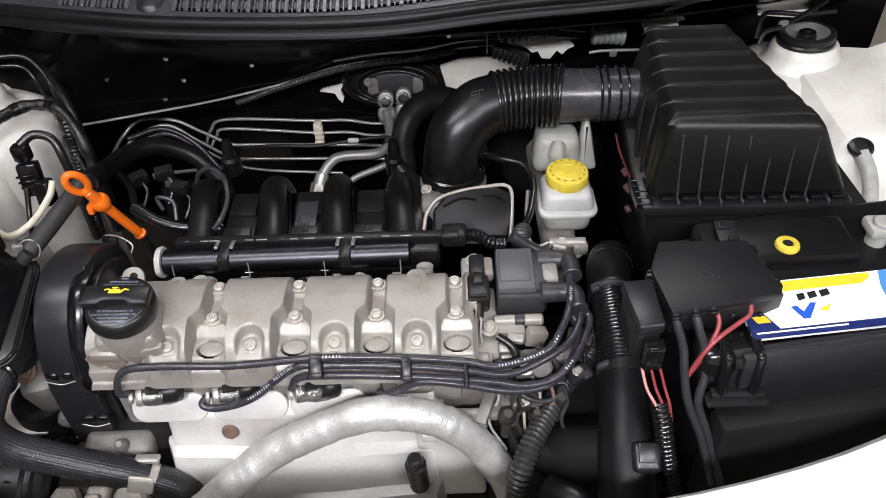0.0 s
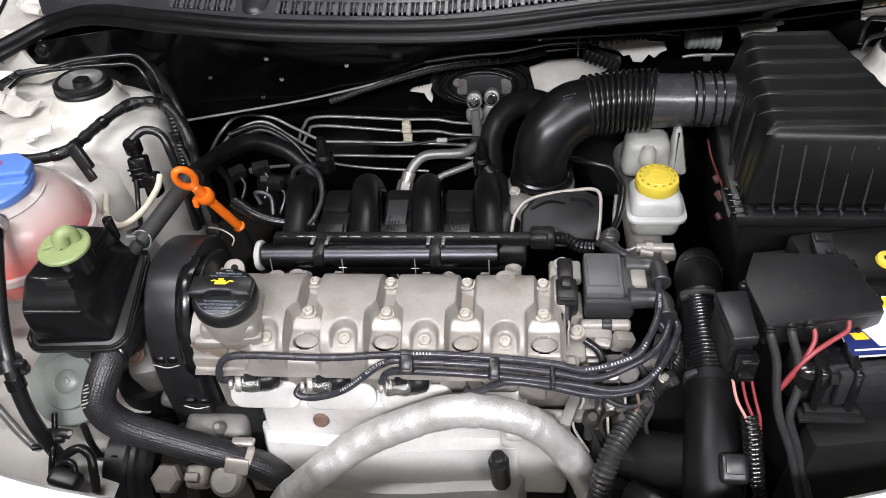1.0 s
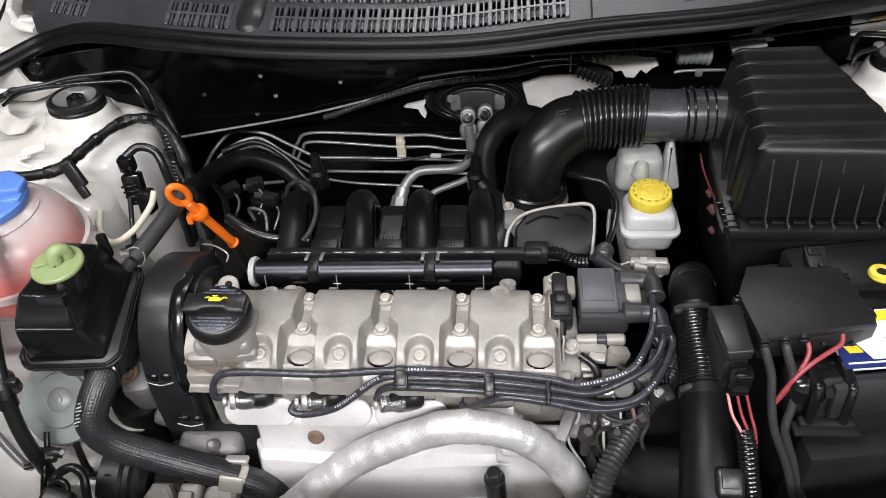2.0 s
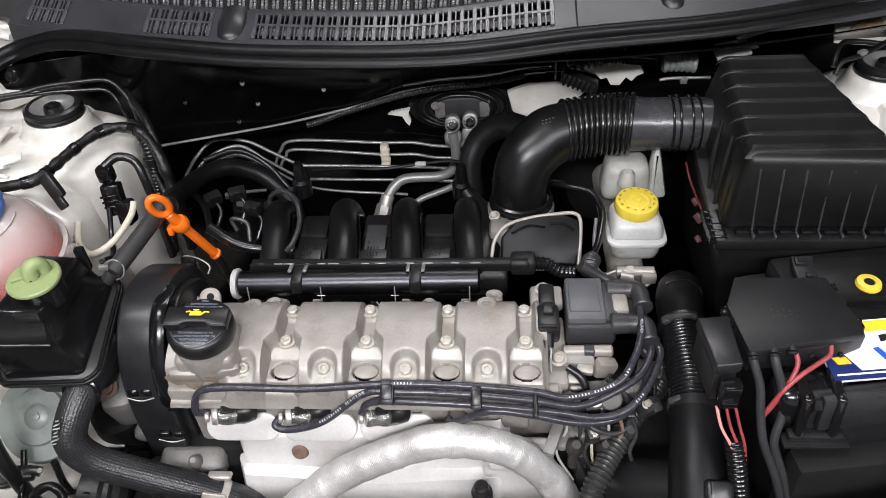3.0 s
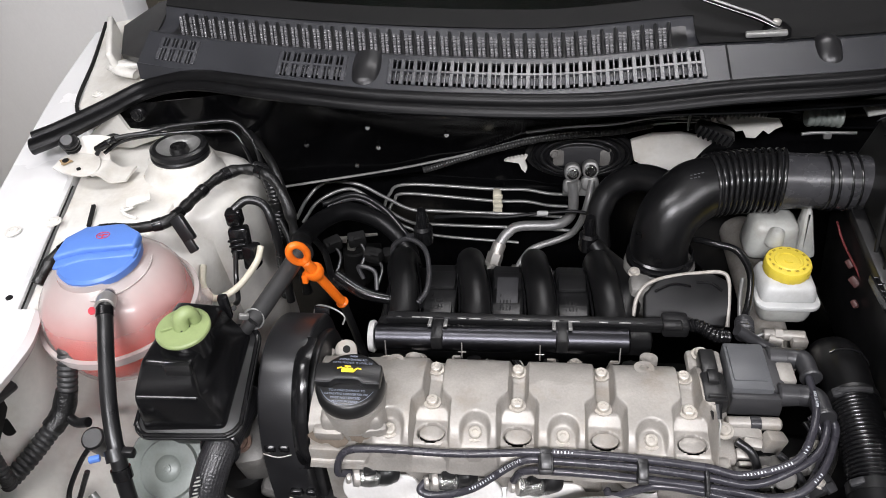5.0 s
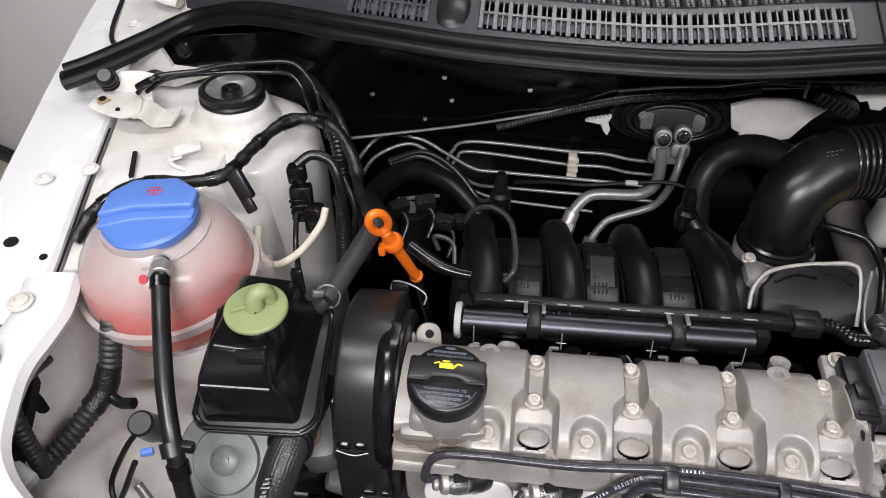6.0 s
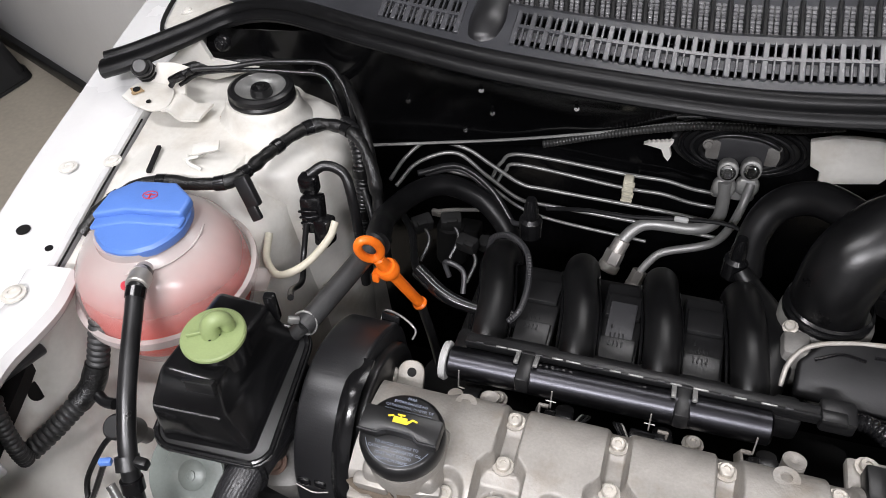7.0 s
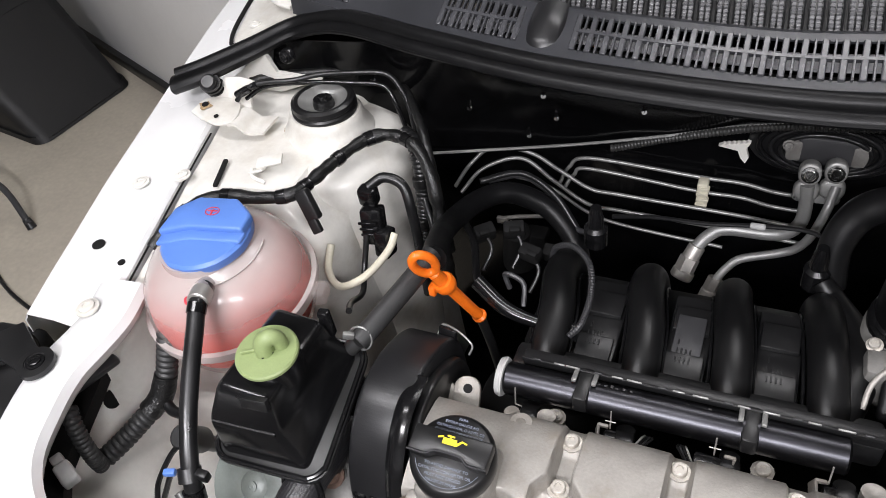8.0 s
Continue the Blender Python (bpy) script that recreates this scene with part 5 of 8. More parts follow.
for k, p in enumerate(even(spline([(0.098, 0.7795, 0.949), (0.138, 0.786, 0.951), (0.180, 0.786, 0.952)], 12), 0.0074)[:12]):
    lean = 0.16 - 0.03 * k
    part("bellows_ring", tube([p + V((-0.0362 * math.cos(a) * lean, 0.0362 * math.cos(a), 0.0362 * math.sin(a))) for a in [i * math.pi / 16 for i in range(33)]], 0.0026, 10, 2), DUCT, duct, "shiny bellows ring")
part("neck", tube([(0.172, 0.787, 0.952), (0.20, 0.784, 0.953), (0.235, 0.780, 0.955), (0.272, 0.778, 0.955)], [0.034, 0.0325, 0.032, 0.032], 32, 8), SHEEN_PLASTIC, duct)
part("clamp", merge(*[tube([(x, 0.781 + (0.0335 + e) * math.cos(a), 0.955 + (0.0325 + e) * math.sin(a)) for a in [i * math.pi / 12 for i in range(25)]], 0.0016, 8, 2) for x, e in ((0.224, 0.0), (0.232, 0.001), (0.246, 0.0), (0.256, 0.0))]), BLACK_SATIN, duct, "black band clamp")
part("spigot", rod((0.255, 0.779, 0.955), (0.30, 0.779, 0.955), 0.0315, None, 32), STEEL, duct, "dull metal spigot")
part("base_ring", merge(turned([(0.036, 0), (0.040, 0.002), (0.040, 0.008), (0.036, 0.010)], (0.045, 0.738, 0.868), (0, 0, 1), 32), turned([(0.036, 0.012), (0.0385, 0.014), (0.036, 0.016)], (0.045, 0.738, 0.868), (0, 0, 1), 32)), BLACK_SATIN, duct)
solo("breather_hose", tube([(0.075, 0.800, 0.925), (0.030, 0.845, 0.915), (-0.005, 0.850, 0.895), (-0.022, 0.835, 0.862), (-0.020, 0.82, 0.82)], [0.018, 0.018, 0.017, 0.016, 0.016], 20), RUBBER, "thick black breather hose beside the duct", "hose")

# heat shield and the silver hose
shield = thing("heat_shield", (-0.12, 0.43, 0.62), "pale silver pressed heat shield over the manifold", "heat shield")
SH = [(0.452, 0.806), (0.446, 0.800), (0.438, 0.792), (0.434, 0.765), (0.431, 0.752), (0.420, 0.748), (0.412, 0.72), (0.408, 0.705), (0.398, 0.70), (0.392, 0.66), (0.39, 0.58)]


def shield_fn(u, v):
    x = -0.272 + 0.300 * u
    k = v * (len(SH) - 1)
    i = min(int(k), len(SH) - 2)
    y, z = [SH[i][j] + (SH[i + 1][j] - SH[i][j]) * (k - i) for j in (0, 1)]
    e = min(u, 1 - u)
    y += 0.02 * smooth(0.04, 0.0, e)
    y -= 0.010 * math.exp(-((u - 0.5) / 0.3) ** 2) * smooth(0.2, 0.6, v)
    return V((x, y + 0.0015 * noise.noise(V((x * 25, z * 25, 1))), z))


part("plate", sheet(shield_fn, 60, 50, 0.0015), SHIELD, shield)
part("rust_spot", turned([(0, 0), (0.0095, 0), (0.008, 0.003), (0.004, 0.0035), (0, 0.003)], (-0.198, 0.4335, 0.772), (0, -1, 0.25), 20), RUST, shield, "rusty bolt head")
for i in range(3):
    x = -0.262 + 0.083 * i
    part("scalloped_flange", prism(rounded(0.080, 0.032, 0.015, 8), 0.005, Matrix.Translation((x + 0.006, 0.446, 0.802)) @ pose(0, 0, 0, 58, 0, 0), 0.002, 3), SHIELD, shield)
part("side_plate", merge(box((0.036, 0.425, 0.735), (0.075, 0.012, 0.13), 0.006, rot=(-8, 0, 0)), box((0.03, 0.418, 0.785), (0.05, 0.02, 0.012), 0.004)), SHIELD, shield)
fh = thing("foil_hose", (-0.06, 0.415, 0.62), "silver foil warm-air hose arching over the shield", "hose")
FH = [(-0.256, 0.36, 0.661), (-0.234, 0.368, 0.711), (-0.205, 0.38, 0.739), (-0.155, 0.397, 0.778), (-0.105, 0.406, 0.805), (-0.045, 0.409, 0.831), (0.012, 0.409, 0.825), (0.056, 0.409, 0.786), (0.092, 0.405, 0.713), (0.108, 0.40, 0.63)]
part("hose", tube(FH, 0.0172, 30, rib=(0.0020, 0.00018), rough=0.07), FOIL, fh)
part("cuff", tube([V(FH[0]), V(FH[1]), V(FH[1]).lerp(V(FH[2]), 0.35)], 0.0188, 24, 6, rough=0.05), FOIL, fh, "crimped foil cuff")
part("cuff_band", tube([V(FH[1]).lerp(V(FH[2]), 0.30), V(FH[1]).lerp(V(FH[2]), 0.42)], 0.0198, 24, 3, rough=0.08), SHIELD, fh, "folded foil band")
sensor = thing("lambda_sensor", (0.005, 0.40, 0.70), "black capped sensor plug in front of the shield", "sensor")
part("body", rod((0.000, 0.402, 0.71), (-0.002, 0.396, 0.762), 0.0108, 0.0112, 18, 0.002), BLACK_PLASTIC, sensor)
part("cap", rod((-0.002, 0.396, 0.762), (-0.0025, 0.395, 0.775), 0.0085, 0.0075, 18, 0.002), RUBBER, sensor)


# ---- ignition ----
coil = thing("ignition_coil", (0.11, 0.535, 0.845), "dark grey ignition coil block with four outlets", "ignition coil")
part("block", box((0.108, 0.550, 0.869), (0.040, 0.062, 0.041), 0.003), COIL_GREY, coil)
part("shoulder", merge(box((0.132, 0.552, 0.866), (0.018, 0.058, 0.036), 0.003), box((0.112, 0.517, 0.870), (0.050, 0.010, 0.026), 0.003)), GREY_PLASTIC, coil)
part("face_panel", box((0.107, 0.552, 0.8898), (0.032, 0.046, 0.0025), 0.0012), COIL_GREY, coil, "raised face panel")
part("core", box((0.145, 0.548, 0.872), (0.017, 0.026, 0.026), 0.003), CAST, coil, "pale core end")
for y in (0.572, 0.523):
    part("outlet", rod((0.132, y, 0.878), (0.152, y, 0.878), 0.0115, 0.0105, 18, 0.002), GREY_PLASTIC, coil)
part("bracket", merge(rod((0.082, 0.499, 0.862), (0.134, 0.500, 0.862), 0.0065, None, 16, 0.002), box((0.095, 0.492, 0.854), (0.04, 0.02, 0.018), 0.004), box((0.125, 0.486, 0.852), (0.022, 0.014, 0.020), 0.003, rot=(0, 20, 15)), box((0.104, 0.478, 0.858), (0.018, 0.010, 0.010), 0.003, rot=(20, 0, -10))), CAST, coil, "cast aluminium bracket")
part("tape_band", rod((0.104, 0.4995, 0.862), (0.115, 0.4995, 0.862), 0.0072, None, 16, 0.001), RUBBER_GREY, coil, "dark band round the bracket")
part("mounting_foot", box((0.068, 0.560, 0.878), (0.035, 0.03, 0.012), 0.004), CAST, coil, "cast aluminium foot")
part("bolt", hex_bolt((0.065, 0.566, 0.885), (0, 0, 1), 0.0066, 0.006), BOLT, coil)
part("bolt", hex_bolt((0.077, 0.484, 0.868), (0, -0.3, 1), 0.0062, 0.006), BOLT, coil)
plug = thing("sensor_connector", (0.062, 0.53, 0.88), "black three-pin connector on the cam sensor", "connector")
part("shell", merge(box((0.067, 0.540, 0.893), (0.016, 0.040, 0.018), 0.003), box((0.067, 0.510, 0.893), (0.023, 0.038, 0.020), 0.004), box((0.067, 0.520, 0.904), (0.010, 0.016, 0.005), 0.001), box((0.067, 0.496, 0.904), (0.016, 0.004, 0.003), 0.001)), BLACK_PLASTIC, plug)
part("boot", rod((0.066, 0.492, 0.895), (0.067, 0.480, 0.889), 0.0065, 0.0045, 12), RUBBER, plug)
part("wire", tube([(0.066, 0.483, 0.892), (0.069, 0.476, 0.889), (0.068, 0.470, 0.882), (0.069, 0.464, 0.870)], 0.0011, 8), MILKY_DIM, plug, "pale bare wires")

# four plug leads with white print bars
LEADS = [
    [(-0.282, 0.436, 0.838), (-0.292, 0.430, 0.848), (-0.283, 0.436, 0.872), (-0.250, 0.437, 0.878), (-0.17, 0.437, 0.877), (-0.092, 0.438, 0.884), (-0.02, 0.438, 0.882), (0.05, 0.436, 0.876), (0.085, 0.433, 0.871), (0.130, 0.446, 0.876), (0.148, 0.467, 0.885), (0.160, 0.500, 0.889), (0.166, 0.555, 0.882)],
    [(-0.205, 0.434, 0.838), (-0.212, 0.426, 0.830), (-0.195, 0.423, 0.828), (-0.160, 0.425, 0.840), (-0.115, 0.434, 0.874), (-0.08, 0.434, 0.877), (-0.01, 0.432, 0.876), (0.05, 0.430, 0.870), (0.091, 0.429, 0.863), (0.124, 0.440, 0.867), (0.157, 0.462, 0.873), (0.172, 0.500, 0.877), (0.168, 0.545, 0.874)],
    [(-0.122, 0.434, 0.842), (-0.112, 0.433, 0.860), (-0.08, 0.429, 0.868), (-0.01, 0.426, 0.868), (0.05, 0.424, 0.863), (0.082, 0.425, 0.856), (0.110, 0.425, 0.850), (0.138, 0.431, 0.852), (0.162, 0.453, 0.859), (0.180, 0.490, 0.868), (0.172, 0.503, 0.878)],
    [(-0.034, 0.432, 0.838), (-0.028, 0.423, 0.842), (0.008, 0.423, 0.862), (0.05, 0.420, 0.860), (0.085, 0.419, 0.851), (0.115, 0.424, 0.844), (0.140, 0.434, 0.845), (0.160, 0.458, 0.852), (0.168, 0.485, 0.866), (0.158, 0.50, 0.876)],
]
for i, pts in enumerate(LEADS):
    t = thing("plug_lead", pts[0], "grey-black silicone plug lead with a chrome sleeve", "plug lead", "plug leads")
    part("cable", tube(pts, 0.0038, 14, 10), LEAD, t)
    if i < 3:
        p = V(pts[0])
        x = p.x + 0.010
        part("sleeve", tube([(x - 0.006, 0.4325, 0.8360), (x + 0.002, 0.4345, 0.8340), (x + 0.012, 0.4380, 0.8305), (x + 0.020, 0.4420, 0.8268), (x + 0.026, 0.4460, 0.8235)], [0.0080, 0.0092, 0.0100, 0.0108, 0.0100], 20, 12, rough=0.20), SLEEVE, t, "smoked chrome sleeve")
        part("shroud", merge(tube([(x + 0.014, 0.4405, 0.8330), (x + 0.024, 0.4460, 0.8290), (x + 0.030, 0.4500, 0.8260)], [0.0125, 0.0135, 0.0125], 18, 4, rough=0.12), box((x + 0.010, 0.4350, 0.8440), (0.012, 0.008, 0.005), 0.001, rot=(20, 20, 25))), RUBBER, t, "black rubber shroud")
        part("collar", merge(rod((x - 0.007, 0.4322, 0.8362), (x - 0.001, 0.4340, 0.8350), 0.0090, 0.0096, 18, 0.001), rod((x - 0.0135, 0.4303, 0.8374), (x - 0.009, 0.4316, 0.8366), 0.0058, None, 14, 0.001)), STEEL, t, "bright steel end")
    line = even(spline(pts, 10), 0.0032)
    n = len(line)
    spans = [((0.40, 0.45), (0.708, 0.746), (0.753, 0.791), (0.812, 0.829)), ((0.135, 0.200),), ((0.78, 0.82),), ()][i]
    marks = bmesh.new()
    for a, b in spans:
        for k in range(int(a * n), int(b * n)):
            p, dd = line[k], (line[k + 1] - line[k]).normalized()
            nrm = (V((0, -0.45, 0.85)) - dd * dd.dot(V((0, -0.45, 0.85)))).normalized()
            s = dd.cross(nrm)
            mm = Matrix.Translation(p + nrm * 0.0038) @ Matrix((dd, s, nrm)).transposed().to_4x4()
            b2 = box((0, 0, 0), (0.0013 if k % 4 else 0.0008, 0.0024 if k % 3 else 0.0017, 0.0003), 0)
            b2.transform(mm)
            merge(marks, b2)
    if spans:
        part("print_bars", marks, PRINT_WHITE, t, "row of small white print bars", kind="stuff")


def lead_word(lead, word, at, size, flip=False):
    """Sets single letters of a word along a lead from the share `at` of its length."""
    line = even(spline(LEADS[lead], 10), 0.001)
    k = int(at * len(line))
    holder = [o for o in scene.objects if o.name.split(".")[0] == "plug_lead"][lead]
    for ch in word:
        p, dd = line[k], (line[k + 2] - line[k - 2]).normalized()
        nrm = (V((0, -0.45, 0.85)) - dd * dd.dot(V((0, -0.45, 0.85)))).normalized()
        mm = Matrix.Translation(p + nrm * 0.0039) @ Matrix((dd, nrm.cross(dd), nrm)).transposed().to_4x4()
        lettering("letter", [ch], size, mm, PRINT_WHITE, holder)
        k += max(1, round(size * (380 if ch == "I" else 680)))


lead_word(1, "RESISTIVE", 0.212, 0.0042)
lead_word(0, "IGNITION", 0.899, 0.0042)
for x, y, z, w in ((-0.092, 0.438, 0.878, 0.014), (-0.005, 0.435, 0.874, 0.011), (0.052, 0.431, 0.867, 0.005)):
    solo("lead_holder", merge(box((x, y - 0.006, z + 0.001), (w, 0.024, 0.010), 0.003, rot=(35, 0, 0)), box((x, y - 0.008, z + 0.0035), (w * 0.8, 0.016, 0.006), 0.002, rot=(35, 0, 0))), BLACK_PLASTIC, "black plastic comb holding the plug leads", "cable holder", "lead combs")
for i, (y, z, x) in enumerate(((0.572, 0.878, 0.150), (0.523, 0.878, 0.150))):
    t = thing("coil_boot", (x, y, z), "dark grey right-angle rubber coil boot", "boot", "coil boots")
    part("elbow", tube([(x - 0.012, y, z), (x + 0.008, y, z), (x + 0.017, y - 0.006, z + 0.002), (x + 0.018, y - 0.030, z + 0.004)], [0.0105, 0.0105, 0.0105, 0.0085], 18), RUBBER_GREY, t)
    part("collar", rod((x + 0.018, y - 0.026, z + 0.004), (x + 0.018, y - 0.031, z + 0.004), 0.0108, None, 16, 0.001), RUBBER_GREY, t)

# ---- left of the engine ----
# coolant tank
C = V((-0.568, 0.592, 0.906))
tank = thing("coolant_tank", (C.x, C.y, C.z - 0.075), "milky round coolant tank half full of pink coolant", "coolant tank")
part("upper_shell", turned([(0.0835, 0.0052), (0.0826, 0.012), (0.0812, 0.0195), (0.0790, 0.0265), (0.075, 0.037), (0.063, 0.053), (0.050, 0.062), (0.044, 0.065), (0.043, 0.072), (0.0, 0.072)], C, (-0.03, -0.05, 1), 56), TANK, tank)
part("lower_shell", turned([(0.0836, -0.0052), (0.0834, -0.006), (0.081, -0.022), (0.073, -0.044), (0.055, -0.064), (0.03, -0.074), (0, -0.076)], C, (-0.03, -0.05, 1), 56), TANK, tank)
part("coolant", turned([(0, -0.072), (0.03, -0.070), (0.053, -0.060), (0.070, -0.042), (0.0785, -0.022), (0.0800, -0.012), (0.0808, 0.004), (0.0796, 0.014), (0.0768, 0.0245), (0.0725, 0.033), (0.066, 0.0385), (0.050, 0.042), (0, 0.043)], C, (-0.10, 0.05, 1), 48), COOLANT, tank, "pink coolant")
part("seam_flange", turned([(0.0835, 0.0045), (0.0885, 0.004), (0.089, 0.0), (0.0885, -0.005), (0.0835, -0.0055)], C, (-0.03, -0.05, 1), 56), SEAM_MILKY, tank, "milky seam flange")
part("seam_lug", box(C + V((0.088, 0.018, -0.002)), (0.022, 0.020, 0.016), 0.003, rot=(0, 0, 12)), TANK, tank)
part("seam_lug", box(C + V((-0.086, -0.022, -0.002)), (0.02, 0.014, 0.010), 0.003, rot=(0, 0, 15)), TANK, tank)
ca = V((-0.04, -0.06, 1)).normalized()
cm = Matrix.Translation(C + V((0.001, 0.0, 0.066))) @ V((0, 0, 1)).rotation_difference(ca).to_matrix().to_4x4() @ pose(0, 0, 0, 0, 0, 8)
lid = part("cap", merge(turned([(0, 0), (0.043, 0.0), (0.0445, 0.002), (0.0445, 0.009), (0.042, 0.012), (0.030, 0.0135), (0, 0.014)], cm.translation, ca, 48, (48, 0.012)), prism([(-0.044, -0.009), (-0.014, -0.001), (0.043, -0.003), (0.0445, 0.018), (0.022, 0.037), (-0.020, 0.038), (-0.040, 0.022)], 0.011, cm @ pose(0, 0, 0.010), 0.003, 3), prism([(-0.0435, -0.020), (-0.012, -0.012), (0.0435, -0.013), (0.0445, 0.0), (0.0, 0.010), (-0.0435, 0.0)], 0.005, cm @ pose(0, 0, 0.010), 0.0025, 3)), BLUE, tank, "blue screw cap with a wide grip")
part("symbol", merge(tube([cm @ V((0.004 + 0.0072 * math.cos(a), 0.018 + 0.0050 * math.sin(a), 0.0215)) for a in [q * math.pi / 8 for q in range(17)]], 0.0005, 6, 2), prism(rounded(0.0105, 0.0013, 0.0004, 2), 0.0006, cm @ pose(0.004, 0.0185, 0.0211)), prism(rounded(0.0015, 0.007, 0.0005, 2), 0.0006, cm @ pose(0.004, 0.017, 0.0211))), PRINT_RED, lid, "small red symbol")
part("moulded_marks", merge(*[box(C + V((0.053 * math.cos(a), 0.053 * math.sin(a) - 0.003, 0.0615 + 0.0022 * math.sin(a))), (0.0016, 0.005 + 0.002 * (k % 3), 0.0016), 0.0004, 1, rot=(0, 35, math.degrees(a))) for k, a in enumerate([radians(-75 + 5.5 * k) for k in range(18)])]), SEAM_MILKY, tank, "moulded marks round the neck", kind="stuff")
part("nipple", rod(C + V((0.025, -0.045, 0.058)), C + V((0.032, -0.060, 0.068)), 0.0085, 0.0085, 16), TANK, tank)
part("level_mark", turned([(0, 0), (0.0042, 0), (0.0042, 0.001), (0, 0.001)], C + V((0.014, -0.062, 0.0525)), (0.0, -0.8, 0.75), 16), PRINT_RED, tank, "small red mark")
solo("tank_hose_clamp", rod((-0.536, 0.536, 0.971), (-0.531, 0.521, 0.973), 0.0098, 0.0098, 18, 0.001), STEEL, "grey steel hose clamp on the tank nipple", "hose clamp")
those = thing("tank_hose", (-0.48, 0.38, 0.72), "smooth black rubber hose hanging from the coolant tank", "hose")
part("hose", tube([(-0.539, 0.542, 0.969), (-0.531, 0.521, 0.972), (-0.526, 0.502, 0.960), (-0.518, 0.472, 0.940), (-0.508, 0.438, 0.914), (-0.496, 0.406, 0.880), (-0.488, 0.385, 0.82), (-0.48, 0.38, 0.72)], 0.0078, 18), RUBBER, those)
part("collar", tube([(-0.4945, 0.4025, 0.8760), (-0.4925, 0.398, 0.866)], 0.0096, 18, 3), BLACK_SATIN, those, "black collar")
part("end_sleeve", tube([(-0.531, 0.521, 0.9720), (-0.5290, 0.513, 0.9680)], 0.0088, 18, 3), BLACK_SATIN, those)
solo("hose_tie", merge(rod((-0.501, 0.414, 0.890), (-0.497, 0.406, 0.882), 0.0100, None, 16), box((-0.486, 0.412, 0.888), (0.012, 0.008, 0.010), 0.002)), BLACK_PLASTIC, "black strap round the tank hose", "strap")

# fluid reservoir with the green cap
res = thing("steering_reservoir", (-0.44, 0.49, 0.86), "glossy black plastic reservoir box with a wide rim", "reservoir")
RIM_M = Matrix.Translation((-0.441, 0.494, 0.898)) @ pose(0, 0, 0, 15, 0, 3)
part("rim", prism(rounded(0.112, 0.128, 0.020), 0.006, RIM_M, 0.0025), BLACK_PLASTIC, res)
part("rim_bead", tube([RIM_M @ V((x, y, 0.0065)) for x, y in rounded(0.105, 0.121, 0.018)] + [RIM_M @ V((0.0525, 0.0425, 0.0065))], 0.0024, 8, 3), BLACK_SATIN, res, "raised bead round the rim")


def tiers(levels, bev):
    """A closed box through rings of four corners."""
    bm = bmesh.new()
    rings = [[bm.verts.new(p) for p in ring] for ring in levels]
    bm.faces.new(rings[0][::-1])
    bm.faces.new(rings[-1])
    for a, b in zip(rings, rings[1:]):
        for i in range(4):
            bm.faces.new((a[i], a[(i + 1) % 4], b[(i + 1) % 4], b[i]))
    bmesh.ops.recalc_face_normals(bm, faces=bm.faces)
    bmesh.ops.bevel(bm, geom=list(bm.edges), offset=bev, segments=3, profile=0.5, affect="EDGES")
    return bm


part("body", tiers([
    [(-0.483, 0.437, 0.884), (-0.398, 0.442, 0.886), (-0.396, 0.546, 0.914), (-0.484, 0.547, 0.914)],
    [(-0.478, 0.437, 0.936), (-0.416, 0.445, 0.929), (-0.412, 0.545, 0.938), (-0.478, 0.546, 0.942)],
    [(-0.464, 0.4515, 0.974), (-0.417, 0.4515, 0.969), (-0.416, 0.540, 0.964), (-0.464, 0.542, 0.966)]], 0.006), BLACK_SATIN, res)
part("step_ridge", tube([(-0.473, 0.4390, 0.9375), (-0.450, 0.4415, 0.9350), (-0.4185, 0.4450, 0.9315)], 0.0018, 8), BLACK_SATIN, res, "moulded ridge across the front")
part("tub", box((-0.44, 0.505, 0.862), (0.085, 0.095, 0.05), 0.012, 2, rot=(12, 0, 3)), BLACK_PLASTIC, res)
part("latch", merge(box((-0.4285, 0.4500, 0.966), (0.024, 0.006, 0.012), 0.001, rot=(-8, 0, 4)), box((-0.4285, 0.4480, 0.9725), (0.025, 0.0022, 0.0016), 0.0004, rot=(-8, 0, 4))), BLACK_PLASTIC, res)
part("rear_tab", box((-0.417, 0.543, 0.957), (0.010, 0.008, 0.030), 0.002, rot=(0, 0, 10)), BLACK_SATIN, res)
gm = V((0.0, -0.06, 1)).normalized()
gcap = part("cap", turned([(0, 0), (0.0245, 0), (0.0258, 0.0015), (0.0258, 0.004), (0.0245, 0.0055), (0.008, 0.0065), (0, 0.0065)], (-0.432, 0.485, 0.981), gm, 40), GREEN, res, "pale green screw cap")
part("grip", merge(box((-0.440, 0.481, 0.9885), (0.022, 0.0026, 0.003), 0.001, rot=(0, 0, 28)), tube([(-0.432, 0.4835, 0.986), (-0.4315, 0.4850, 0.996), (-0.4265, 0.4885, 1.0005), (-0.4225, 0.4920, 0.996), (-0.4225, 0.4930, 0.986)], [0.0078, 0.0078, 0.0070, 0.0062, 0.0062], 16, 5)), GREEN, gcap)
part("cap_groove", merge(box((-0.4360, 0.4900, 0.9882), (0.0016, 0.014, 0.0012), 0.0003, 1, rot=(0, 0, 20)), box((-0.4270, 0.4800, 0.9882), (0.0014, 0.010, 0.0012), 0.0003, 1, rot=(0, 0, -35))), BLACK_MATT, gcap, "two dark lines on the cap")
part("cap_neck", rod((-0.432, 0.489, 0.955), (-0.432, 0.488, 0.980), 0.022, None, 24), BLACK_SATIN, res)

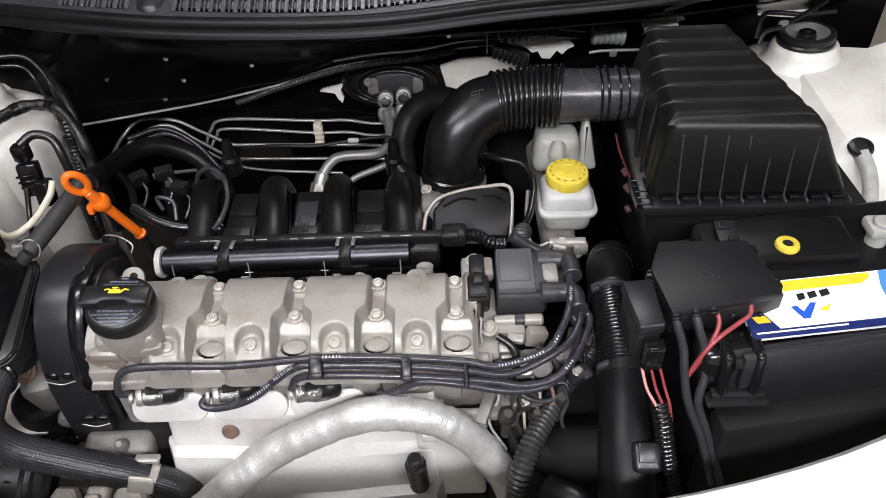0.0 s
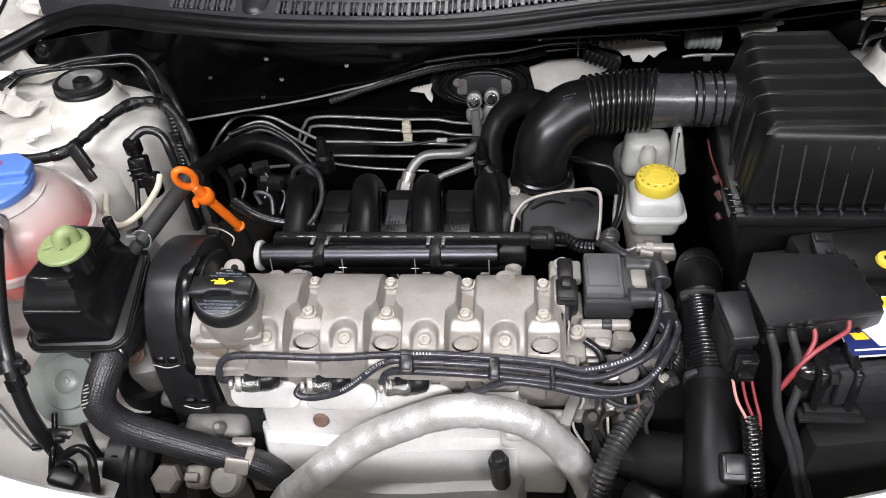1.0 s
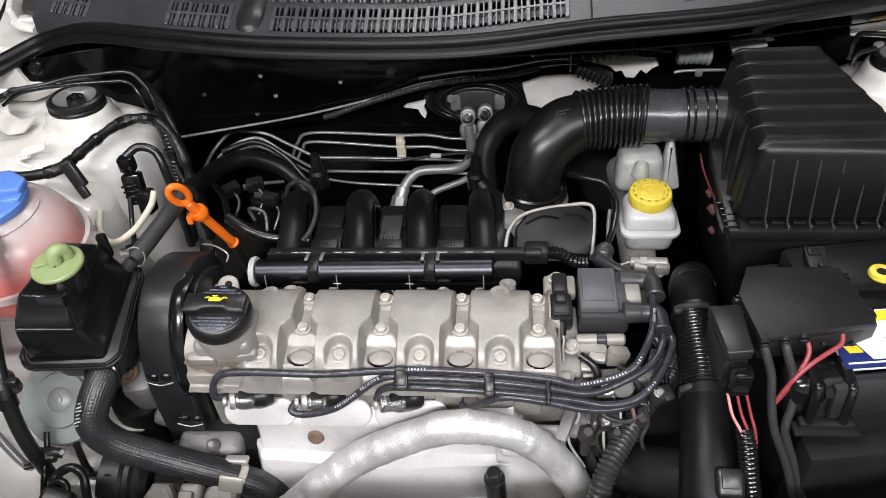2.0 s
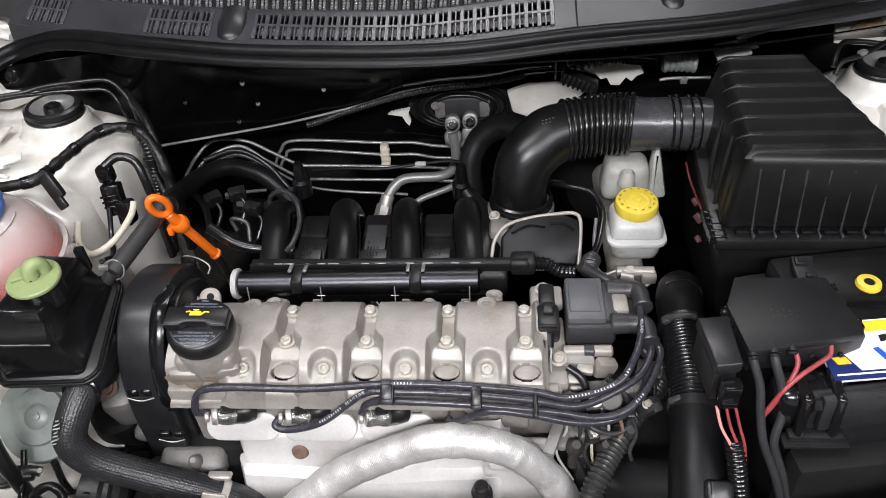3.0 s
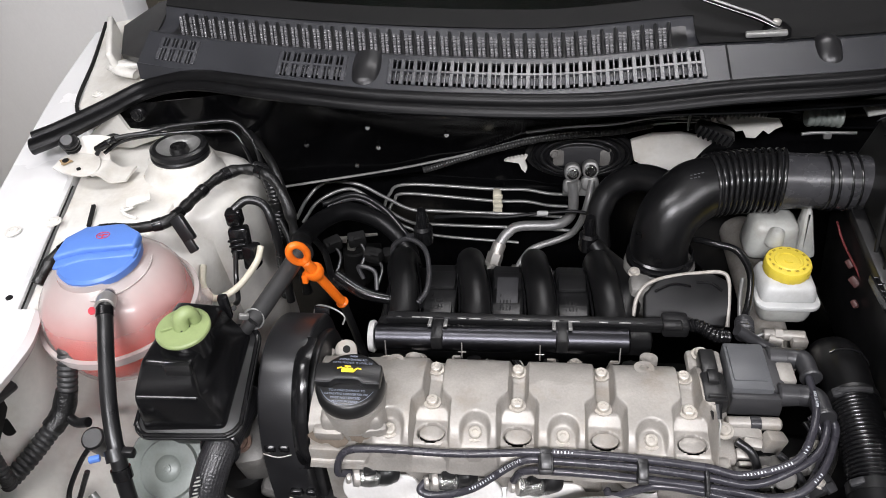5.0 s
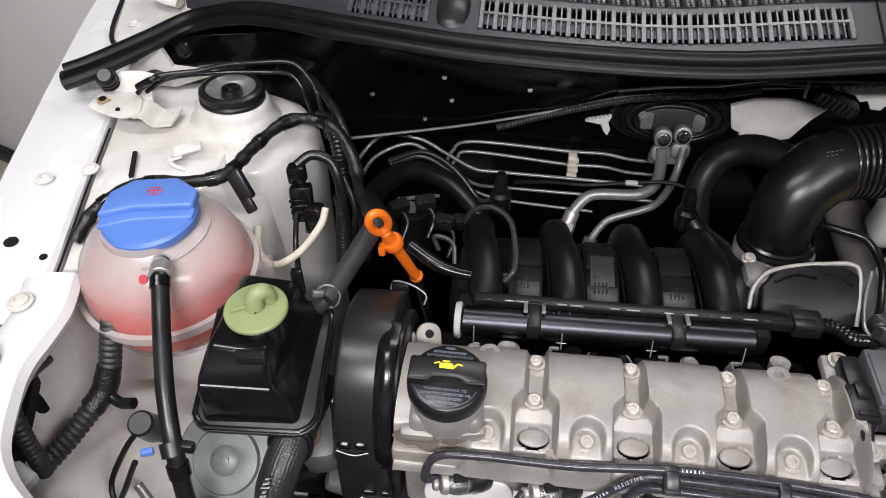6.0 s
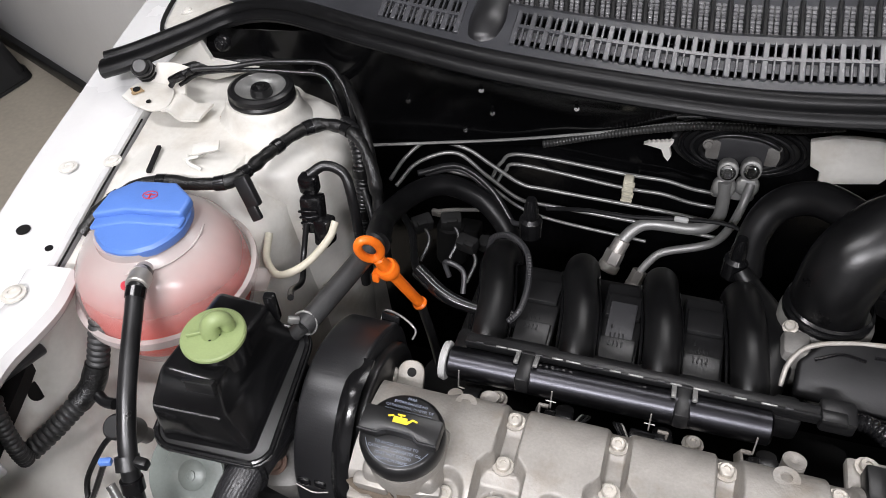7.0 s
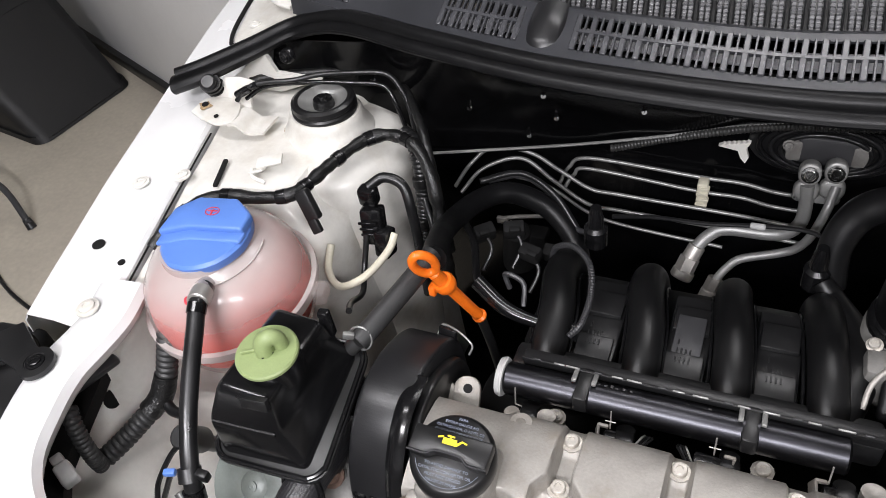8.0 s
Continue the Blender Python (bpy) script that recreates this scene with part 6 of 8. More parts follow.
# horn below the reservoir
horn = thing("horn", (-0.476, 0.45, 0.77), "round grey-green pressed metal horn disc", "horn")
hx = V((0.02, -0.62, 0.78))
part("disc", turned([(0, 0.012), (0.010, 0.012), (0.014, 0.009), (0.020, 0.010), (0.030, 0.0085), (0.032, 0.005), (0.035, 0.0045), (0.048, 0.002), (0.051, -0.004), (0.047, -0.012), (0, -0.020)], (-0.480, 0.448, 0.812), hx, 40), DISC_GREY, horn)
part("bolt", hex_bolt(V((-0.480, 0.448, 0.812)) + hx.normalized() * 0.012, hx, 0.0035, 0.002), DISC_GREY, horn)
def braided(pts, r, seg=136, step=0.0011):
    """A hose with a woven diamond relief."""
    line = even(spline(pts, 24), step)
    bm = bmesh.new()
    rings, prev, n = [], None, len(line)
    for i, p in enumerate(line):
        dd = (line[min(i + 1, n - 1)] - line[max(i - 1, 0)]).normalized()
        s = dd.cross(V((1, 0, 0))) if prev is None else prev - dd * prev.dot(dd)
        s.normalize()
        prev, o = s, dd.cross(s)
        ring = []
        for j in range(seg):
            a = 2 * math.pi * j / seg
            k = r + 0.00030 * math.cos(17 * a + i * 1.08) * math.cos(17 * a - i * 1.08)
            ring.append(bm.verts.new(p + s * (k * math.cos(a)) + o * (k * math.sin(a))))
        rings.append(ring)
    for a, b in zip(rings, rings[1:]):
        for j in range(seg):
            bm.faces.new((a[j], a[(j + 1) % seg], b[(j + 1) % seg], b[j]))
    bm.faces.new(rings[0])
    bm.faces.new(rings[-1])
    return bm


rh = thing("radiator_hose", (-0.35, 0.40, 0.70), "thick black braided rubber radiator hose", "hose")
RH = [(-0.400, 0.505, 0.866), (-0.404, 0.470, 0.869), (-0.408, 0.442, 0.867), (-0.414, 0.420, 0.856), (-0.418, 0.402, 0.834), (-0.402, 0.398, 0.805), (-0.358, 0.400, 0.775), (-0.301, 0.400, 0.747), (-0.262, 0.400, 0.722), (-0.24, 0.398, 0.68), (-0.235, 0.39, 0.60)]
part("hose", braided(RH, 0.0166), BRAID, rh)
# pale flecks imitate a mottled glint on the hose
part("glint_patch", merge(*[box(V((-0.4180 - 0.0010 * k, 0.4010 - 0.0020 * k, 0.8695 - 0.0036 * k)), (0.0036 + 0.0022 * (k % 3), 0.0012, 0.0026 + 0.001 * (k % 2)), 0.0005, rot=(60, -16, 12 * (k % 2))) for k in range(7)]), MILKY_DIM, rh, "pale flecks painted as a mottled glint")
part("clamp", tube([(-0.4090 + 0.0178 * math.cos(a), 0.437 + 0.0178 * math.sin(a) * 0.35, 0.867 + 0.0178 * math.sin(a) * 0.93) for a in [i * math.pi / 9 for i in range(19)]], 0.003, 8, 2), BLACK_SATIN, rh)
part("band", merge(rod((-0.288, 0.400, 0.7415), (-0.281, 0.400, 0.7365), 0.0180, None, 22, 0.001), box((-0.286, 0.385, 0.752), (0.026, 0.005, 0.018), 0.002, rot=(-35, 12, 0))), BOLT, rh, "dull steel band clamp")
part("clamp_plate", box((-0.285, 0.412, 0.757), (0.026, 0.010, 0.006), 0.002), STEEL, rh)
alt = thing("alternator", (-0.36, 0.42, 0.60), "stained aluminium alternator with a cast bracket", "alternator")
part("pulley", turned([(0, 0), (0.052, 0.0), (0.058, 0.003), (0.058, 0.026), (0.055, 0.029), (0.058, 0.032), (0.058, 0.038), (0.054, 0.041), (0.055, 0.050), (0.048, 0.056), (0, 0.056)], (-0.443, 0.415, 0.70), (1, 0, 0), 40), BELT_PLASTIC, alt, "black grooved pulley")
part("body", turned([(0, 0), (0.050, 0.0), (0.054, 0.006), (0.054, 0.036), (0.046, 0.044), (0, 0.044)], (-0.380, 0.415, 0.695), (1, 0, 0), 32), DARK_METAL, alt)
part("nut", turned([(0, 0), (0.0165, 0), (0.0175, 0.003), (0.0165, 0.014), (0.013, 0.017), (0, 0.017)], (-0.363, 0.376, 0.738), (0.10, -0.60, 0.80), 6), CAST, alt, "large cast hexagon")
part("lug", merge(box((-0.331, 0.380, 0.736), (0.024, 0.026, 0.026), 0.006, 3, rot=(25, 0, 6)), box((-0.333, 0.372, 0.748), (0.016, 0.010, 0.010), 0.003, rot=(25, 0, 0))), CAST_DIRTY, alt, "stained cast lug")
part("bracket", merge(box((-0.325, 0.440, 0.742), (0.075, 0.030, 0.030), 0.010, 3, rot=(15, 0, 0)), rod((-0.318, 0.432, 0.752), (-0.316, 0.424, 0.768), 0.008, 0.006, 14, 0.003)), ALT_GREY, alt, "dull grey bracket")
part("boss", merge(turned([(0, 0), (0.018, 0), (0.018, 0.015), (0.014, 0.02), (0, 0.02)], (-0.299, 0.383, 0.726), (0, -0.5, 0.85), 20), box((-0.27, 0.405, 0.695), (0.03, 0.02, 0.03), 0.005)), CAST_DIRTY, alt)

# ---- looms and hoses on the left wing ----
WL = [(-0.665, 0.60, 0.930), (-0.652, 0.633, 0.945), (-0.62, 0.665, 0.953), (-0.567, 0.676, 0.953), (-0.534, 0.690, 0.955), (-0.521, 0.742, 0.953), (-0.504, 0.788, 0.952), (-0.478, 0.803, 0.952), (-0.444, 0.793, 0.948), (-0.420, 0.770, 0.925), (-0.412, 0.755, 0.87), (-0.415, 0.76, 0.78)]
wl = thing("wing_loom", (-0.534, 0.690, 0.945), "taped black wiring loom draped over the suspension tower", "wiring loom")
part("sleeve", tube(WL, 0.0070, 14, 14, rough=0.30), TAPE, wl)
wl_line = even(spline(WL, 12), 0.002)
for k in (22, 47, 78, 92, 118, 140, 163):
    part("tape_band", tube([wl_line[k], wl_line[k + 2], wl_line[k + 5]], 0.0080, 14, 3, rough=0.12), BLACK_SATIN, wl, "glossy tape wrap")
solo("loom_clip", merge(box((-0.517, 0.682, 0.948), (0.017, 0.010, 0.034), 0.003, rot=(-25, -28, 10)), box((-0.508, 0.672, 0.930), (0.012, 0.006, 0.016), 0.002, rot=(-25, -28, 10))), BLACK_PLASTIC, "black plastic loom clip", "clip")
solo("rear_loom", tube([(-0.69, 0.852, 0.965), (-0.668, 0.868, 0.965), (-0.60, 0.892, 0.963), (-0.54, 0.895, 0.963), (-0.498, 0.880, 0.962), (-0.455, 0.828, 0.958), (-0.432, 0.795, 0.938), (-0.424, 0.785, 0.88), (-0.424, 0.79, 0.80)], 0.0052, 12, 14, rough=0.22), TAPE, "black taped loom behind the suspension tower", "wiring loom")
solo("rear_cable", tube([(-0.672, 0.800, 0.975), (-0.662, 0.806, 0.986), (-0.643, 0.815, 0.992), (-0.606, 0.826, 0.993), (-0.579, 0.842, 0.993), (-0.546, 0.858, 0.989), (-0.509, 0.868, 0.985), (-0.489, 0.862, 0.970), (-0.476, 0.850, 0.950), (-0.470, 0.84, 0.90)], 0.0030, 10, 8), RUBBER, "thin black cable looped behind the suspension tower", "cable", "tower cables")
solo("rear_cable", tube([(-0.668, 0.812, 0.970), (-0.643, 0.822, 0.983), (-0.594, 0.838, 0.984), (-0.539, 0.852, 0.980), (-0.509, 0.860, 0.974), (-0.494, 0.853, 0.955), (-0.486, 0.85, 0.92), (-0.484, 0.85, 0.88)], 0.0028, 10, 8), BLACK_SATIN, "thin shiny black cable behind the suspension tower", "cable", "tower cables")
solo("cable_plug", merge(box((-0.664, 0.806, 0.984), (0.020, 0.008, 0.009), 0.002, rot=(0, -20, 25)), rod((-0.655, 0.811, 0.988), (-0.646, 0.814, 0.991), 0.0042, None, 12, 0.001)), BLACK_SATIN, "small black plug on the tower cable", "connector")
CORR = [(-0.598, 0.524, 0.908), (-0.600, 0.510, 0.884), (-0.603, 0.498, 0.862), (-0.608, 0.486, 0.846), (-0.622, 0.462, 0.832), (-0.634, 0.442, 0.822), (-0.646, 0.424, 0.814)]
cs = thing("corrugated_loom", (-0.60, 0.49, 0.80), "dark corrugated loom sleeve down the inner wing", "corrugated hose")
part("sleeve", tube(CORR, 0.0092, 18, rib=(0.0060, 0.0016)), RUBBER_MID, cs)
part("tape_joint", tube([(-0.6020, 0.500, 0.868), (-0.6075, 0.487, 0.848), (-0.616, 0.472, 0.838)], [0.0118, 0.0128, 0.0115], 16, 6, rough=0.15), TAPE, cs, "taped joint")
part("branch", tube([(-0.606, 0.486, 0.846), (-0.590, 0.478, 0.842), (-0.574, 0.476, 0.846)], 0.0055, 10, 6), RUBBER, cs)
solo("small_corrugated_loom", tube([(-0.652, 0.430, 0.890), (-0.645, 0.422, 0.884), (-0.640, 0.415, 0.862), (-0.638, 0.412, 0.838), (-0.641, 0.414, 0.816)], 0.0068, 14, rib=(0.0052, 0.0014)), RUBBER_MID, "short black corrugated loom by the front panel", "corrugated hose")
solo("pressure_switch", merge(rod((-0.560, 0.470, 0.815), (-0.556, 0.452, 0.852), 0.013, 0.012, 18, 0.002), rod((-0.563, 0.480, 0.79), (-0.560, 0.468, 0.818), 0.008, None, 14)), BLACK_PLASTIC, "small black switch on the inner wing", "switch")
solo("blue_clip", box((-0.522, 0.408, 0.880), (0.011, 0.006, 0.006), 0.0015, rot=(0, 0, 20)), BLUE, "small blue cable clip", "clip")
solo("thin_wire", tube([(-0.556, 0.452, 0.845), (-0.57, 0.44, 0.83), (-0.585, 0.42, 0.80), (-0.575, 0.405, 0.79), (-0.55, 0.42, 0.84)], 0.0028, 8), RUBBER, "thin black wire on the inner wing", "wire")
sens = thing("abs_connectors", (-0.465, 0.70, 0.85), "cluster of black connectors on the suspension tower", "connector")
part("shell", merge(box((-0.466, 0.712, 0.905), (0.024, 0.020, 0.042), 0.004, rot=(-15, 0, 10)), box((-0.452, 0.704, 0.890), (0.017, 0.020, 0.032), 0.003, rot=(-10, 0, -8)), *[box((-0.466, 0.7005, 0.892 + 0.008 * k), (0.020, 0.003, 0.003), 0.0008, 1, rot=(-15, 0, 10)) for k in range(4)], box((-0.470, 0.722, 0.936), (0.02, 0.016, 0.022), 0.004)), BLACK_SATIN, sens)
part("pipe", tube([(-0.470, 0.725, 0.945), (-0.455, 0.735, 0.952), (-0.435, 0.735, 0.945), (-0.425, 0.725, 0.92), (-0.422, 0.72, 0.87), (-0.424, 0.72, 0.80)], 0.0055, 12), RUBBER, sens)
part("cable", tube([(-0.470, 0.70, 0.90), (-0.470, 0.68, 0.87), (-0.462, 0.655, 0.86), (-0.455, 0.625, 0.88), (-0.44, 0.60, 0.90)], 0.0032, 10), RUBBER, sens)
solo("white_hose", tube([(-0.512, 0.690, 0.885), (-0.508, 0.668, 0.868), (-0.488, 0.655, 0.862), (-0.462, 0.668, 0.872), (-0.442, 0.690, 0.892), (-0.438, 0.705, 0.905)], 0.0042, 12), CREAM, "short cream plastic hose by the tower", "hose")
solo("bleed_pipe", merge(tube([(-0.397, 0.549, 0.930), (-0.390, 0.566, 0.934), (-0.372, 0.622, 0.944), (-0.366, 0.650, 0.947)], 0.0098, 18), tube([(-0.410, 0.545, 0.915), (-0.402, 0.547, 0.925), (-0.396, 0.550, 0.931)], 0.007, 14)), RUBBER_MID, "dark grey sleeved pipe beside the belt cover", "pipe")
solo("pipe_clamp", merge(tube([(-0.3955 + 0.0108 * math.cos(a), 0.5525 + 0.004 * math.sin(a), 0.9315 + 0.0104 * math.sin(a)) for a in [i * math.pi / 8 for i in range(17)]], 0.0011, 8, 2), box((-0.402, 0.546, 0.941), (0.010, 0.005, 0.006), 0.001, rot=(0, 20, 30))), PLATED, "dull spring clamp at the pipe end", "hose clamp")
solo("heater_hose", tube([(-0.366, 0.650, 0.940), (-0.385, 0.70, 0.912), (-0.399, 0.750, 0.884), (-0.390, 0.812, 0.866), (-0.364, 0.842, 0.858), (-0.33, 0.853, 0.838), (-0.305, 0.847, 0.822), (-0.281, 0.828, 0.800), (-0.27, 0.80, 0.76)], 0.0125, 18, 10), SEAL_RUBBER, "thick black heater hose arching behind the engine", "hose")
gear = thing("valve_block", (-0.37, 0.88, 0.70), "dark solenoid valve with a steel bracket", "valve")
part("body", merge(rod((-0.375, 0.880, 0.70), (-0.373, 0.876, 0.765), 0.022, 0.018, 18, 0.003), box((-0.35, 0.885, 0.745), (0.03, 0.025, 0.03), 0.005)), BLACK_MATT, gear)
part("arm", tube([(-0.386, 0.872, 0.786), (-0.370, 0.885, 0.780), (-0.344, 0.905, 0.768)], 0.0026, 8), STEEL, gear, "thin steel arm")
part("plate", merge(box((-0.388, 0.868, 0.786), (0.014, 0.006, 0.010), 0.002), box((-0.376, 0.872, 0.772), (0.012, 0.006, 0.018), 0.002, rot=(0, 10, 0))), STEEL, gear)
solo("thin_loop_hose", tube([(-0.315, 0.70, 0.86), (-0.32, 0.705, 0.875), (-0.30, 0.70, 0.872), (-0.296, 0.685, 0.855)], 0.0028, 8), RUBBER_GREY, "thin looped vacuum hose", "hose")

# ---- pipes on the bulkhead ----
BULK = [
    ([(-0.345, 0.975, 0.766), (-0.335, 0.985, 0.786), (-0.306, 0.987, 0.804), (-0.172, 0.987, 0.797), (-0.12, 0.987, 0.796), (-0.083, 0.987, 0.789), (-0.04, 0.987, 0.787)], 0.0026),
    ([(-0.338, 0.972, 0.761), (-0.328, 0.983, 0.776), (-0.306, 0.985, 0.788), (-0.174, 0.985, 0.776), (-0.12, 0.985, 0.775), (-0.084, 0.985, 0.768), (-0.04, 0.985, 0.766)], 0.0026),
    ([(-0.462, 0.90, 0.80), (-0.452, 0.935, 0.812), (-0.426, 0.955, 0.828), (-0.377, 0.958, 0.824), (-0.340, 0.958, 0.802), (-0.300, 0.958, 0.778), (-0.262, 0.958, 0.775), (-0.128, 0.958, 0.770), (-0.05, 0.958, 0.765)], 0.0026),
    ([(-0.450, 0.89, 0.80), (-0.430, 0.925, 0.816), (-0.385, 0.945, 0.824), (-0.345, 0.945, 0.795), (-0.30, 0.948, 0.760), (-0.258, 0.958, 0.748), (-0.130, 0.958, 0.744), (-0.04, 0.955, 0.742)], 0.0026),
    ([(-0.40, 0.930, 0.806), (-0.350, 0.938, 0.790), (-0.30, 0.942, 0.752), (-0.25, 0.945, 0.735), (-0.13, 0.945, 0.725)], 0.0022),
]
for pts, r in BULK:
    solo("brake_pipe", tube(pts, r, 10, 8), PLATED, "thin plated brake pipe along the bulkhead", "pipe", "brake pipes")
solo("pipe_clip", merge(box((-0.164, 0.978, 0.780), (0.013, 0.016, 0.040), 0.003), *[box((-0.1635 + 0.001 * (k % 2), 0.9715, 0.767 + 0.0088 * k), (0.0145, 0.008, 0.004), 0.001) for k in range(4)]), CREAM, "cream plastic clip holding two brake pipes", "clip")
solo("bulkhead_loom", tube([(-0.27, 0.940, 0.862), (-0.25, 0.944, 0.866), (-0.20, 0.946, 0.883), (-0.10, 0.952, 0.908), (0.0, 0.957, 0.916), (0.030, 0.959, 0.921), (0.055, 0.962, 0.925)], 0.0040, 12, rib=(0.0040, 0.0010)), LOOM_GREY, "grey-black corrugated loom along the bulkhead ledge", "wiring loom")
solo("bulkhead_trim", tube([(-0.475, 0.868, 0.877), (-0.40, 0.892, 0.876), (-0.30, 0.925, 0.875), (-0.20, 0.946, 0.887), (-0.10, 0.953, 0.912), (0.0, 0.958, 0.919), (0.05, 0.960, 0.926), (0.085, 0.960, 0.930)], 0.0019, 8, 8), PLATED, "thin bright edge strip along the bulkhead ledge", "trim strip")
grom = thing("bulkhead_grommet", (-0.040, 0.99, 0.82), "large oval black rubber grommet on the bulkhead", "grommet")
gmx = Matrix.Translation((-0.040, 1.000, 0.857)) @ pose(0, 0, 0, 90, 0, 0)
part("flange", prism(oval(0.082, 0.044, 36), 0.008, gmx, 0.003), RUBBER, grom)
for k, (rx, ry, h) in enumerate(((0.070, 0.037, 0.013), (0.057, 0.030, 0.017), (0.046, 0.024, 0.020))):
    part("ridge", tube([gmx @ V((rx * math.cos(a), ry * math.sin(a), h - 0.004)) for a in [i * math.pi / 12 for i in range(25)]], 0.0030 if k else 0.0038, 10, 3), RUBBER if k else BLACK_SATIN, grom)
part("plate", prism(rounded(0.064, 0.036, 0.008), 0.018, gmx @ pose(0.002, 0.002, 0), 0.003), GREY_PLASTIC, grom, "dark stained plate")
for x in (-0.072, -0.004):
    part("tray", box((x, 0.985, 0.857), (0.017, 0.008, 0.028), 0.003), ALT_GREY, grom, "dull metal bracket end")
part("plate_bolt", hex_bolt((-0.078, 0.980, 0.866), (0, -1, 0.2), 0.0048, 0.005), ALT_GREY, grom)
ac = thing("air_con_pipes", (-0.04, 0.95, 0.74), "dull aluminium air conditioning pipes with bolted blocks", "pipe")
for x, y in ((-0.052, 0.956), (-0.026, 0.964)):
    hm = Matrix.Translation((x, y + 0.008, 0.839)) @ pose(0, 0, 0, 72, 0, 0)
    part("block", merge(prism(rounded(0.0235, 0.026, 0.0110), 0.018, hm @ pose(0, 0.008, 0), 0.003, 3), prism(rounded(0.027, 0.024, 0.0100), 0.012, hm @ pose(0, -0.014, 0.002), 0.004, 3)), ALU_DIRTY, ac)
    part("bolt_recess", turned([(0, 0), (0.0088, 0), (0.0088, 0.0012), (0, 0.0012)], hm @ V((0, 0.008, 0.0176)), (0, -0.95, 0.3), 20), BLACK_MATT, ac, "dark ring round the bolt")
    part("bolt", hex_bolt(hm @ V((0, 0.008, 0.020)), (0, -0.95, 0.3), 0.0062, 0.005), CHROME, ac)
part("joint_block", prism(rounded(0.050, 0.016, 0.006), 0.012, Matrix.Translation((-0.040, 0.968, 0.812)) @ pose(0, 0, 0, 75, 0, 0), 0.003), ALU, ac)
part("pipe", tube([(-0.052, 0.950, 0.838), (-0.049, 0.946, 0.808), (-0.050, 0.944, 0.786), (-0.060, 0.942, 0.770), (-0.080, 0.942, 0.762), (-0.128, 0.942, 0.759), (-0.147, 0.936, 0.750), (-0.160, 0.925, 0.735)], 0.0078, 16, 10), ALU, ac)
part("pipe", tube([(-0.023, 0.955, 0.835), (-0.028, 0.936, 0.815), (-0.036, 0.930, 0.783), (-0.048, 0.928, 0.760), (-0.066, 0.927, 0.748), (-0.106, 0.922, 0.733), (-0.121, 0.914, 0.720), (-0.131, 0.905, 0.705)], 0.0052, 14, 10), ALU, ac)
part("union", merge(rod((-0.158, 0.927, 0.738), (-0.166, 0.913, 0.720), 0.0105, None, 12, 0.001), rod((-0.164, 0.917, 0.726), (-0.170, 0.905, 0.708), 0.0125, None, 6), rod((-0.168, 0.909, 0.712), (-0.172, 0.902, 0.702), 0.0140, None, 18, 0.002)), STEEL, ac)
part("union", merge(rod((-0.130, 0.907, 0.708), (-0.136, 0.897, 0.690), 0.0095, None, 6), rod((-0.134, 0.899, 0.694), (-0.139, 0.890, 0.678), 0.0110, None, 16, 0.002)), STEEL, ac)
solo("vacuum_cable", tube([(-0.24, 0.825, 0.862), (-0.20, 0.852, 0.845), (-0.15, 0.868, 0.832), (-0.10, 0.872, 0.836), (-0.05, 0.870, 0.842), (-0.02, 0.86, 0.84)], 0.0025, 8), RUBBER, "thin black cable behind the manifold", "cable")
solo("cable_tag", box((-0.095, 0.870, 0.838), (0.016, 0.006, 0.006), 0.002), MILKY, "small white cable tag", "tag")

# ---- right of the engine ----
brake = thing("brake_fluid_reservoir", (0.18, 0.70, 0.79), "milky brake fluid reservoir with a yellow cap", "reservoir")
# lower and rear tanks in dimmer plastic: fluid and duct shade painted in
part("lower_tank", box((0.183, 0.700, 0.840), (0.056, 0.052, 0.032), 0.012, 3, top=(1.10, 1.10)), MILKY_DIM, brake)
part("seam", prism(rounded(0.072, 0.064, 0.014), 0.006, Matrix.Translation((0.183, 0.699, 0.853)), 0.002), MILKY, brake, "pale moulded seam")
part("upper_tank", box((0.183, 0.704, 0.868), (0.066, 0.060, 0.026), 0.009, 3, top=(0.84, 0.86)), MILKY, brake)
part("rear_tank", merge(box((0.176, 0.766, 0.890), (0.062, 0.050, 0.052), 0.012, 3, top=(0.85, 0.85)), box((0.214, 0.758, 0.902), (0.024, 0.040, 0.060), 0.006, top=(0.35, 0.4), shift=(-0.004, 0.006)), rod((0.174, 0.744, 0.89), (0.174, 0.739, 0.915), 0.011, 0.009, 16, 0.005)), MILKY_DIM, brake)
bcap = part("cap", turned([(0, 0), (0.0248, 0.0), (0.0255, 0.002), (0.0255, 0.012), (0.0242, 0.0145), (0.016, 0.015), (0.015, 0.0162), (0.012, 0.0162), (0.0115, 0.015), (0.005, 0.015), (0.0045, 0.0165), (0, 0.0165)], (0.183, 0.709, 0.880), (0, -0.05, 1), 72, (36, 0.02)), YELLOW, brake, "knurled yellow cap")
part("cap_print", merge(*[box((0.183 + 0.0205 * math.cos(a), 0.709 + 0.0205 * math.sin(a), 0.8958), (0.0035, 0.002, 0.0008), 0, rot=(0, 0, math.degrees(a) + 90)) for a in [i * 2 * math.pi / 14 for i in range(14)]]), YELLOW_DARK, bcap)
servo = thing("brake_servo", (0.178, 0.88, 0.69), "black brake servo with its master cylinder", "brake servo")
part("drum", turned([(0, 0), (0.085, 0.0), (0.09, 0.01), (0.09, 0.06), (0.07, 0.09), (0, 0.1)], (0.188, 0.99, 0.77), (0, -1, 0), 36), BLACK_PLASTIC, servo)
part("cylinder", rod((0.178, 0.64, 0.785), (0.178, 0.89, 0.80), 0.022, 0.026, 20, 0.003), CAST_DIRTY, servo, "dull cast master cylinder")
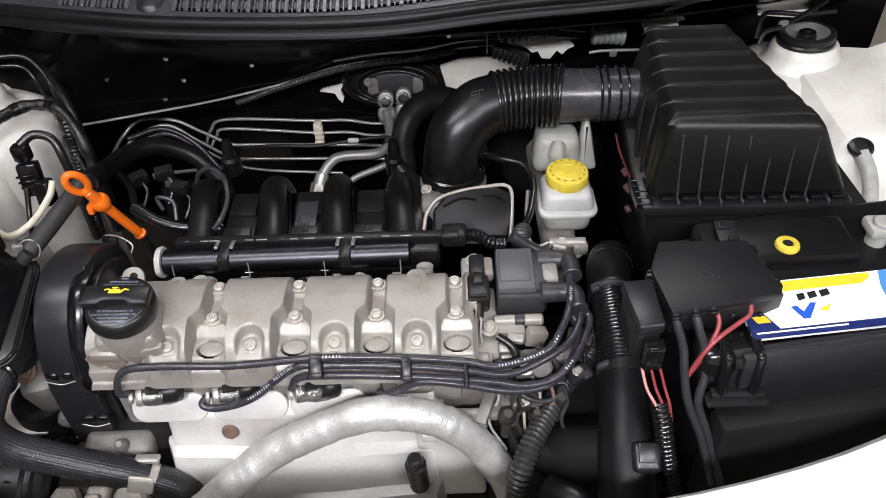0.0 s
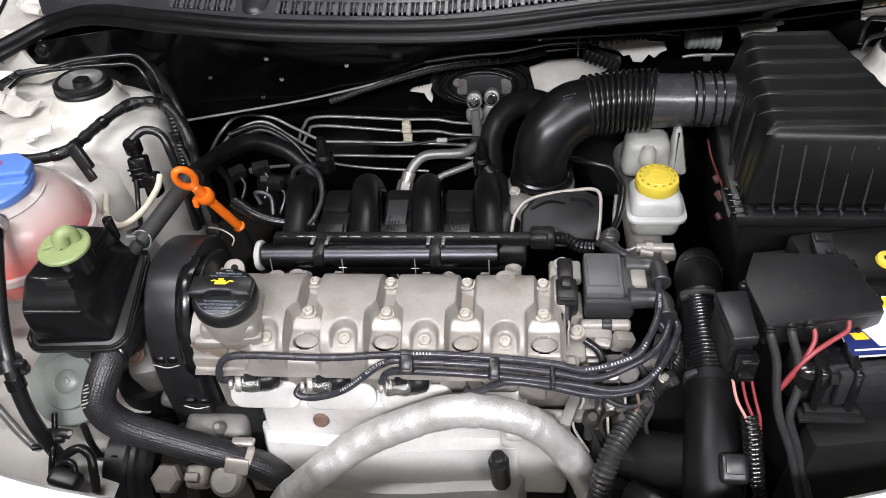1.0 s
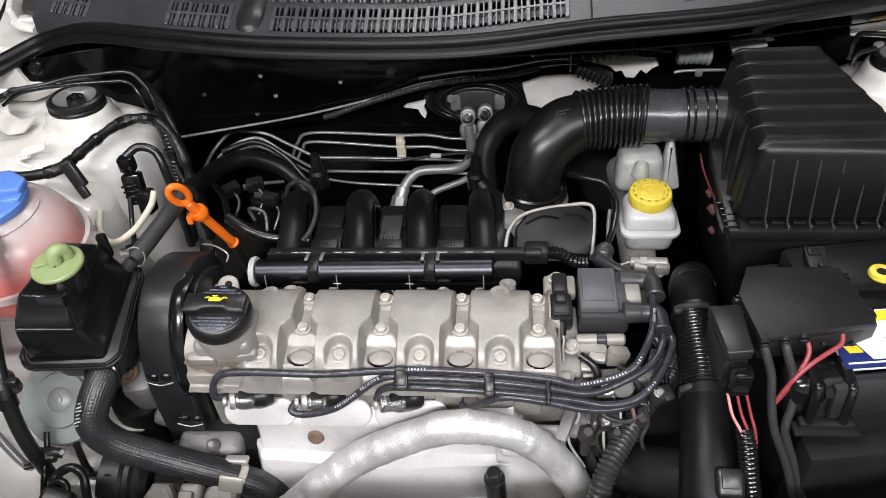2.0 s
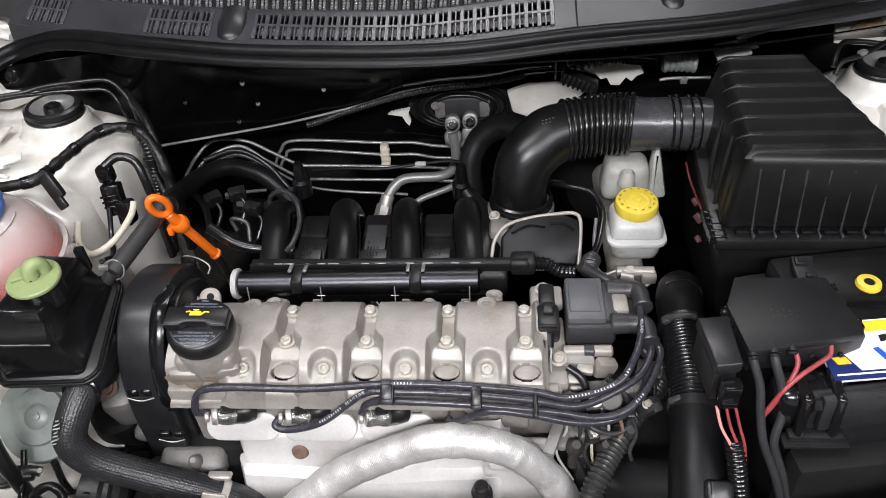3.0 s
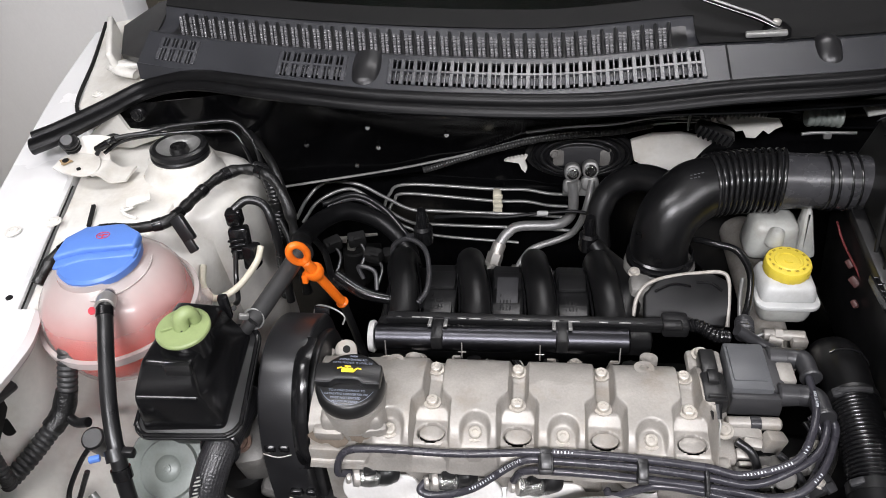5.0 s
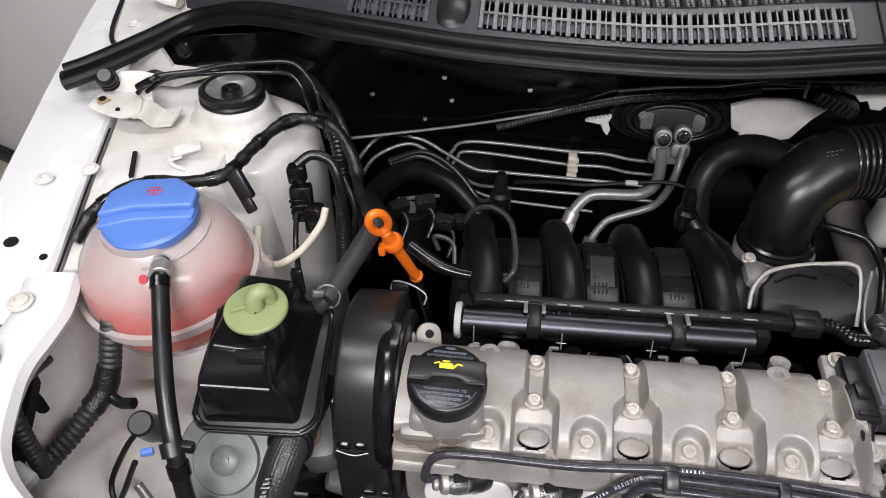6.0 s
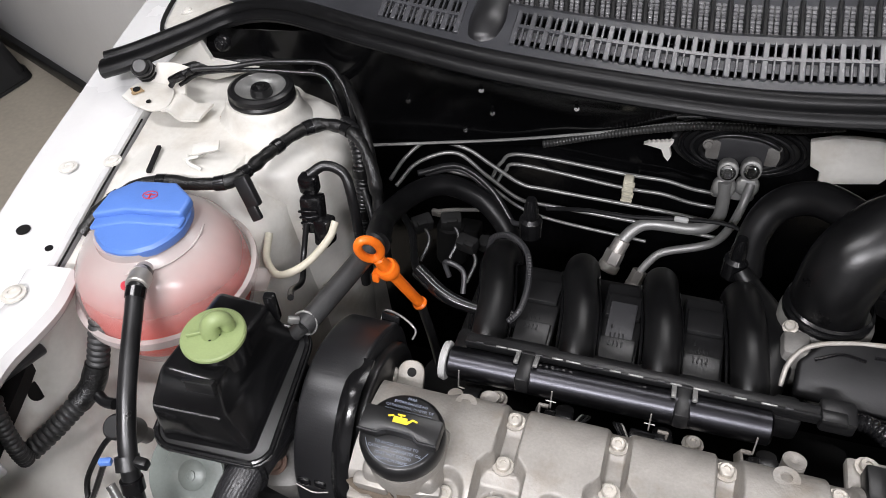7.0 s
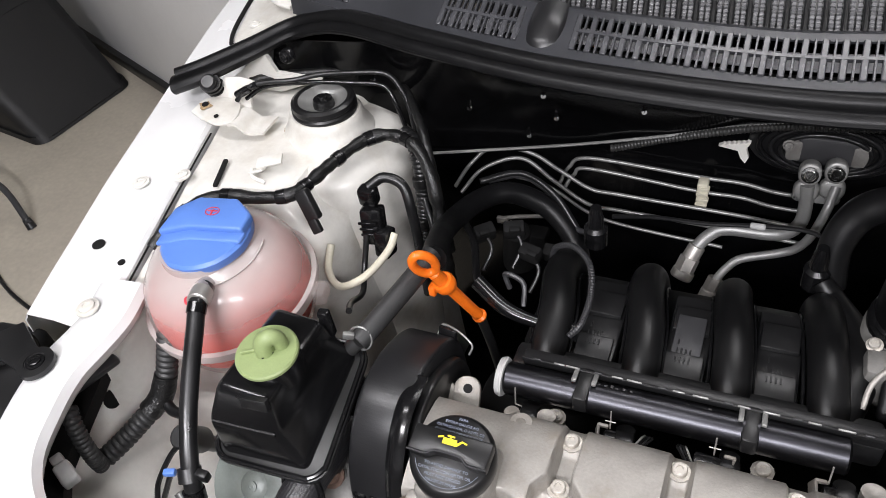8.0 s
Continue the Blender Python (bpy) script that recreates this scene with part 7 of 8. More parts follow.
solo("throttle_loom", tube([(0.078, 0.772, 0.872), (0.088, 0.757, 0.885), (0.108, 0.744, 0.889), (0.132, 0.734, 0.887), (0.143, 0.705, 0.878), (0.135, 0.664, 0.868), (0.120, 0.628, 0.868), (0.115, 0.610, 0.880)], 0.0042, 14, 10), BLACK_SATIN, "shiny black cable beside the throttle body", "wiring loom")
solo("loom_sheath", merge(tube([(0.125, 0.635, 0.865), (0.120, 0.618, 0.876), (0.118, 0.604, 0.874)], 0.0085, 12, rib=(0.004, 0.002)), tube([(0.108, 0.603, 0.886), (0.135, 0.600, 0.868), (0.16, 0.592, 0.86)], 0.0065, 12)), RUBBER_GREY, "taped loom joint near the coil", "wiring loom")
solo("earth_eyelet", merge(tube([(0.190 + 0.011 * math.cos(a), 0.655 + 0.008 * math.sin(a), 0.815 + 0.006 * math.sin(a)) for a in [i * math.pi / 9 for i in range(19)]], 0.0022, 8, 2), rod((0.165, 0.660, 0.818), (0.18, 0.657, 0.816), 0.008, 0.006, 12)), CAST, "dull metal eyelet below the reservoir", "eyelet")

# big intake snorkel hose
sn = thing("cold_air_hose", (0.205, 0.48, 0.70), "thick black air hose with a corrugated middle", "hose")
part("upper_bend", tube([(0.238, 0.655, 0.79), (0.227, 0.618, 0.828), (0.216, 0.580, 0.851), (0.2103, 0.530, 0.859)], [0.026, 0.026, 0.025, 0.0235], 24), SEAL_RUBBER, sn)
# glossy arc added to give the bend its thin glint
part("bend_glint", tube([V((0.2165, 0.583, 0.8500)) + V((0.0262 * math.cos(a), 0.0086 * math.sin(a), 0.0246 * math.sin(a))) for a in [radians(-10 + 8 * k) for k in range(18)]], 0.0013, 8, 3), BLACK_SATIN, sn)
part("bellows", tube([(0.2100, 0.532, 0.859), (0.2090, 0.485, 0.855), (0.2075, 0.440, 0.845)], 0.0212, 28, rib=(0.0042, 0.0020)), BLACK_SATIN, sn, "corrugated section")
part("lower_pipe", tube([(0.2075, 0.441, 0.8455), (0.206, 0.41, 0.836), (0.202, 0.37, 0.818), (0.200, 0.33, 0.79), (0.198, 0.30, 0.74)], [0.0245, 0.026, 0.027, 0.028, 0.028], 24), SEAL_RUBBER, sn)
part("cuff", tube([(0.2103, 0.538, 0.8600), (0.2100, 0.529, 0.8595)], 0.0250, 24), RUBBER, sn)
part("cuff", tube([(0.2078, 0.446, 0.8465), (0.2070, 0.436, 0.844)], 0.0255, 24), RUBBER, sn)
part("cuff_lug", merge(tube([(0.191, 0.532, 0.874), (0.198, 0.530, 0.881), (0.210, 0.529, 0.884), (0.220, 0.529, 0.882)], 0.0032, 8, 5), box((0.192, 0.532, 0.8745), (0.010, 0.010, 0.006), 0.002, rot=(0, -35, 0))), GREY_PLASTIC, sn, "grey cuff lug")
part("cuff_lug", box((0.187, 0.440, 0.860), (0.014, 0.007, 0.005), 0.002, rot=(0, -35, 0)), GREY_PLASTIC, sn, "grey cuff lug")
part("coupling", merge(box((0.214, 0.350, 0.838), (0.026, 0.028, 0.012), 0.005, 3, rot=(30, 4, 0)), box((0.214, 0.350, 0.845), (0.016, 0.018, 0.003), 0.001, rot=(30, 4, 0))), BLACK_PLASTIC, sn)
solo("branch_duct", tube([(0.13, 0.43, 0.74), (0.165, 0.40, 0.765), (0.20, 0.385, 0.785)], [0.026, 0.030, 0.030], 22), RUBBER, "black duct branch joining the air hose", "duct")
solo("bent_duct", tube([(0.135, 0.375, 0.74), (0.160, 0.352, 0.75), (0.175, 0.325, 0.73), (0.178, 0.30, 0.68)], 0.018, 20), RUBBER, "bent black duct behind the front panel", "duct")
solo("engine_loom", tube([(0.200, 0.560, 0.79), (0.196, 0.520, 0.798), (0.178, 0.488, 0.802), (0.155, 0.460, 0.800), (0.132, 0.425, 0.795), (0.112, 0.392, 0.785), (0.102, 0.37, 0.76), (0.10, 0.36, 0.70)], 0.0098, 18, rib=(0.0052, 0.0022)), LOOM_GREY, "dusty grey corrugated engine loom beside the gearbox", "wiring loom")
gearbox = thing("gearbox", (0.14, 0.5, 0.55), "dirty aluminium gearbox with cast ribs and linkage", "gearbox")
part("case", box((0.17, 0.50, 0.66), (0.19, 0.22, 0.12), 0.02), BLACK_MATT, gearbox, "black case")
part("neck", box((0.12, 0.45, 0.735), (0.05, 0.05, 0.05), 0.01), DARK_METAL, gearbox)
part("lever", merge(box((0.085, 0.440, 0.805), (0.012, 0.045, 0.010), 0.004, rot=(0, 0, -20)), box((0.108, 0.445, 0.800), (0.05, 0.012, 0.012), 0.004, rot=(0, 10, 20)), rod((0.10, 0.44, 0.77), (0.10, 0.44, 0.81), 0.009, None, 14, 0.002), rod((0.125, 0.452, 0.78), (0.125, 0.452, 0.815), 0.007, None, 12, 0.002)), ALT_GREY, gearbox)
part("tag", box((0.072, 0.425, 0.820), (0.012, 0.040, 0.005), 0.002, rot=(20, 0, -22)), ALT_GREY, gearbox, "dull metal link")
for k in range(4):
    part("wire", tube([(0.105 + 0.006 * k, 0.44, 0.80), (0.108 + 0.005 * k, 0.425, 0.77), (0.112 + 0.004 * k, 0.41, 0.74)], 0.0016, 6), CREAM if k % 2 else RUBBER, gearbox)

# air filter box
air = thing("air_filter_box", (0.37, 0.70, 0.75), "large ribbed black plastic air filter box", "air filter box")
TOPQ = [(0.262, 0.604), (0.412, 0.594), (0.372, 0.812), (0.280, 0.812)]


def frustum(bot, top, z0, z1, bev):
    bm = bmesh.new()
    b = [bm.verts.new((x, y, z0)) for x, y in bot]
    t = [bm.verts.new((x, y, z1)) for x, y in top]
    n = len(b)
    bm.faces.new(b[::-1])
    bm.faces.new(t)
    for i in range(n):
        bm.faces.new((b[i], b[(i + 1) % n], t[(i + 1) % n], t[i]))
    bmesh.ops.recalc_face_normals(bm, faces=bm.faces)
    bmesh.ops.bevel(bm, geom=list(bm.edges), offset=bev, segments=3, profile=0.5, affect="EDGES")
    return bm


LIDB = [(0.250, 0.598), (0.462, 0.594), (0.428, 0.836), (0.268, 0.836)]
part("lid", frustum(LIDB, TOPQ, 0.938, 1.030, 0.010), AIRBOX, air)


def lid_top(u, v):
    y = 0.607 + 0.203 * v
    a = (y - 0.6) / 0.21
    xl, xr = 0.259 + 0.018 * a, 0.414 - 0.039 * a
    k = ((y - 0.638) / 0.0316) % 1.0
    step = 0.0030 * (k * 0.9 if k > 0.12 else (0.108 + (0.12 - k) * 7.4)) if y > 0.622 else 0.0
    e = min(u * (xr - xl), (1 - u) * (xr - xl), v * 0.203, (1 - v) * 0.203)
    return V((xl + (xr - xl) * u, y, 1.0330 - step - 0.0085 * (1 - min(1, e / 0.011)) ** 2))


part("lid_top", sheet(lid_top, 50, 150, 0.002), AIRBOX, air, "stepped top", angle=60)
for i in range(6):
    y = 0.638 + 0.0316 * i
    xl = 0.259 + 0.018 * (y - 0.6) / 0.21
    part("step_edge", tube([(xl + 0.020, y, 1.0322), (xl + 0.011, y + 0.0005, 1.0318), (xl + 0.004, y + 0.0025, 1.0292), (xl, y + 0.0055, 1.0252), (xl - 0.002, y + 0.009, 1.0200)], [0.0004, 0.0008, 0.0010, 0.0010, 0.0005], 10, 5), SHEEN_PLASTIC, air)
for i in range(9):
    x = 0.281 + 0.0222 * i
    k = (x - 0.25) / 0.212
    yb, yt = 0.598 - 0.004 * k, 0.604 - 0.010 * k
    if i < 7:
        part("rib", tube([(x, yb - 0.0008, 0.938), (x - 0.003, (yb + yt) / 2 - 0.0006, 0.978), (x - 0.0055, yt - 0.0004, 1.016)], 0.0012, 8, 4), SHEEN_PLASTIC, air)
    part("rib_foot", box((x, yb - 0.005, 0.9380), (0.0026, 0.010, 0.006), 0.0008, 1), SHEEN_PLASTIC, air)
    part("ledge", box((x - 0.0105, yb - 0.002, 0.9405), (0.0150, 0.008, 0.0045), 0.0020, 2, rot=(-12, 0, 0)), BLACK_SATIN, air)
for k in range(3):
    part("side_fold", tube([(0.266 - 0.004 * k, 0.632 + 0.030 * k, 1.016), (0.259 - 0.003 * k, 0.622 + 0.030 * k, 0.980), (0.251, 0.612 + 0.028 * k, 0.942)], [0.002, 0.0034, 0.002], 12, 5, flat=0.6), AIRBOX, air)
part("flange", prism([(x, y) for x, y in [(0.243, 0.586), (0.478, 0.584), (0.472, 0.70), (0.436, 0.850), (0.258, 0.850)]], 0.014, Matrix.Translation((0, 0, 0.922)), 0.003), BLACK_PLASTIC, air)
part("lower_box", frustum([(0.28, 0.62), (0.44, 0.62), (0.44, 0.70), (0.41, 0.83), (0.28, 0.83)], [(0.250, 0.596), (0.466, 0.594), (0.462, 0.70), (0.428, 0.842), (0.262, 0.842)], 0.74, 0.922, 0.008), BLACK_PLASTIC, air)
part("latch", merge(box((0.2465, 0.614, 0.929), (0.017, 0.050, 0.004), 0.001, rot=(-4, 0, 0)), *[box((x, 0.614, 0.934), (0.0026, 0.050, 0.008), 0.0008, 1, rot=(-4, 0, 0)) for x in (0.239, 0.254)], *[box((0.2465, 0.592 + 0.011 * k, 0.9345 - 0.0007 * k), (0.014, 0.0022, 0.007), 0.0006, 1) for k in range(5)]), BLACK_SATIN, air, "ladder-shaped latch")
# battery, its cover and the fuse box on it
bat = thing("battery", (0.38, 0.47, 0.74), "black car battery with a blue, yellow and white label", "battery")
part("case", box((0.388, 0.486, 0.832), (0.235, 0.165, 0.18), 0.006, rot=(0, 0, 8)), BLACK_PLASTIC, bat)
part("top", box((0.400, 0.520, 0.930), (0.220, 0.095, 0.030), 0.006, rot=(0, 0, 8)), SEAL_RUBBER, bat)
lm = pose(0.386, 0.4405, 0.938, 5, 0, 6) @ Matrix.Diagonal((1, 0.92, 1, 1))
part("label", prism(rounded(0.196, 0.066, 0.004), 0.004, lm @ pose(0.012, 0, 0)), LABEL_WHITE, bat, "white label with coloured fields")
part("label_band", prism([(-0.064, 0.019), (0.034, 0.019), (0.044, 0.025), (0.046, 0.031), (-0.062, 0.031)], 0.0008, lm @ pose(0, 0, 0.004)), LABEL_YELLOW, bat)
part("label_band", prism([(-0.0866, -0.0336), (0.1106, -0.0336), (0.1106, -0.025), (-0.0866, -0.025)], 0.0008, lm @ pose(0, 0, 0.004)), LABEL_NAVY, bat, "dark blue edge band")
part("label_field", prism([(-0.0866, -0.025), (-0.060, -0.025), (-0.072, 0.002), (-0.0866, 0.002)], 0.0008, lm @ pose(0, 0, 0.004)), LABEL_NAVY, bat, "dark blue corner")
part("label_mark", prism([(-0.078, -0.017), (-0.066, -0.017), (-0.069, -0.009), (-0.081, -0.009)], 0.0006, lm @ pose(0, 0, 0.005)), LABEL_YELLOW, bat)
part("label_mark", prism([(-0.083, -0.0293), (0.000, -0.0293), (0.000, -0.0277), (-0.083, -0.0277)], 0.0006, lm @ pose(0, 0, 0.005)), LABEL_WHITE, bat)
part("label_mark", prism([(-0.011, 0.005), (-0.006, 0.006), (-0.002, -0.002), (0.008, 0.008), (0.013, 0.007), (0.001, -0.010), (-0.005, -0.010)], 0.0006, lm @ pose(-0.030, -0.006, 0.004)), LABEL_BLUE, bat, "blue tick mark")
for k, (lx, w, a) in enumerate(((-0.038, 0.007, 4), (-0.027, 0.008, 6), (-0.015, 0.009, 8))):
    part("label_mark", prism([(-w / 2, -0.004), (w / 2, -0.003), (w / 2 + 0.0012, 0.0042), (-w / 2 + 0.0012, 0.0036)], 0.0006, lm @ pose(0.010 + lx, 0.010 + 0.0010 * k, 0.004, 0, 0, a)), BLACK_PLASTIC, bat, "dark slanted bar")
part("label_mark", prism([(-0.006, -0.001), (0.001, 0.001), (0.008, 0.005), (0.002, -0.004)], 0.0006, lm @ pose(-0.012, -0.006, 0.004)), LABEL_YELLOW, bat)
part("label_field", prism([(0.046, -0.0245), (0.1095, -0.0245), (0.1095, 0.0325), (0.056, 0.0325), (0.050, 0.014)], 0.0004, lm @ pose(0, 0, 0.004)), LABEL_SKY, bat, "light blue field")
part("label_mark", prism(rounded(0.034, 0.024, 0.004), 0.0006, lm @ pose(0.076, 0.006, 0.0042)), LABEL_WHITE, bat)
part("label_mark", prism(rounded(0.024, 0.004, 0.001), 0.0006, lm @ pose(0.076, 0.008, 0.0046)), LABEL_BLUE, bat)
part("label_mark", prism(rounded(0.034, 0.004, 0.001), 0.0006, lm @ pose(0.076, -0.018, 0.0042)), LABEL_WHITE, bat)
part("label_mark", prism(rounded(0.024, 0.004, 0.001), 0.0006, lm @ pose(0.080, 0.026, 0.0042)), LABEL_WHITE, bat)
part("top_cover", box((0.372, 0.514, 0.9475), (0.110, 0.058, 0.018), 0.005, rot=(0, 0, 2)), SEAL_RUBBER, bat)
part("plug", turned([(0, 0), (0.0108, 0), (0.0116, 0.002), (0.0106, 0.005), (0.0056, 0.006), (0.0046, 0.004), (0, 0.004)], (0.359, 0.499, 0.956), (0, 0, 1), 28), YELLOW, bat, "yellow vent plug")
part("plug_mark", turned([(0, 0), (0.0045, 0), (0.0045, 0.001), (0, 0.001)], (0.359, 0.499, 0.9605), (0, 0, 1), 16), BLACK_PLASTIC, bat)
part("terminal", merge(rod((0.452, 0.515, 0.935), (0.452, 0.515, 0.972), 0.010, 0.009, 16, 0.001), box((0.456, 0.517, 0.962), (0.034, 0.026, 0.012), 0.004)), MILKY_DIM, bat, "dull battery terminal")
sleeve = thing("battery_sleeve", (0.39, 0.39, 0.74), "black textured fabric sleeve in front of the battery", "battery cover")
part("front", box((0.395, 0.402, 0.872), (0.225, 0.012, 0.125), 0.005, rot=(-6, 0, 8)), BLACK_GRAINED, sleeve)
part("band", box((0.398, 0.3990, 0.917), (0.218, 0.010, 0.038), 0.003, rot=(-6, 0, 8)), WEAVE, sleeve)
part("lower", box((0.395, 0.385, 0.800), (0.24, 0.03, 0.14), 0.008, rot=(0, 0, 8)), BLACK_MATT, sleeve)
clampb = thing("battery_tray_handle", (0.27, 0.36, 0.80), "glossy black plastic handle at the battery tray", "battery tray")
part("block", box((0.290, 0.406, 0.907), (0.066, 0.040, 0.052), 0.012, 3), BLACK_SATIN, clampb)
for x in (0.277, 0.305):
    part("strap", box((x, 0.3825, 0.913), (0.009, 0.012, 0.052), 0.004, 3, rot=(-8, 0, 0)), BLACK_SATIN, clampb)
    part("strap_top", box((x, 0.400, 0.935), (0.010, 0.034, 0.008), 0.003, 3, rot=(8, 0, 0)), BLACK_SATIN, clampb)
part("foot", merge(box((0.292, 0.379, 0.892), (0.048, 0.012, 0.008), 0.003), box((0.292, 0.376, 0.887), (0.056, 0.016, 0.004), 0.0015)), BLACK_PLASTIC, clampb)
part("slot", box((0.291, 0.388, 0.925), (0.014, 0.012, 0.010), 0.002, rot=(-30, 0, 0)), BLACK_MATT, clampb)
fuse = thing("fuse_box", (0.275, 0.455, 0.935), "flat black plastic fuse box on the battery", "fuse box")
part("lid", prism([(0.238, 0.503), (0.320, 0.501), (0.326, 0.470), (0.333, 0.445), (0.331, 0.4310), (0.276, 0.4205), (0.230, 0.4110), (0.2255, 0.444), (0.2225, 0.466)], 0.008, Matrix.Translation((0, 0, 0.957)), 0.0016, 2), BLACK_GRAINED, fuse)
part("body", prism([(0.240, 0.500), (0.318, 0.498), (0.324, 0.470), (0.336, 0.436), (0.320, 0.4285), (0.278, 0.4215), (0.233, 0.4150), (0.226, 0.438), (0.227, 0.468)], 0.024, Matrix.Translation((0, 0, 0.934)), 0.002, 2), BLACK_PLASTIC, fuse)
part("tab", merge(box((0.3115, 0.524, 0.951), (0.023, 0.036, 0.008), 0.003, rot=(4, 0, -2)), box((0.3085, 0.5325, 0.9560), (0.012, 0.010, 0.004), 0.001, rot=(4, 0, -2)), box((0.3100, 0.511, 0.9580), (0.007, 0.006, 0.005), 0.002)), BLACK_GRAINED, fuse, "slotted tab")
part("tab_slot", box((0.3085, 0.5325, 0.9578), (0.007, 0.0045, 0.002), 0.0004, 1), BLACK_MATT, fuse)
part("side_rail", box((0.325, 0.502, 0.950), (0.008, 0.050, 0.010), 0.002, rot=(0, 0, 14)), BLACK_PLASTIC, fuse)
for x, y, a in ((0.222, 0.462, 4), (0.221, 0.448, 12), (0.324, 0.490, 10), (0.332, 0.446, 8)):
    part("latch", merge(box((x, y, 0.958), (0.007, 0.010, 0.009), 0.002, rot=(0, 0, a)), box((x, y + 0.002, 0.963), (0.004, 0.004, 0.004), 0.001, rot=(0, 0, a))), BLACK_SATIN, fuse)
for x, y in ((0.234, 0.4125), (0.252, 0.4155), (0.268, 0.4180)):
    part("cable_gland", merge(tube([(x + 0.001, y + 0.008, 0.9620), (x + 0.0005, y + 0.004, 0.9615), (x, y - 0.001, 0.9590)], [0.0022, 0.0040, 0.0046], 14, 4), rod((x, y - 0.0005, 0.9580), (x, y - 0.003, 0.9565), 0.0048, 0.0045, 14, 0.001)), BLACK_GRAINED, fuse)
for x in (0.288, 0.312):
    part("screw", rod((x, 0.424, 0.948), (x, 0.4205, 0.948), 0.0022, None, 10, 0.0004), BLACK_SATIN, fuse)
for k in range(9):
    part("print_dot", box((0.260 + 0.0052 * (k % 5), 0.452 + 0.0062 * (k // 5) + 0.002 * (k % 2), 0.9651), (0.0013, 0.0013, 0.0005), 0), GREY_PLASTIC, fuse)
for x in (0.234, 0.252):
    solo("battery_cable", tube([(x, 0.415, 0.9575), (x + 0.003, 0.408, 0.948), (x + 0.009, 0.400, 0.930), (x + 0.012, 0.390, 0.905), (0.5 * x + 0.134, 0.378, 0.880), (0.4 * x + 0.172, 0.366, 0.845), (0.4 * x + 0.190, 0.350, 0.79)], 0.0040, 14), RUBBER_GREY, "grey-black battery cable below the fuse box", "cable", "fuse box cables")
solo("red_cable", tube([(0.271, 0.420, 0.958), (0.273, 0.411, 0.949), (0.267, 0.402, 0.937), (0.259, 0.395, 0.923), (0.251, 0.391, 0.908)], 0.0022, 12), RED_WIRE, "faded red cable below the fuse box", "cable", "red cables")
solo("red_cable", tube([(0.304, 0.427, 0.955), (0.302, 0.420, 0.950), (0.290, 0.413, 0.946), (0.275, 0.404, 0.942), (0.262, 0.397, 0.931), (0.253, 0.392, 0.915), (0.249, 0.390, 0.904)], 0.0022, 12), RED_WIRE, "faded red cable below the fuse box", "cable", "red cables")
relay = thing("relay_box", (0.205, 0.42, 0.90), "small black relay box with a lift-off lid", "relay box")
part("lid", prism([(0.192, 0.447), (0.220, 0.450), (0.2205, 0.395), (0.198, 0.392)], 0.012, Matrix.Translation((0, 0, 0.957)), 0.002, 3), BELT_PLASTIC, relay)
part("base", prism([(0.1935, 0.445), (0.219, 0.448), (0.2190, 0.397), (0.199, 0.394)], 0.038, Matrix.Translation((0, 0, 0.919)), 0.003, 2), BLACK_PLASTIC, relay)
part("clip", merge(box((0.2125, 0.388, 0.938), (0.017, 0.012, 0.030), 0.002, rot=(0, 0, 4)), box((0.2125, 0.381, 0.950), (0.013, 0.004, 0.008), 0.001), box((0.2125, 0.381, 0.932), (0.013, 0.004, 0.005), 0.001)), BLACK_SATIN, relay)
for k in range(3):
    solo("pink_wire", tube([(0.208 + 0.008 * k, 0.394, 0.912), (0.213 + 0.008 * k, 0.384, 0.895), (0.222 + 0.006 * k, 0.375, 0.880), (0.232 + 0.003 * k, 0.368, 0.855)], 0.0014, 8), PINK_WIRE if k == 0 else RED_WIRE, "thin pink wire below the relay box", "wire", "relay wires")
solo("relay_loom", tube([(0.226, 0.382, 0.880), (0.230, 0.370, 0.86), (0.234, 0.358, 0.835), (0.242, 0.345, 0.80), (0.255, 0.33, 0.77)], 0.0078, 14, rib=(0.005, 0.0016)), BLACK_SATIN, "black corrugated loom below the relay box", "wiring loom")
# filler neck and clutter by the right wing
solo("washer_filler", merge(tube([(0.512, 0.680, 0.930), (0.514, 0.655, 0.918), (0.508, 0.628, 0.905), (0.496, 0.605, 0.90)], 0.0085, 16), box((0.480, 0.578, 0.915), (0.030, 0.024, 0.026), 0.008, rot=(0, 0, 20)), tube([(0.482, 0.548, 0.945), (0.486, 0.535, 0.930), (0.484, 0.528, 0.90)], 0.013, 16)), MILKY_DIM, "yellowed washer filler neck by the wing", "filler neck")
solo("filler_cap", turned([(0, 0), (0.013, 0), (0.0145, 0.003), (0.013, 0.007), (0.008, 0.008), (0.007, 0.006), (0, 0.006)], (0.512, 0.686, 0.930), (-0.1, -0.2, 1), 24), BLACK_PLASTIC, "black filler grommet by the wing", "cap")
solo("wing_cable", tube([(0.432, 0.855, 0.985), (0.438, 0.870, 1.000), (0.449, 0.884, 1.003), (0.463, 0.891, 1.000), (0.482, 0.890, 0.999), (0.498, 0.886, 0.999), (0.54, 0.89, 1.0)], 0.0032, 12), SEAL_RUBBER, "thin black cable looped above the suspension tower", "cable", "wing cables")
solo("wing_cable", tube([(0.428, 0.836, 0.985), (0.436, 0.844, 0.998), (0.456, 0.852, 1.000), (0.482, 0.868, 1.002), (0.504, 0.885, 1.004), (0.54, 0.92, 1.0)], 0.0030, 12), SEAL_RUBBER, "thin black cable crossing above the suspension tower", "cable", "wing cables")
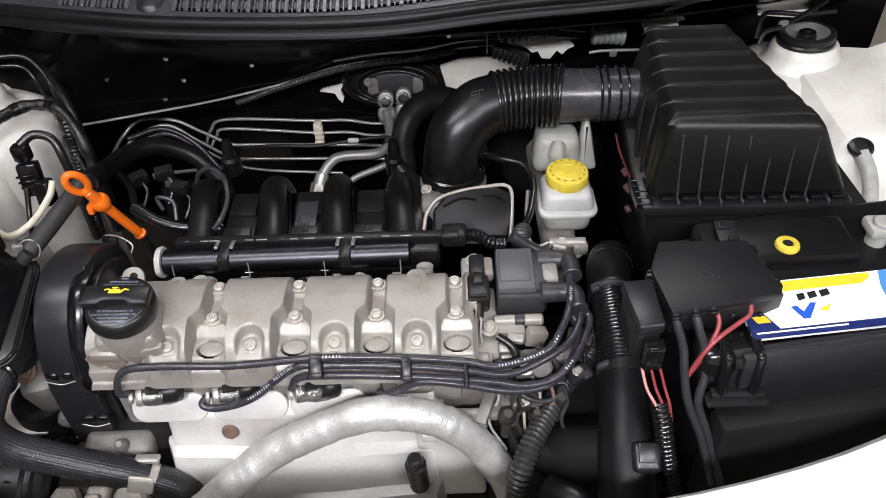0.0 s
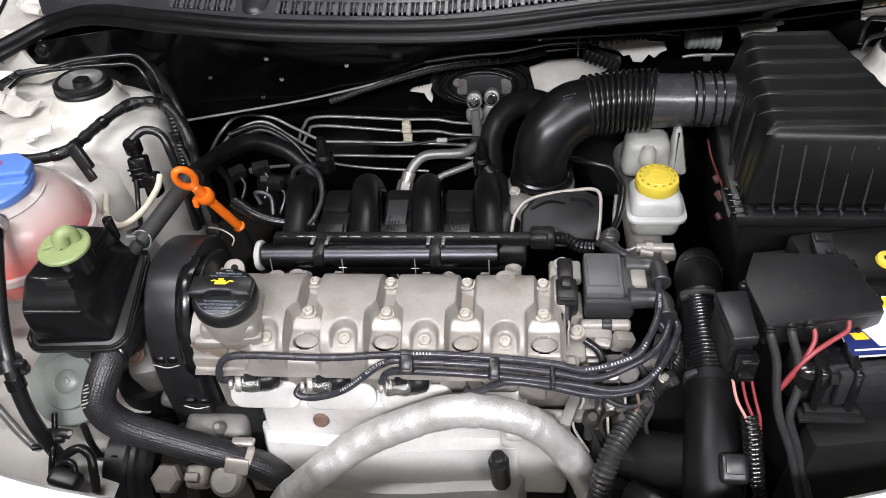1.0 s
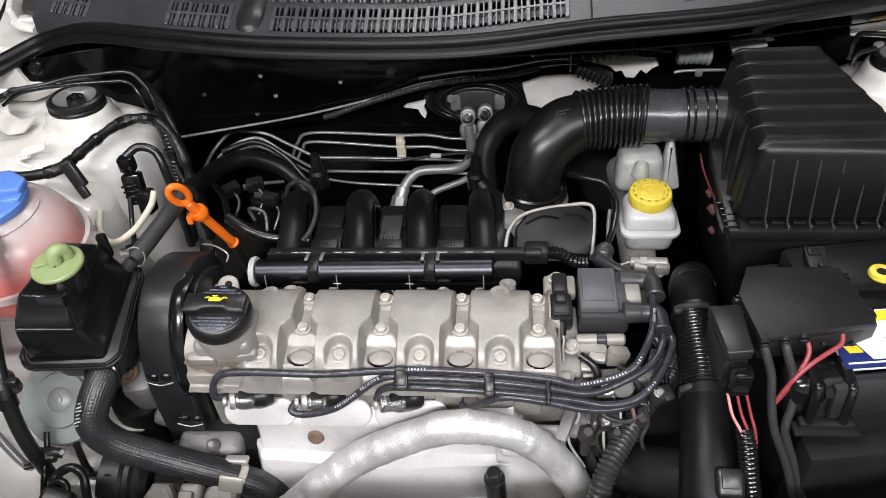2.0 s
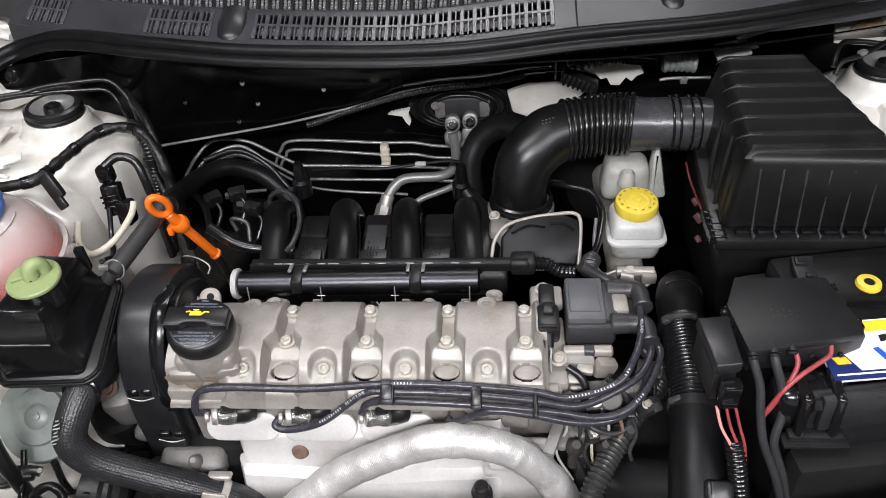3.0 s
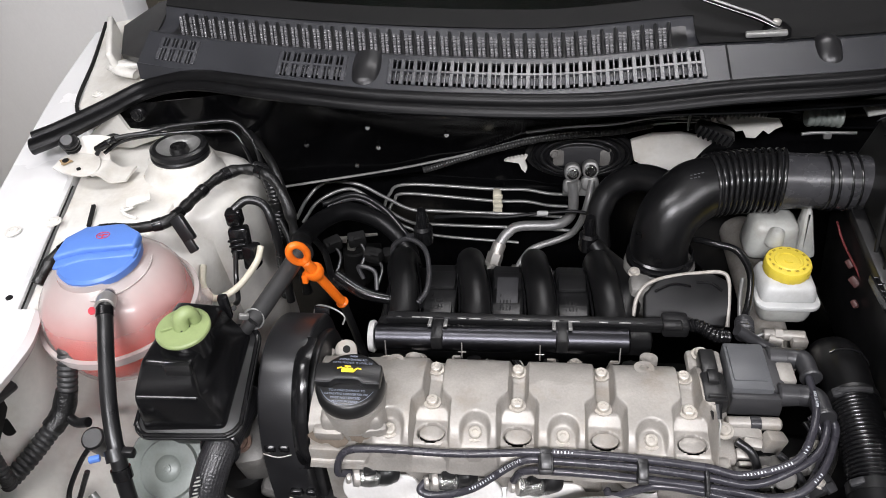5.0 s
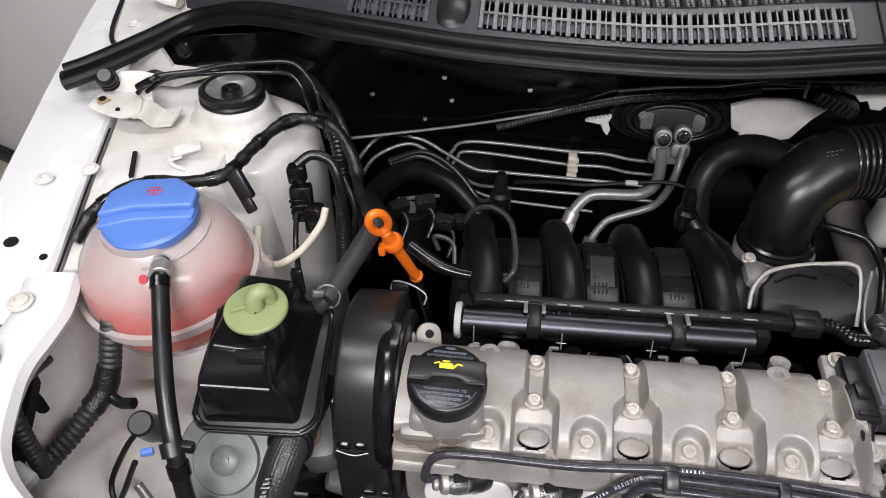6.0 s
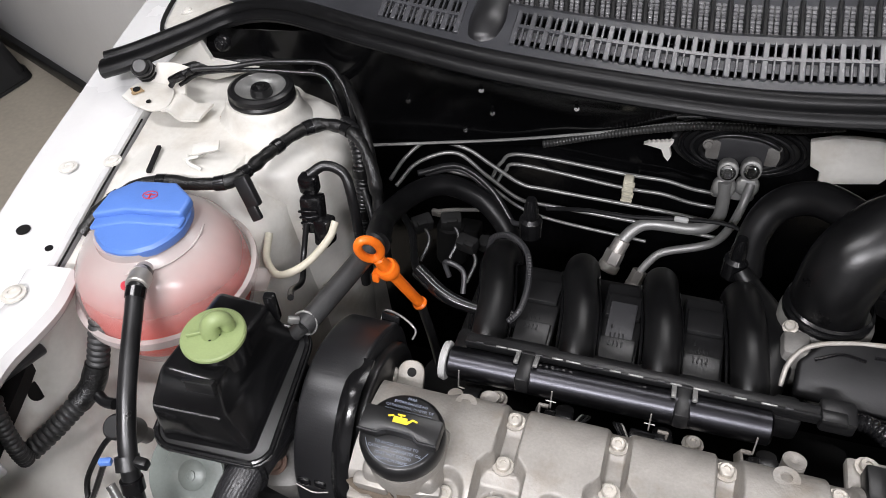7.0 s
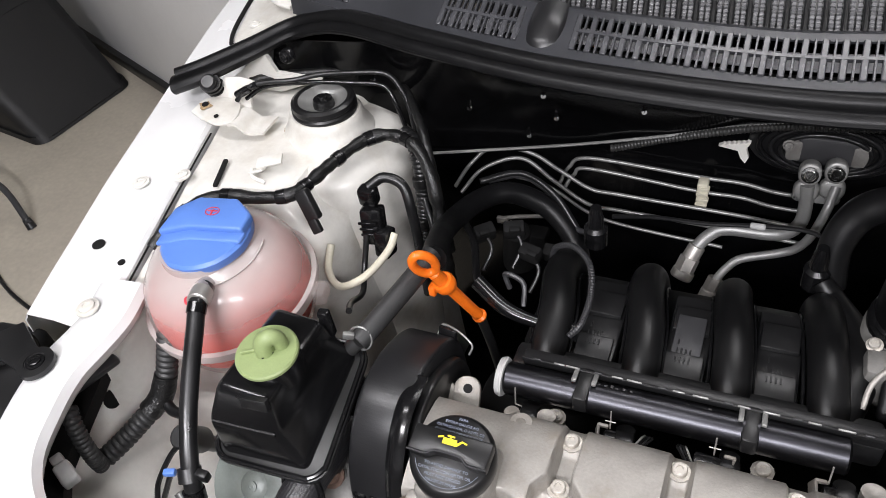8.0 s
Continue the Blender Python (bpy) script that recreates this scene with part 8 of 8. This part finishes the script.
solo("cable_clip", box((0.462, 0.856, 1.003), (0.012, 0.008, 0.006), 0.002, rot=(0, 0, 30)), ALT_GREY, "small grey clip on the wing cable", "clip")
# toothed foam and hoses behind the air duct
face_xz = Matrix.Translation((0, 0.936, 0)) @ pose(0, 0, 0, 90, 0, 0)
solo("toothed_strip", prism([(0.150, 0.944), (0.124, 0.951)] + [(0.128 + 0.0042 * k, (0.951 if k % 2 else 0.957) + 0.0004 * k) for k in range(13)] + [(0.192, 0.963), (0.206, 0.958), (0.216, 0.944), (0.207, 0.940), (0.200, 0.932), (0.192, 0.938), (0.184, 0.926), (0.172, 0.927), (0.166, 0.938), (0.158, 0.936)], 0.012, face_xz, 0.001), WHITE, "white toothed foam strip at the bulkhead", "foam strip")
shell = thing("bulkhead_connector", (0.13, 0.918, 0.925), "ridged black plastic connector at the bulkhead", "connector")
part("shell", box((0.128, 0.915, 0.940), (0.052, 0.022, 0.016), 0.004, rot=(0, 22, -6)), BLACK_PLASTIC, shell)
for k in range(7):
    part("ridge", box((0.108 + 0.0065 * k, 0.9045, 0.9475 - 0.0027 * k), (0.0028, 0.006, 0.016), 0.001, rot=(0, 22, -6)), BLACK_SATIN, shell)
solo("edge_strip", box((0.0965, 0.931, 0.957), (0.0022, 0.006, 0.044), 0.0006), ALU, "thin bright upright edge strip", "trim strip")
solo("bulkhead_bellows", tube([(0.108, 0.903, 0.981), (0.145, 0.905, 0.982), (0.186, 0.905, 0.981)], 0.0085, 18, rib=(0.0048, 0.0028)), RUBBER, "black bellows hose below the scuttle", "hose")
solo("bellows_end", rod((0.184, 0.905, 0.981), (0.226, 0.905, 0.975), 0.011, 0.009, 16, 0.002), BLACK_SATIN, "black end fitting of the bellows hose", "fitting")
solo("ribbed_connector", tube([(0.234, 0.905, 0.969), (0.255, 0.906, 0.969), (0.278, 0.905, 0.967)], 0.0105, 18, rib=(0.0075, 0.0022)), DISC_GREY, "dull grey ribbed connector below the scuttle", "connector")
solo("plated_pipe", merge(tube([(0.232, 0.90, 0.947), (0.25, 0.90, 0.949), (0.298, 0.898, 0.950)], 0.0022, 10), box((0.264, 0.899, 0.946), (0.010, 0.006, 0.010), 0.002)), ALU, "short plated pipe with a clip behind the air duct", "pipe")
solo("wing_bracket", merge(box((0.318, 0.897, 0.990), (0.044, 0.026, 0.004), 0.001, rot=(20, -8, 6)), prism([(0.296, 0.985), (0.315, 0.996), (0.345, 0.998), (0.352, 0.992), (0.330, 0.986), (0.305, 0.982)], 0.004, Matrix.Translation((0, 0.900, 0)) @ pose(0, 0, 0, 90, 0, 0), 0.001), tube([(0.325, 0.905, 1.000), (0.37, 0.915, 1.010), (0.42, 0.93, 1.022), (0.47, 0.945, 1.034)], 0.0045, 8, flat=0.5), box((0.455, 0.935, 1.034), (0.030, 0.006, 0.012), 0.002, rot=(0, -10, 10))), MILKY_DIM, "pale worn bracket strip below the scuttle", "bracket")
# wiper arm by the windscreen
wip = thing("wiper_arm", (0.17, 0.90, 1.084), "black wiper arm with a steel nut", "wiper")
part("arm", tube([(0.172, 0.898, 1.094), (0.150, 0.905, 1.102), (0.120, 0.914, 1.110), (0.060, 0.935, 1.125)], [0.008, 0.0065, 0.0055, 0.0055], 12, flat=0.6), BLACK_SATIN, wip)
part("arm_edge", tube([(0.168, 0.892, 1.099), (0.148, 0.900, 1.107), (0.120, 0.909, 1.114), (0.060, 0.930, 1.129)], 0.0016, 8), PLATED, wip, "bright edge piece")
part("pivot", turned([(0, 0), (0.017, 0.0), (0.016, 0.008), (0.010, 0.012), (0, 0.012)], (0.172, 0.898, 1.084), (0, -0.2, 1), 24), BLACK_SATIN, wip)
part("nut", turned([(0, 0), (0.0055, 0), (0.0055, 0.004), (0.004, 0.005), (0, 0.005)], (0.170, 0.897, 1.097), (0, -0.2, 1), 6), STEEL, wip)
part("blade_end", box((0.158, 0.886, 1.090), (0.046, 0.010, 0.006), 0.002, rot=(0, -6, -8)), PLATED, wip, "dull grey blade end")
# headlamp edge by the front panel
lampb = thing("headlamp", (-0.70, 0.40, 0.80), "black headlamp housing edge with a bolt", "headlamp")
part("housing", prism([(-0.88, 0.47), (-0.80, 0.495), (-0.745, 0.500), (-0.718, 0.465), (-0.706, 0.425), (-0.695, 0.375), (-0.73, 0.32), (-0.88, 0.35)], 0.10, Matrix.Translation((0, 0, 0.795)), 0.008, 3), BLACK_PLASTIC, lampb)
part("lens_edge", tube([(-0.85, 0.425, 0.898), (-0.79, 0.455, 0.900), (-0.750, 0.478, 0.902)], 0.012, 14, 6, flat=0.5), MILKY_DIM, lampb, "greyish clear lens edge")
part("bezel", tube([(-0.83, 0.395, 0.898), (-0.77, 0.435, 0.902), (-0.728, 0.475, 0.906)], 0.009, 12, 6), BLACK_SATIN, lampb)
part("lug", merge(turned([(0, 0), (0.017, 0), (0.017, 0.005), (0.010, 0.006), (0.010, 0.004), (0, 0.004)], (-0.662, 0.437, 0.9425), (0, 0, 1), 24), prism([(-0.012, -0.012), (0.004, -0.016), (0.004, 0.016), (-0.012, 0.014), (-0.050, 0.030), (-0.064, 0.010), (-0.050, -0.010)], 0.005, Matrix.Translation((-0.664, 0.437, 0.9425)) @ pose(0, 0, 0, 0, 0, -6), 0.0015)), BLACK_PLASTIC, lampb)
part("bolt", hex_bolt((-0.662, 0.437, 0.9465), (0, 0, 1), 0.006, 0.004), BLACK_SATIN, lampb)

# engine mount and small brackets in the left corner
mount = thing("engine_mount", (-0.41, 0.50, 0.70), "weathered cast engine mount arm with a black bush", "engine mount")
part("arm", merge(box((-0.405, 0.490, 0.800), (0.035, 0.06, 0.07), 0.010, rot=(20, 0, 15)), box((-0.385, 0.470, 0.755), (0.03, 0.025, 0.02), 0.008, rot=(0, 20, 0))), ALT_GREY, mount)
part("bush", rod((-0.43, 0.50, 0.70), (-0.43, 0.495, 0.765), 0.035, 0.032, 24, 0.006), BLACK_MATT, mount)
part("bolt", hex_bolt((-0.405, 0.468, 0.835), (0, -0.5, 1), 0.008, 0.007), RUST, mount, "rusty bolt")
hb = thing("hose_bracket", (-0.46, 0.40, 0.72), "thin black bent bracket below the horn", "bracket")
part("stem", tube([(-0.452, 0.402, 0.795), (-0.455, 0.400, 0.76), (-0.452, 0.398, 0.735)], 0.004, 10), BLACK_SATIN, hb)
part("lug", merge(box((-0.442, 0.396, 0.742), (0.04, 0.008, 0.014), 0.003, rot=(0, -15, 0)), rod((-0.428, 0.394, 0.745), (-0.428, 0.388, 0.748), 0.007, None, 12)), BLACK_SATIN, hb)
solo("bracket_cable", tube([(-0.445, 0.395, 0.735), (-0.430, 0.392, 0.73), (-0.415, 0.392, 0.715), (-0.412, 0.392, 0.69), (-0.425, 0.392, 0.67)], 0.0055, 10), RUBBER, "short black cable below the bracket", "cable")
knot = thing("wing_connector", (-0.475, 0.37, 0.755), "black connector knot with cables on the inner wing", "connector")
part("stem", tube([(-0.485, 0.410, 0.805), (-0.482, 0.392, 0.792), (-0.479, 0.368, 0.780), (-0.484, 0.354, 0.755)], 0.0034, 10, 6), BLACK_SATIN, knot)
part("shell", merge(box((-0.481, 0.390, 0.792), (0.022, 0.016, 0.014), 0.004, 3, rot=(20, 10, 12)), box((-0.498, 0.380, 0.785), (0.014, 0.006, 0.006), 0.002, rot=(10, 20, 30)), tube([(-0.478, 0.390, 0.794), (-0.470, 0.392, 0.795), (-0.463, 0.392, 0.792)], [0.006, 0.005, 0.0055], 12, 4)), BLACK_PLASTIC, knot)
part("lug", turned([(0, 0), (0.0030, 0), (0.0028, 0.002), (0, 0.0025)], (-0.462, 0.391, 0.796), (0.2, -0.4, 1), 14), ALT_GREY, knot, "bright round lug")
part("cable", tube([(-0.470, 0.374, 0.775), (-0.460, 0.374, 0.786), (-0.447, 0.377, 0.790), (-0.438, 0.374, 0.781), (-0.435, 0.364, 0.768), (-0.436, 0.354, 0.745)], 0.0050, 12, 8, rough=0.15), RUBBER, knot)
part("cable", tube([(-0.474, 0.362, 0.772), (-0.466, 0.368, 0.777), (-0.456, 0.366, 0.776), (-0.452, 0.356, 0.765)], 0.0038, 10, 6), RUBBER, knot)
part("plug", box((-0.463, 0.354, 0.766), (0.034, 0.020, 0.018), 0.005, 3, rot=(10, 15, -8)), BLACK_PLASTIC, knot)
solo("slim_pipe", tube([(-0.56, 0.42, 0.80), (-0.53, 0.40, 0.765), (-0.49, 0.385, 0.72), (-0.46, 0.38, 0.67)], 0.0045, 10), PLATED, "slim plated pipe beside the tank hose", "pipe")

# wiring and small fittings behind the belt cover
for k, (x, y, z, a) in enumerate(((-0.345, 0.80, 0.842, 20), (-0.318, 0.775, 0.835, -15), (-0.375, 0.785, 0.845, 40), (-0.300, 0.80, 0.815, 0))):
    t = thing("small_connector", (x, y, z - 0.012), "small black wiring connector behind the belt cover", "connector", "small connectors")
    part("shell", merge(box((x, y, z), (0.024, 0.016, 0.018), 0.003, rot=(15, 0, a)), box((x + 0.004, y - 0.008, z + 0.008), (0.012, 0.006, 0.006), 0.001, rot=(15, 0, a))), BLACK_MATT, t)
    part("wire", tube([(x, y, z), (x + 0.012, y - 0.012, z - 0.012), (x + 0.006, y - 0.03, z - 0.03)], 0.0025, 8), RUBBER, t)
for k, pts in enumerate(([(-0.40, 0.87, 0.845), (-0.36, 0.88, 0.852), (-0.32, 0.87, 0.835), (-0.285, 0.84, 0.82), (-0.262, 0.825, 0.835)], [(-0.395, 0.835, 0.875), (-0.355, 0.862, 0.872), (-0.315, 0.86, 0.848), (-0.28, 0.838, 0.815)], [(-0.41, 0.80, 0.85), (-0.385, 0.775, 0.84), (-0.365, 0.73, 0.835), (-0.345, 0.70, 0.845)])):
    solo("thin_cable", tube(pts, 0.0032 + 0.0006 * k, 10, 8), RUBBER if k else RUBBER_GREY, "thin cable arching behind the engine", "cable", "rear cables")
# fittings between the coil and the gearbox
fit_ = thing("coolant_flange", (0.10, 0.46, 0.80), "grey coolant flange with bolts and a pale clip", "flange")
part("body", merge(box((0.098, 0.462, 0.832), (0.060, 0.030, 0.030), 0.008, rot=(20, 0, 6)), rod((0.128, 0.470, 0.835), (0.128, 0.445, 0.850), 0.013, 0.011, 18, 0.002)), ALT_GREY, fit_)
part("clip", merge(box((0.094, 0.466, 0.858), (0.016, 0.010, 0.008), 0.002, rot=(25, 0, 0)), box((0.094, 0.460, 0.850), (0.012, 0.005, 0.012), 0.002, rot=(25, 0, 0))), CAST, fit_, "dull grey clip")
part("bolt", hex_bolt((0.112, 0.450, 0.848), (0, -0.5, 1), 0.0065, 0.006), STEEL, fit_)
part("bolt", hex_bolt((0.078, 0.448, 0.846), (0, -0.5, 1), 0.0055, 0.006), STEEL, fit_)
for k in range(6):
    x = 0.075 + 0.014 * k
    solo("thin_lead", tube([(x, 0.452, 0.838), (x + 0.010, 0.436, 0.818 - 0.004 * (k % 3)), (x + 0.004 * (k % 2), 0.424, 0.792), (x + 0.018, 0.415, 0.755)], 0.0015 + 0.0004 * (k % 3), 8), (MILKY_DIM, RUBBER_GREY, RUBBER_MID, MILKY_DIM, RUST, RUBBER_GREY)[k], "thin loose lead above the gearbox", "wire", "gearbox leads")
for x, y, z, r in ((0.092, 0.424, 0.800, 0.009), (0.122, 0.430, 0.792, 0.007), (0.148, 0.442, 0.80, 0.0085)):
    solo("ball_joint", merge(turned([(0, 0), (r, 0), (r * 1.1, 0.004), (r * 0.8, 0.012), (r * 0.5, 0.016), (0, 0.016)], (x, y, z), (0.1, -0.4, 1), 18), rod((x, y, z - 0.03), (x, y, z), r * 0.6, None, 12)), DARK_METAL, "dull metal gear linkage joint", "joint", "linkage joints")

# small reddish parts between the reservoir and the air filter box
solo("red_hose", tube([(0.250, 0.770, 0.905), (0.253, 0.745, 0.893), (0.260, 0.700, 0.882), (0.264, 0.672, 0.870)], 0.0014, 10), RED_DULL, "thin dull red hose beside the air filter box", "hose")
for x, y, z, k in ((0.257, 0.722, 0.880, 0.9), (0.258, 0.700, 0.872, 1.1), (0.255, 0.678, 0.858, 0.8)):
    solo("pink_connector", box((x, y, z), (0.008 * k, 0.012 * k, 0.008 * k), 0.002, rot=(25, 32, 40 * k)), DULL_PINK, "small dull pink connector beside the air filter box", "connector", "pink connectors")

# brackets, unions and looms between the coil and the gearbox
for x, y, z, w, d, h, a, m in ((0.150, 0.470, 0.838, 0.030, 0.016, 0.022, 25, ALT_GREY), (0.172, 0.492, 0.836, 0.022, 0.020, 0.026, -20, DARK_METAL), (0.060, 0.446, 0.846, 0.022, 0.014, 0.016, 8, ALT_GREY), (0.140, 0.452, 0.822, 0.026, 0.014, 0.018, -12, BLACK_PLASTIC), (0.170, 0.462, 0.818, 0.020, 0.016, 0.022, 30, GREY_PLASTIC), (0.115, 0.436, 0.806, 0.024, 0.014, 0.020, 15, DARK_METAL)):
    t = thing("small_bracket", (x, y, z - h / 2), "weathered metal bracket piece beside the gearbox", "bracket", "gearbox brackets")
    part("block", merge(box((x, y, z), (w, d, h), 0.003, rot=(18, a * 0.5, a)), box((x + w * 0.3, y - d * 0.4, z + h * 0.35), (w * 0.5, d * 0.6, h * 0.3), 0.0015, rot=(18, 0, a))), m, t)
    part("bolt", hex_bolt((x - w * 0.15, y - d * 0.25, z + h * 0.45), (0, -0.35, 1), 0.0038, 0.004), BOLT, t)
for k, pts in enumerate(([(0.085, 0.470, 0.872), (0.098, 0.462, 0.866), (0.104, 0.452, 0.852), (0.098, 0.444, 0.838)], [(0.125, 0.468, 0.858), (0.142, 0.458, 0.846), (0.150, 0.448, 0.828), (0.146, 0.440, 0.806)], [(0.100, 0.440, 0.826), (0.116, 0.432, 0.818), (0.136, 0.434, 0.812), (0.156, 0.446, 0.816)], [(0.165, 0.520, 0.842), (0.176, 0.500, 0.832), (0.178, 0.478, 0.822), (0.170, 0.460, 0.806)])):
    solo("short_hose", tube(pts, 0.0042 - 0.0006 * k, 12, 6), (RUBBER, RUBBER_GREY, RUBBER_MID, RUBBER)[k], "short dark hose among the gearbox brackets", "hose", "gearbox hoses")
# moulded marks on the duct
for k in range(9):
    part("moulded_mark", box((0.198 + 0.0048 * (k % 3) + 0.0008 * math.sin(k * 2.7), 0.762 - 0.0030 * (k // 3), 0.9805 - 0.0030 * (k // 3)), (0.0024 + 0.0008 * (k % 2), 0.0009, 0.0009), 0.0003, 1, rot=(35, 0, 4)), COIL_GREY, duct)
for k in range(7):
    part("moulded_mark", box((0.070 + 0.0042 * (k % 4), 0.7555 - 0.0034 * (k // 4) + 0.0006 * (k % 4), 0.9790 - 0.0022 * (k // 4) + 0.0008 * (k % 4)), (0.0022 + 0.0007 * (k % 2), 0.0010, 0.0016), 0.0003, 1, rot=(35, 0, 12)), COIL_GREY, duct)
# bracket and pipe union below the brake reservoir
union = thing("brake_union", (0.186, 0.655, 0.80), "dull steel brake pipe union below the reservoir", "pipe union")
part("body", merge(rod((0.160, 0.664, 0.820), (0.205, 0.660, 0.822), 0.0065, None, 14, 0.001), rod((0.172, 0.663, 0.821), (0.180, 0.6625, 0.8213), 0.0085, None, 6), box((0.198, 0.655, 0.818), (0.018, 0.014, 0.014), 0.003)), CAST, union)
part("pipe", tube([(0.160, 0.664, 0.820), (0.145, 0.662, 0.816), (0.136, 0.672, 0.822), (0.134, 0.690, 0.845), (0.136, 0.705, 0.870)], 0.0024, 10, 6), PLATED, union)

# corrugated loom down the tower's inner side
tl = thing("tower_loom", (-0.44, 0.76, 0.78), "black corrugated loom down beside the suspension tower", "wiring loom")
part("sleeve", tube([(-0.468, 0.812, 0.950), (-0.452, 0.802, 0.948), (-0.440, 0.786, 0.930), (-0.436, 0.772, 0.890), (-0.440, 0.765, 0.835), (-0.446, 0.762, 0.770)], 0.0078, 16, rib=(0.0050, 0.0014)), RUBBER, tl)
for z in (0.915, 0.868):
    part("tape_band", rod((-0.4375, 0.778 - 0.3 * (0.915 - z), z + 0.006), (-0.4372, 0.776 - 0.3 * (0.915 - z), z - 0.006), 0.0096, None, 16, 0.001), TAPE, tl)
part("branch", tube([(-0.437, 0.775, 0.900), (-0.428, 0.762, 0.892), (-0.418, 0.748, 0.870), (-0.420, 0.738, 0.84)], 0.0036, 10, 6), RUBBER, tl)
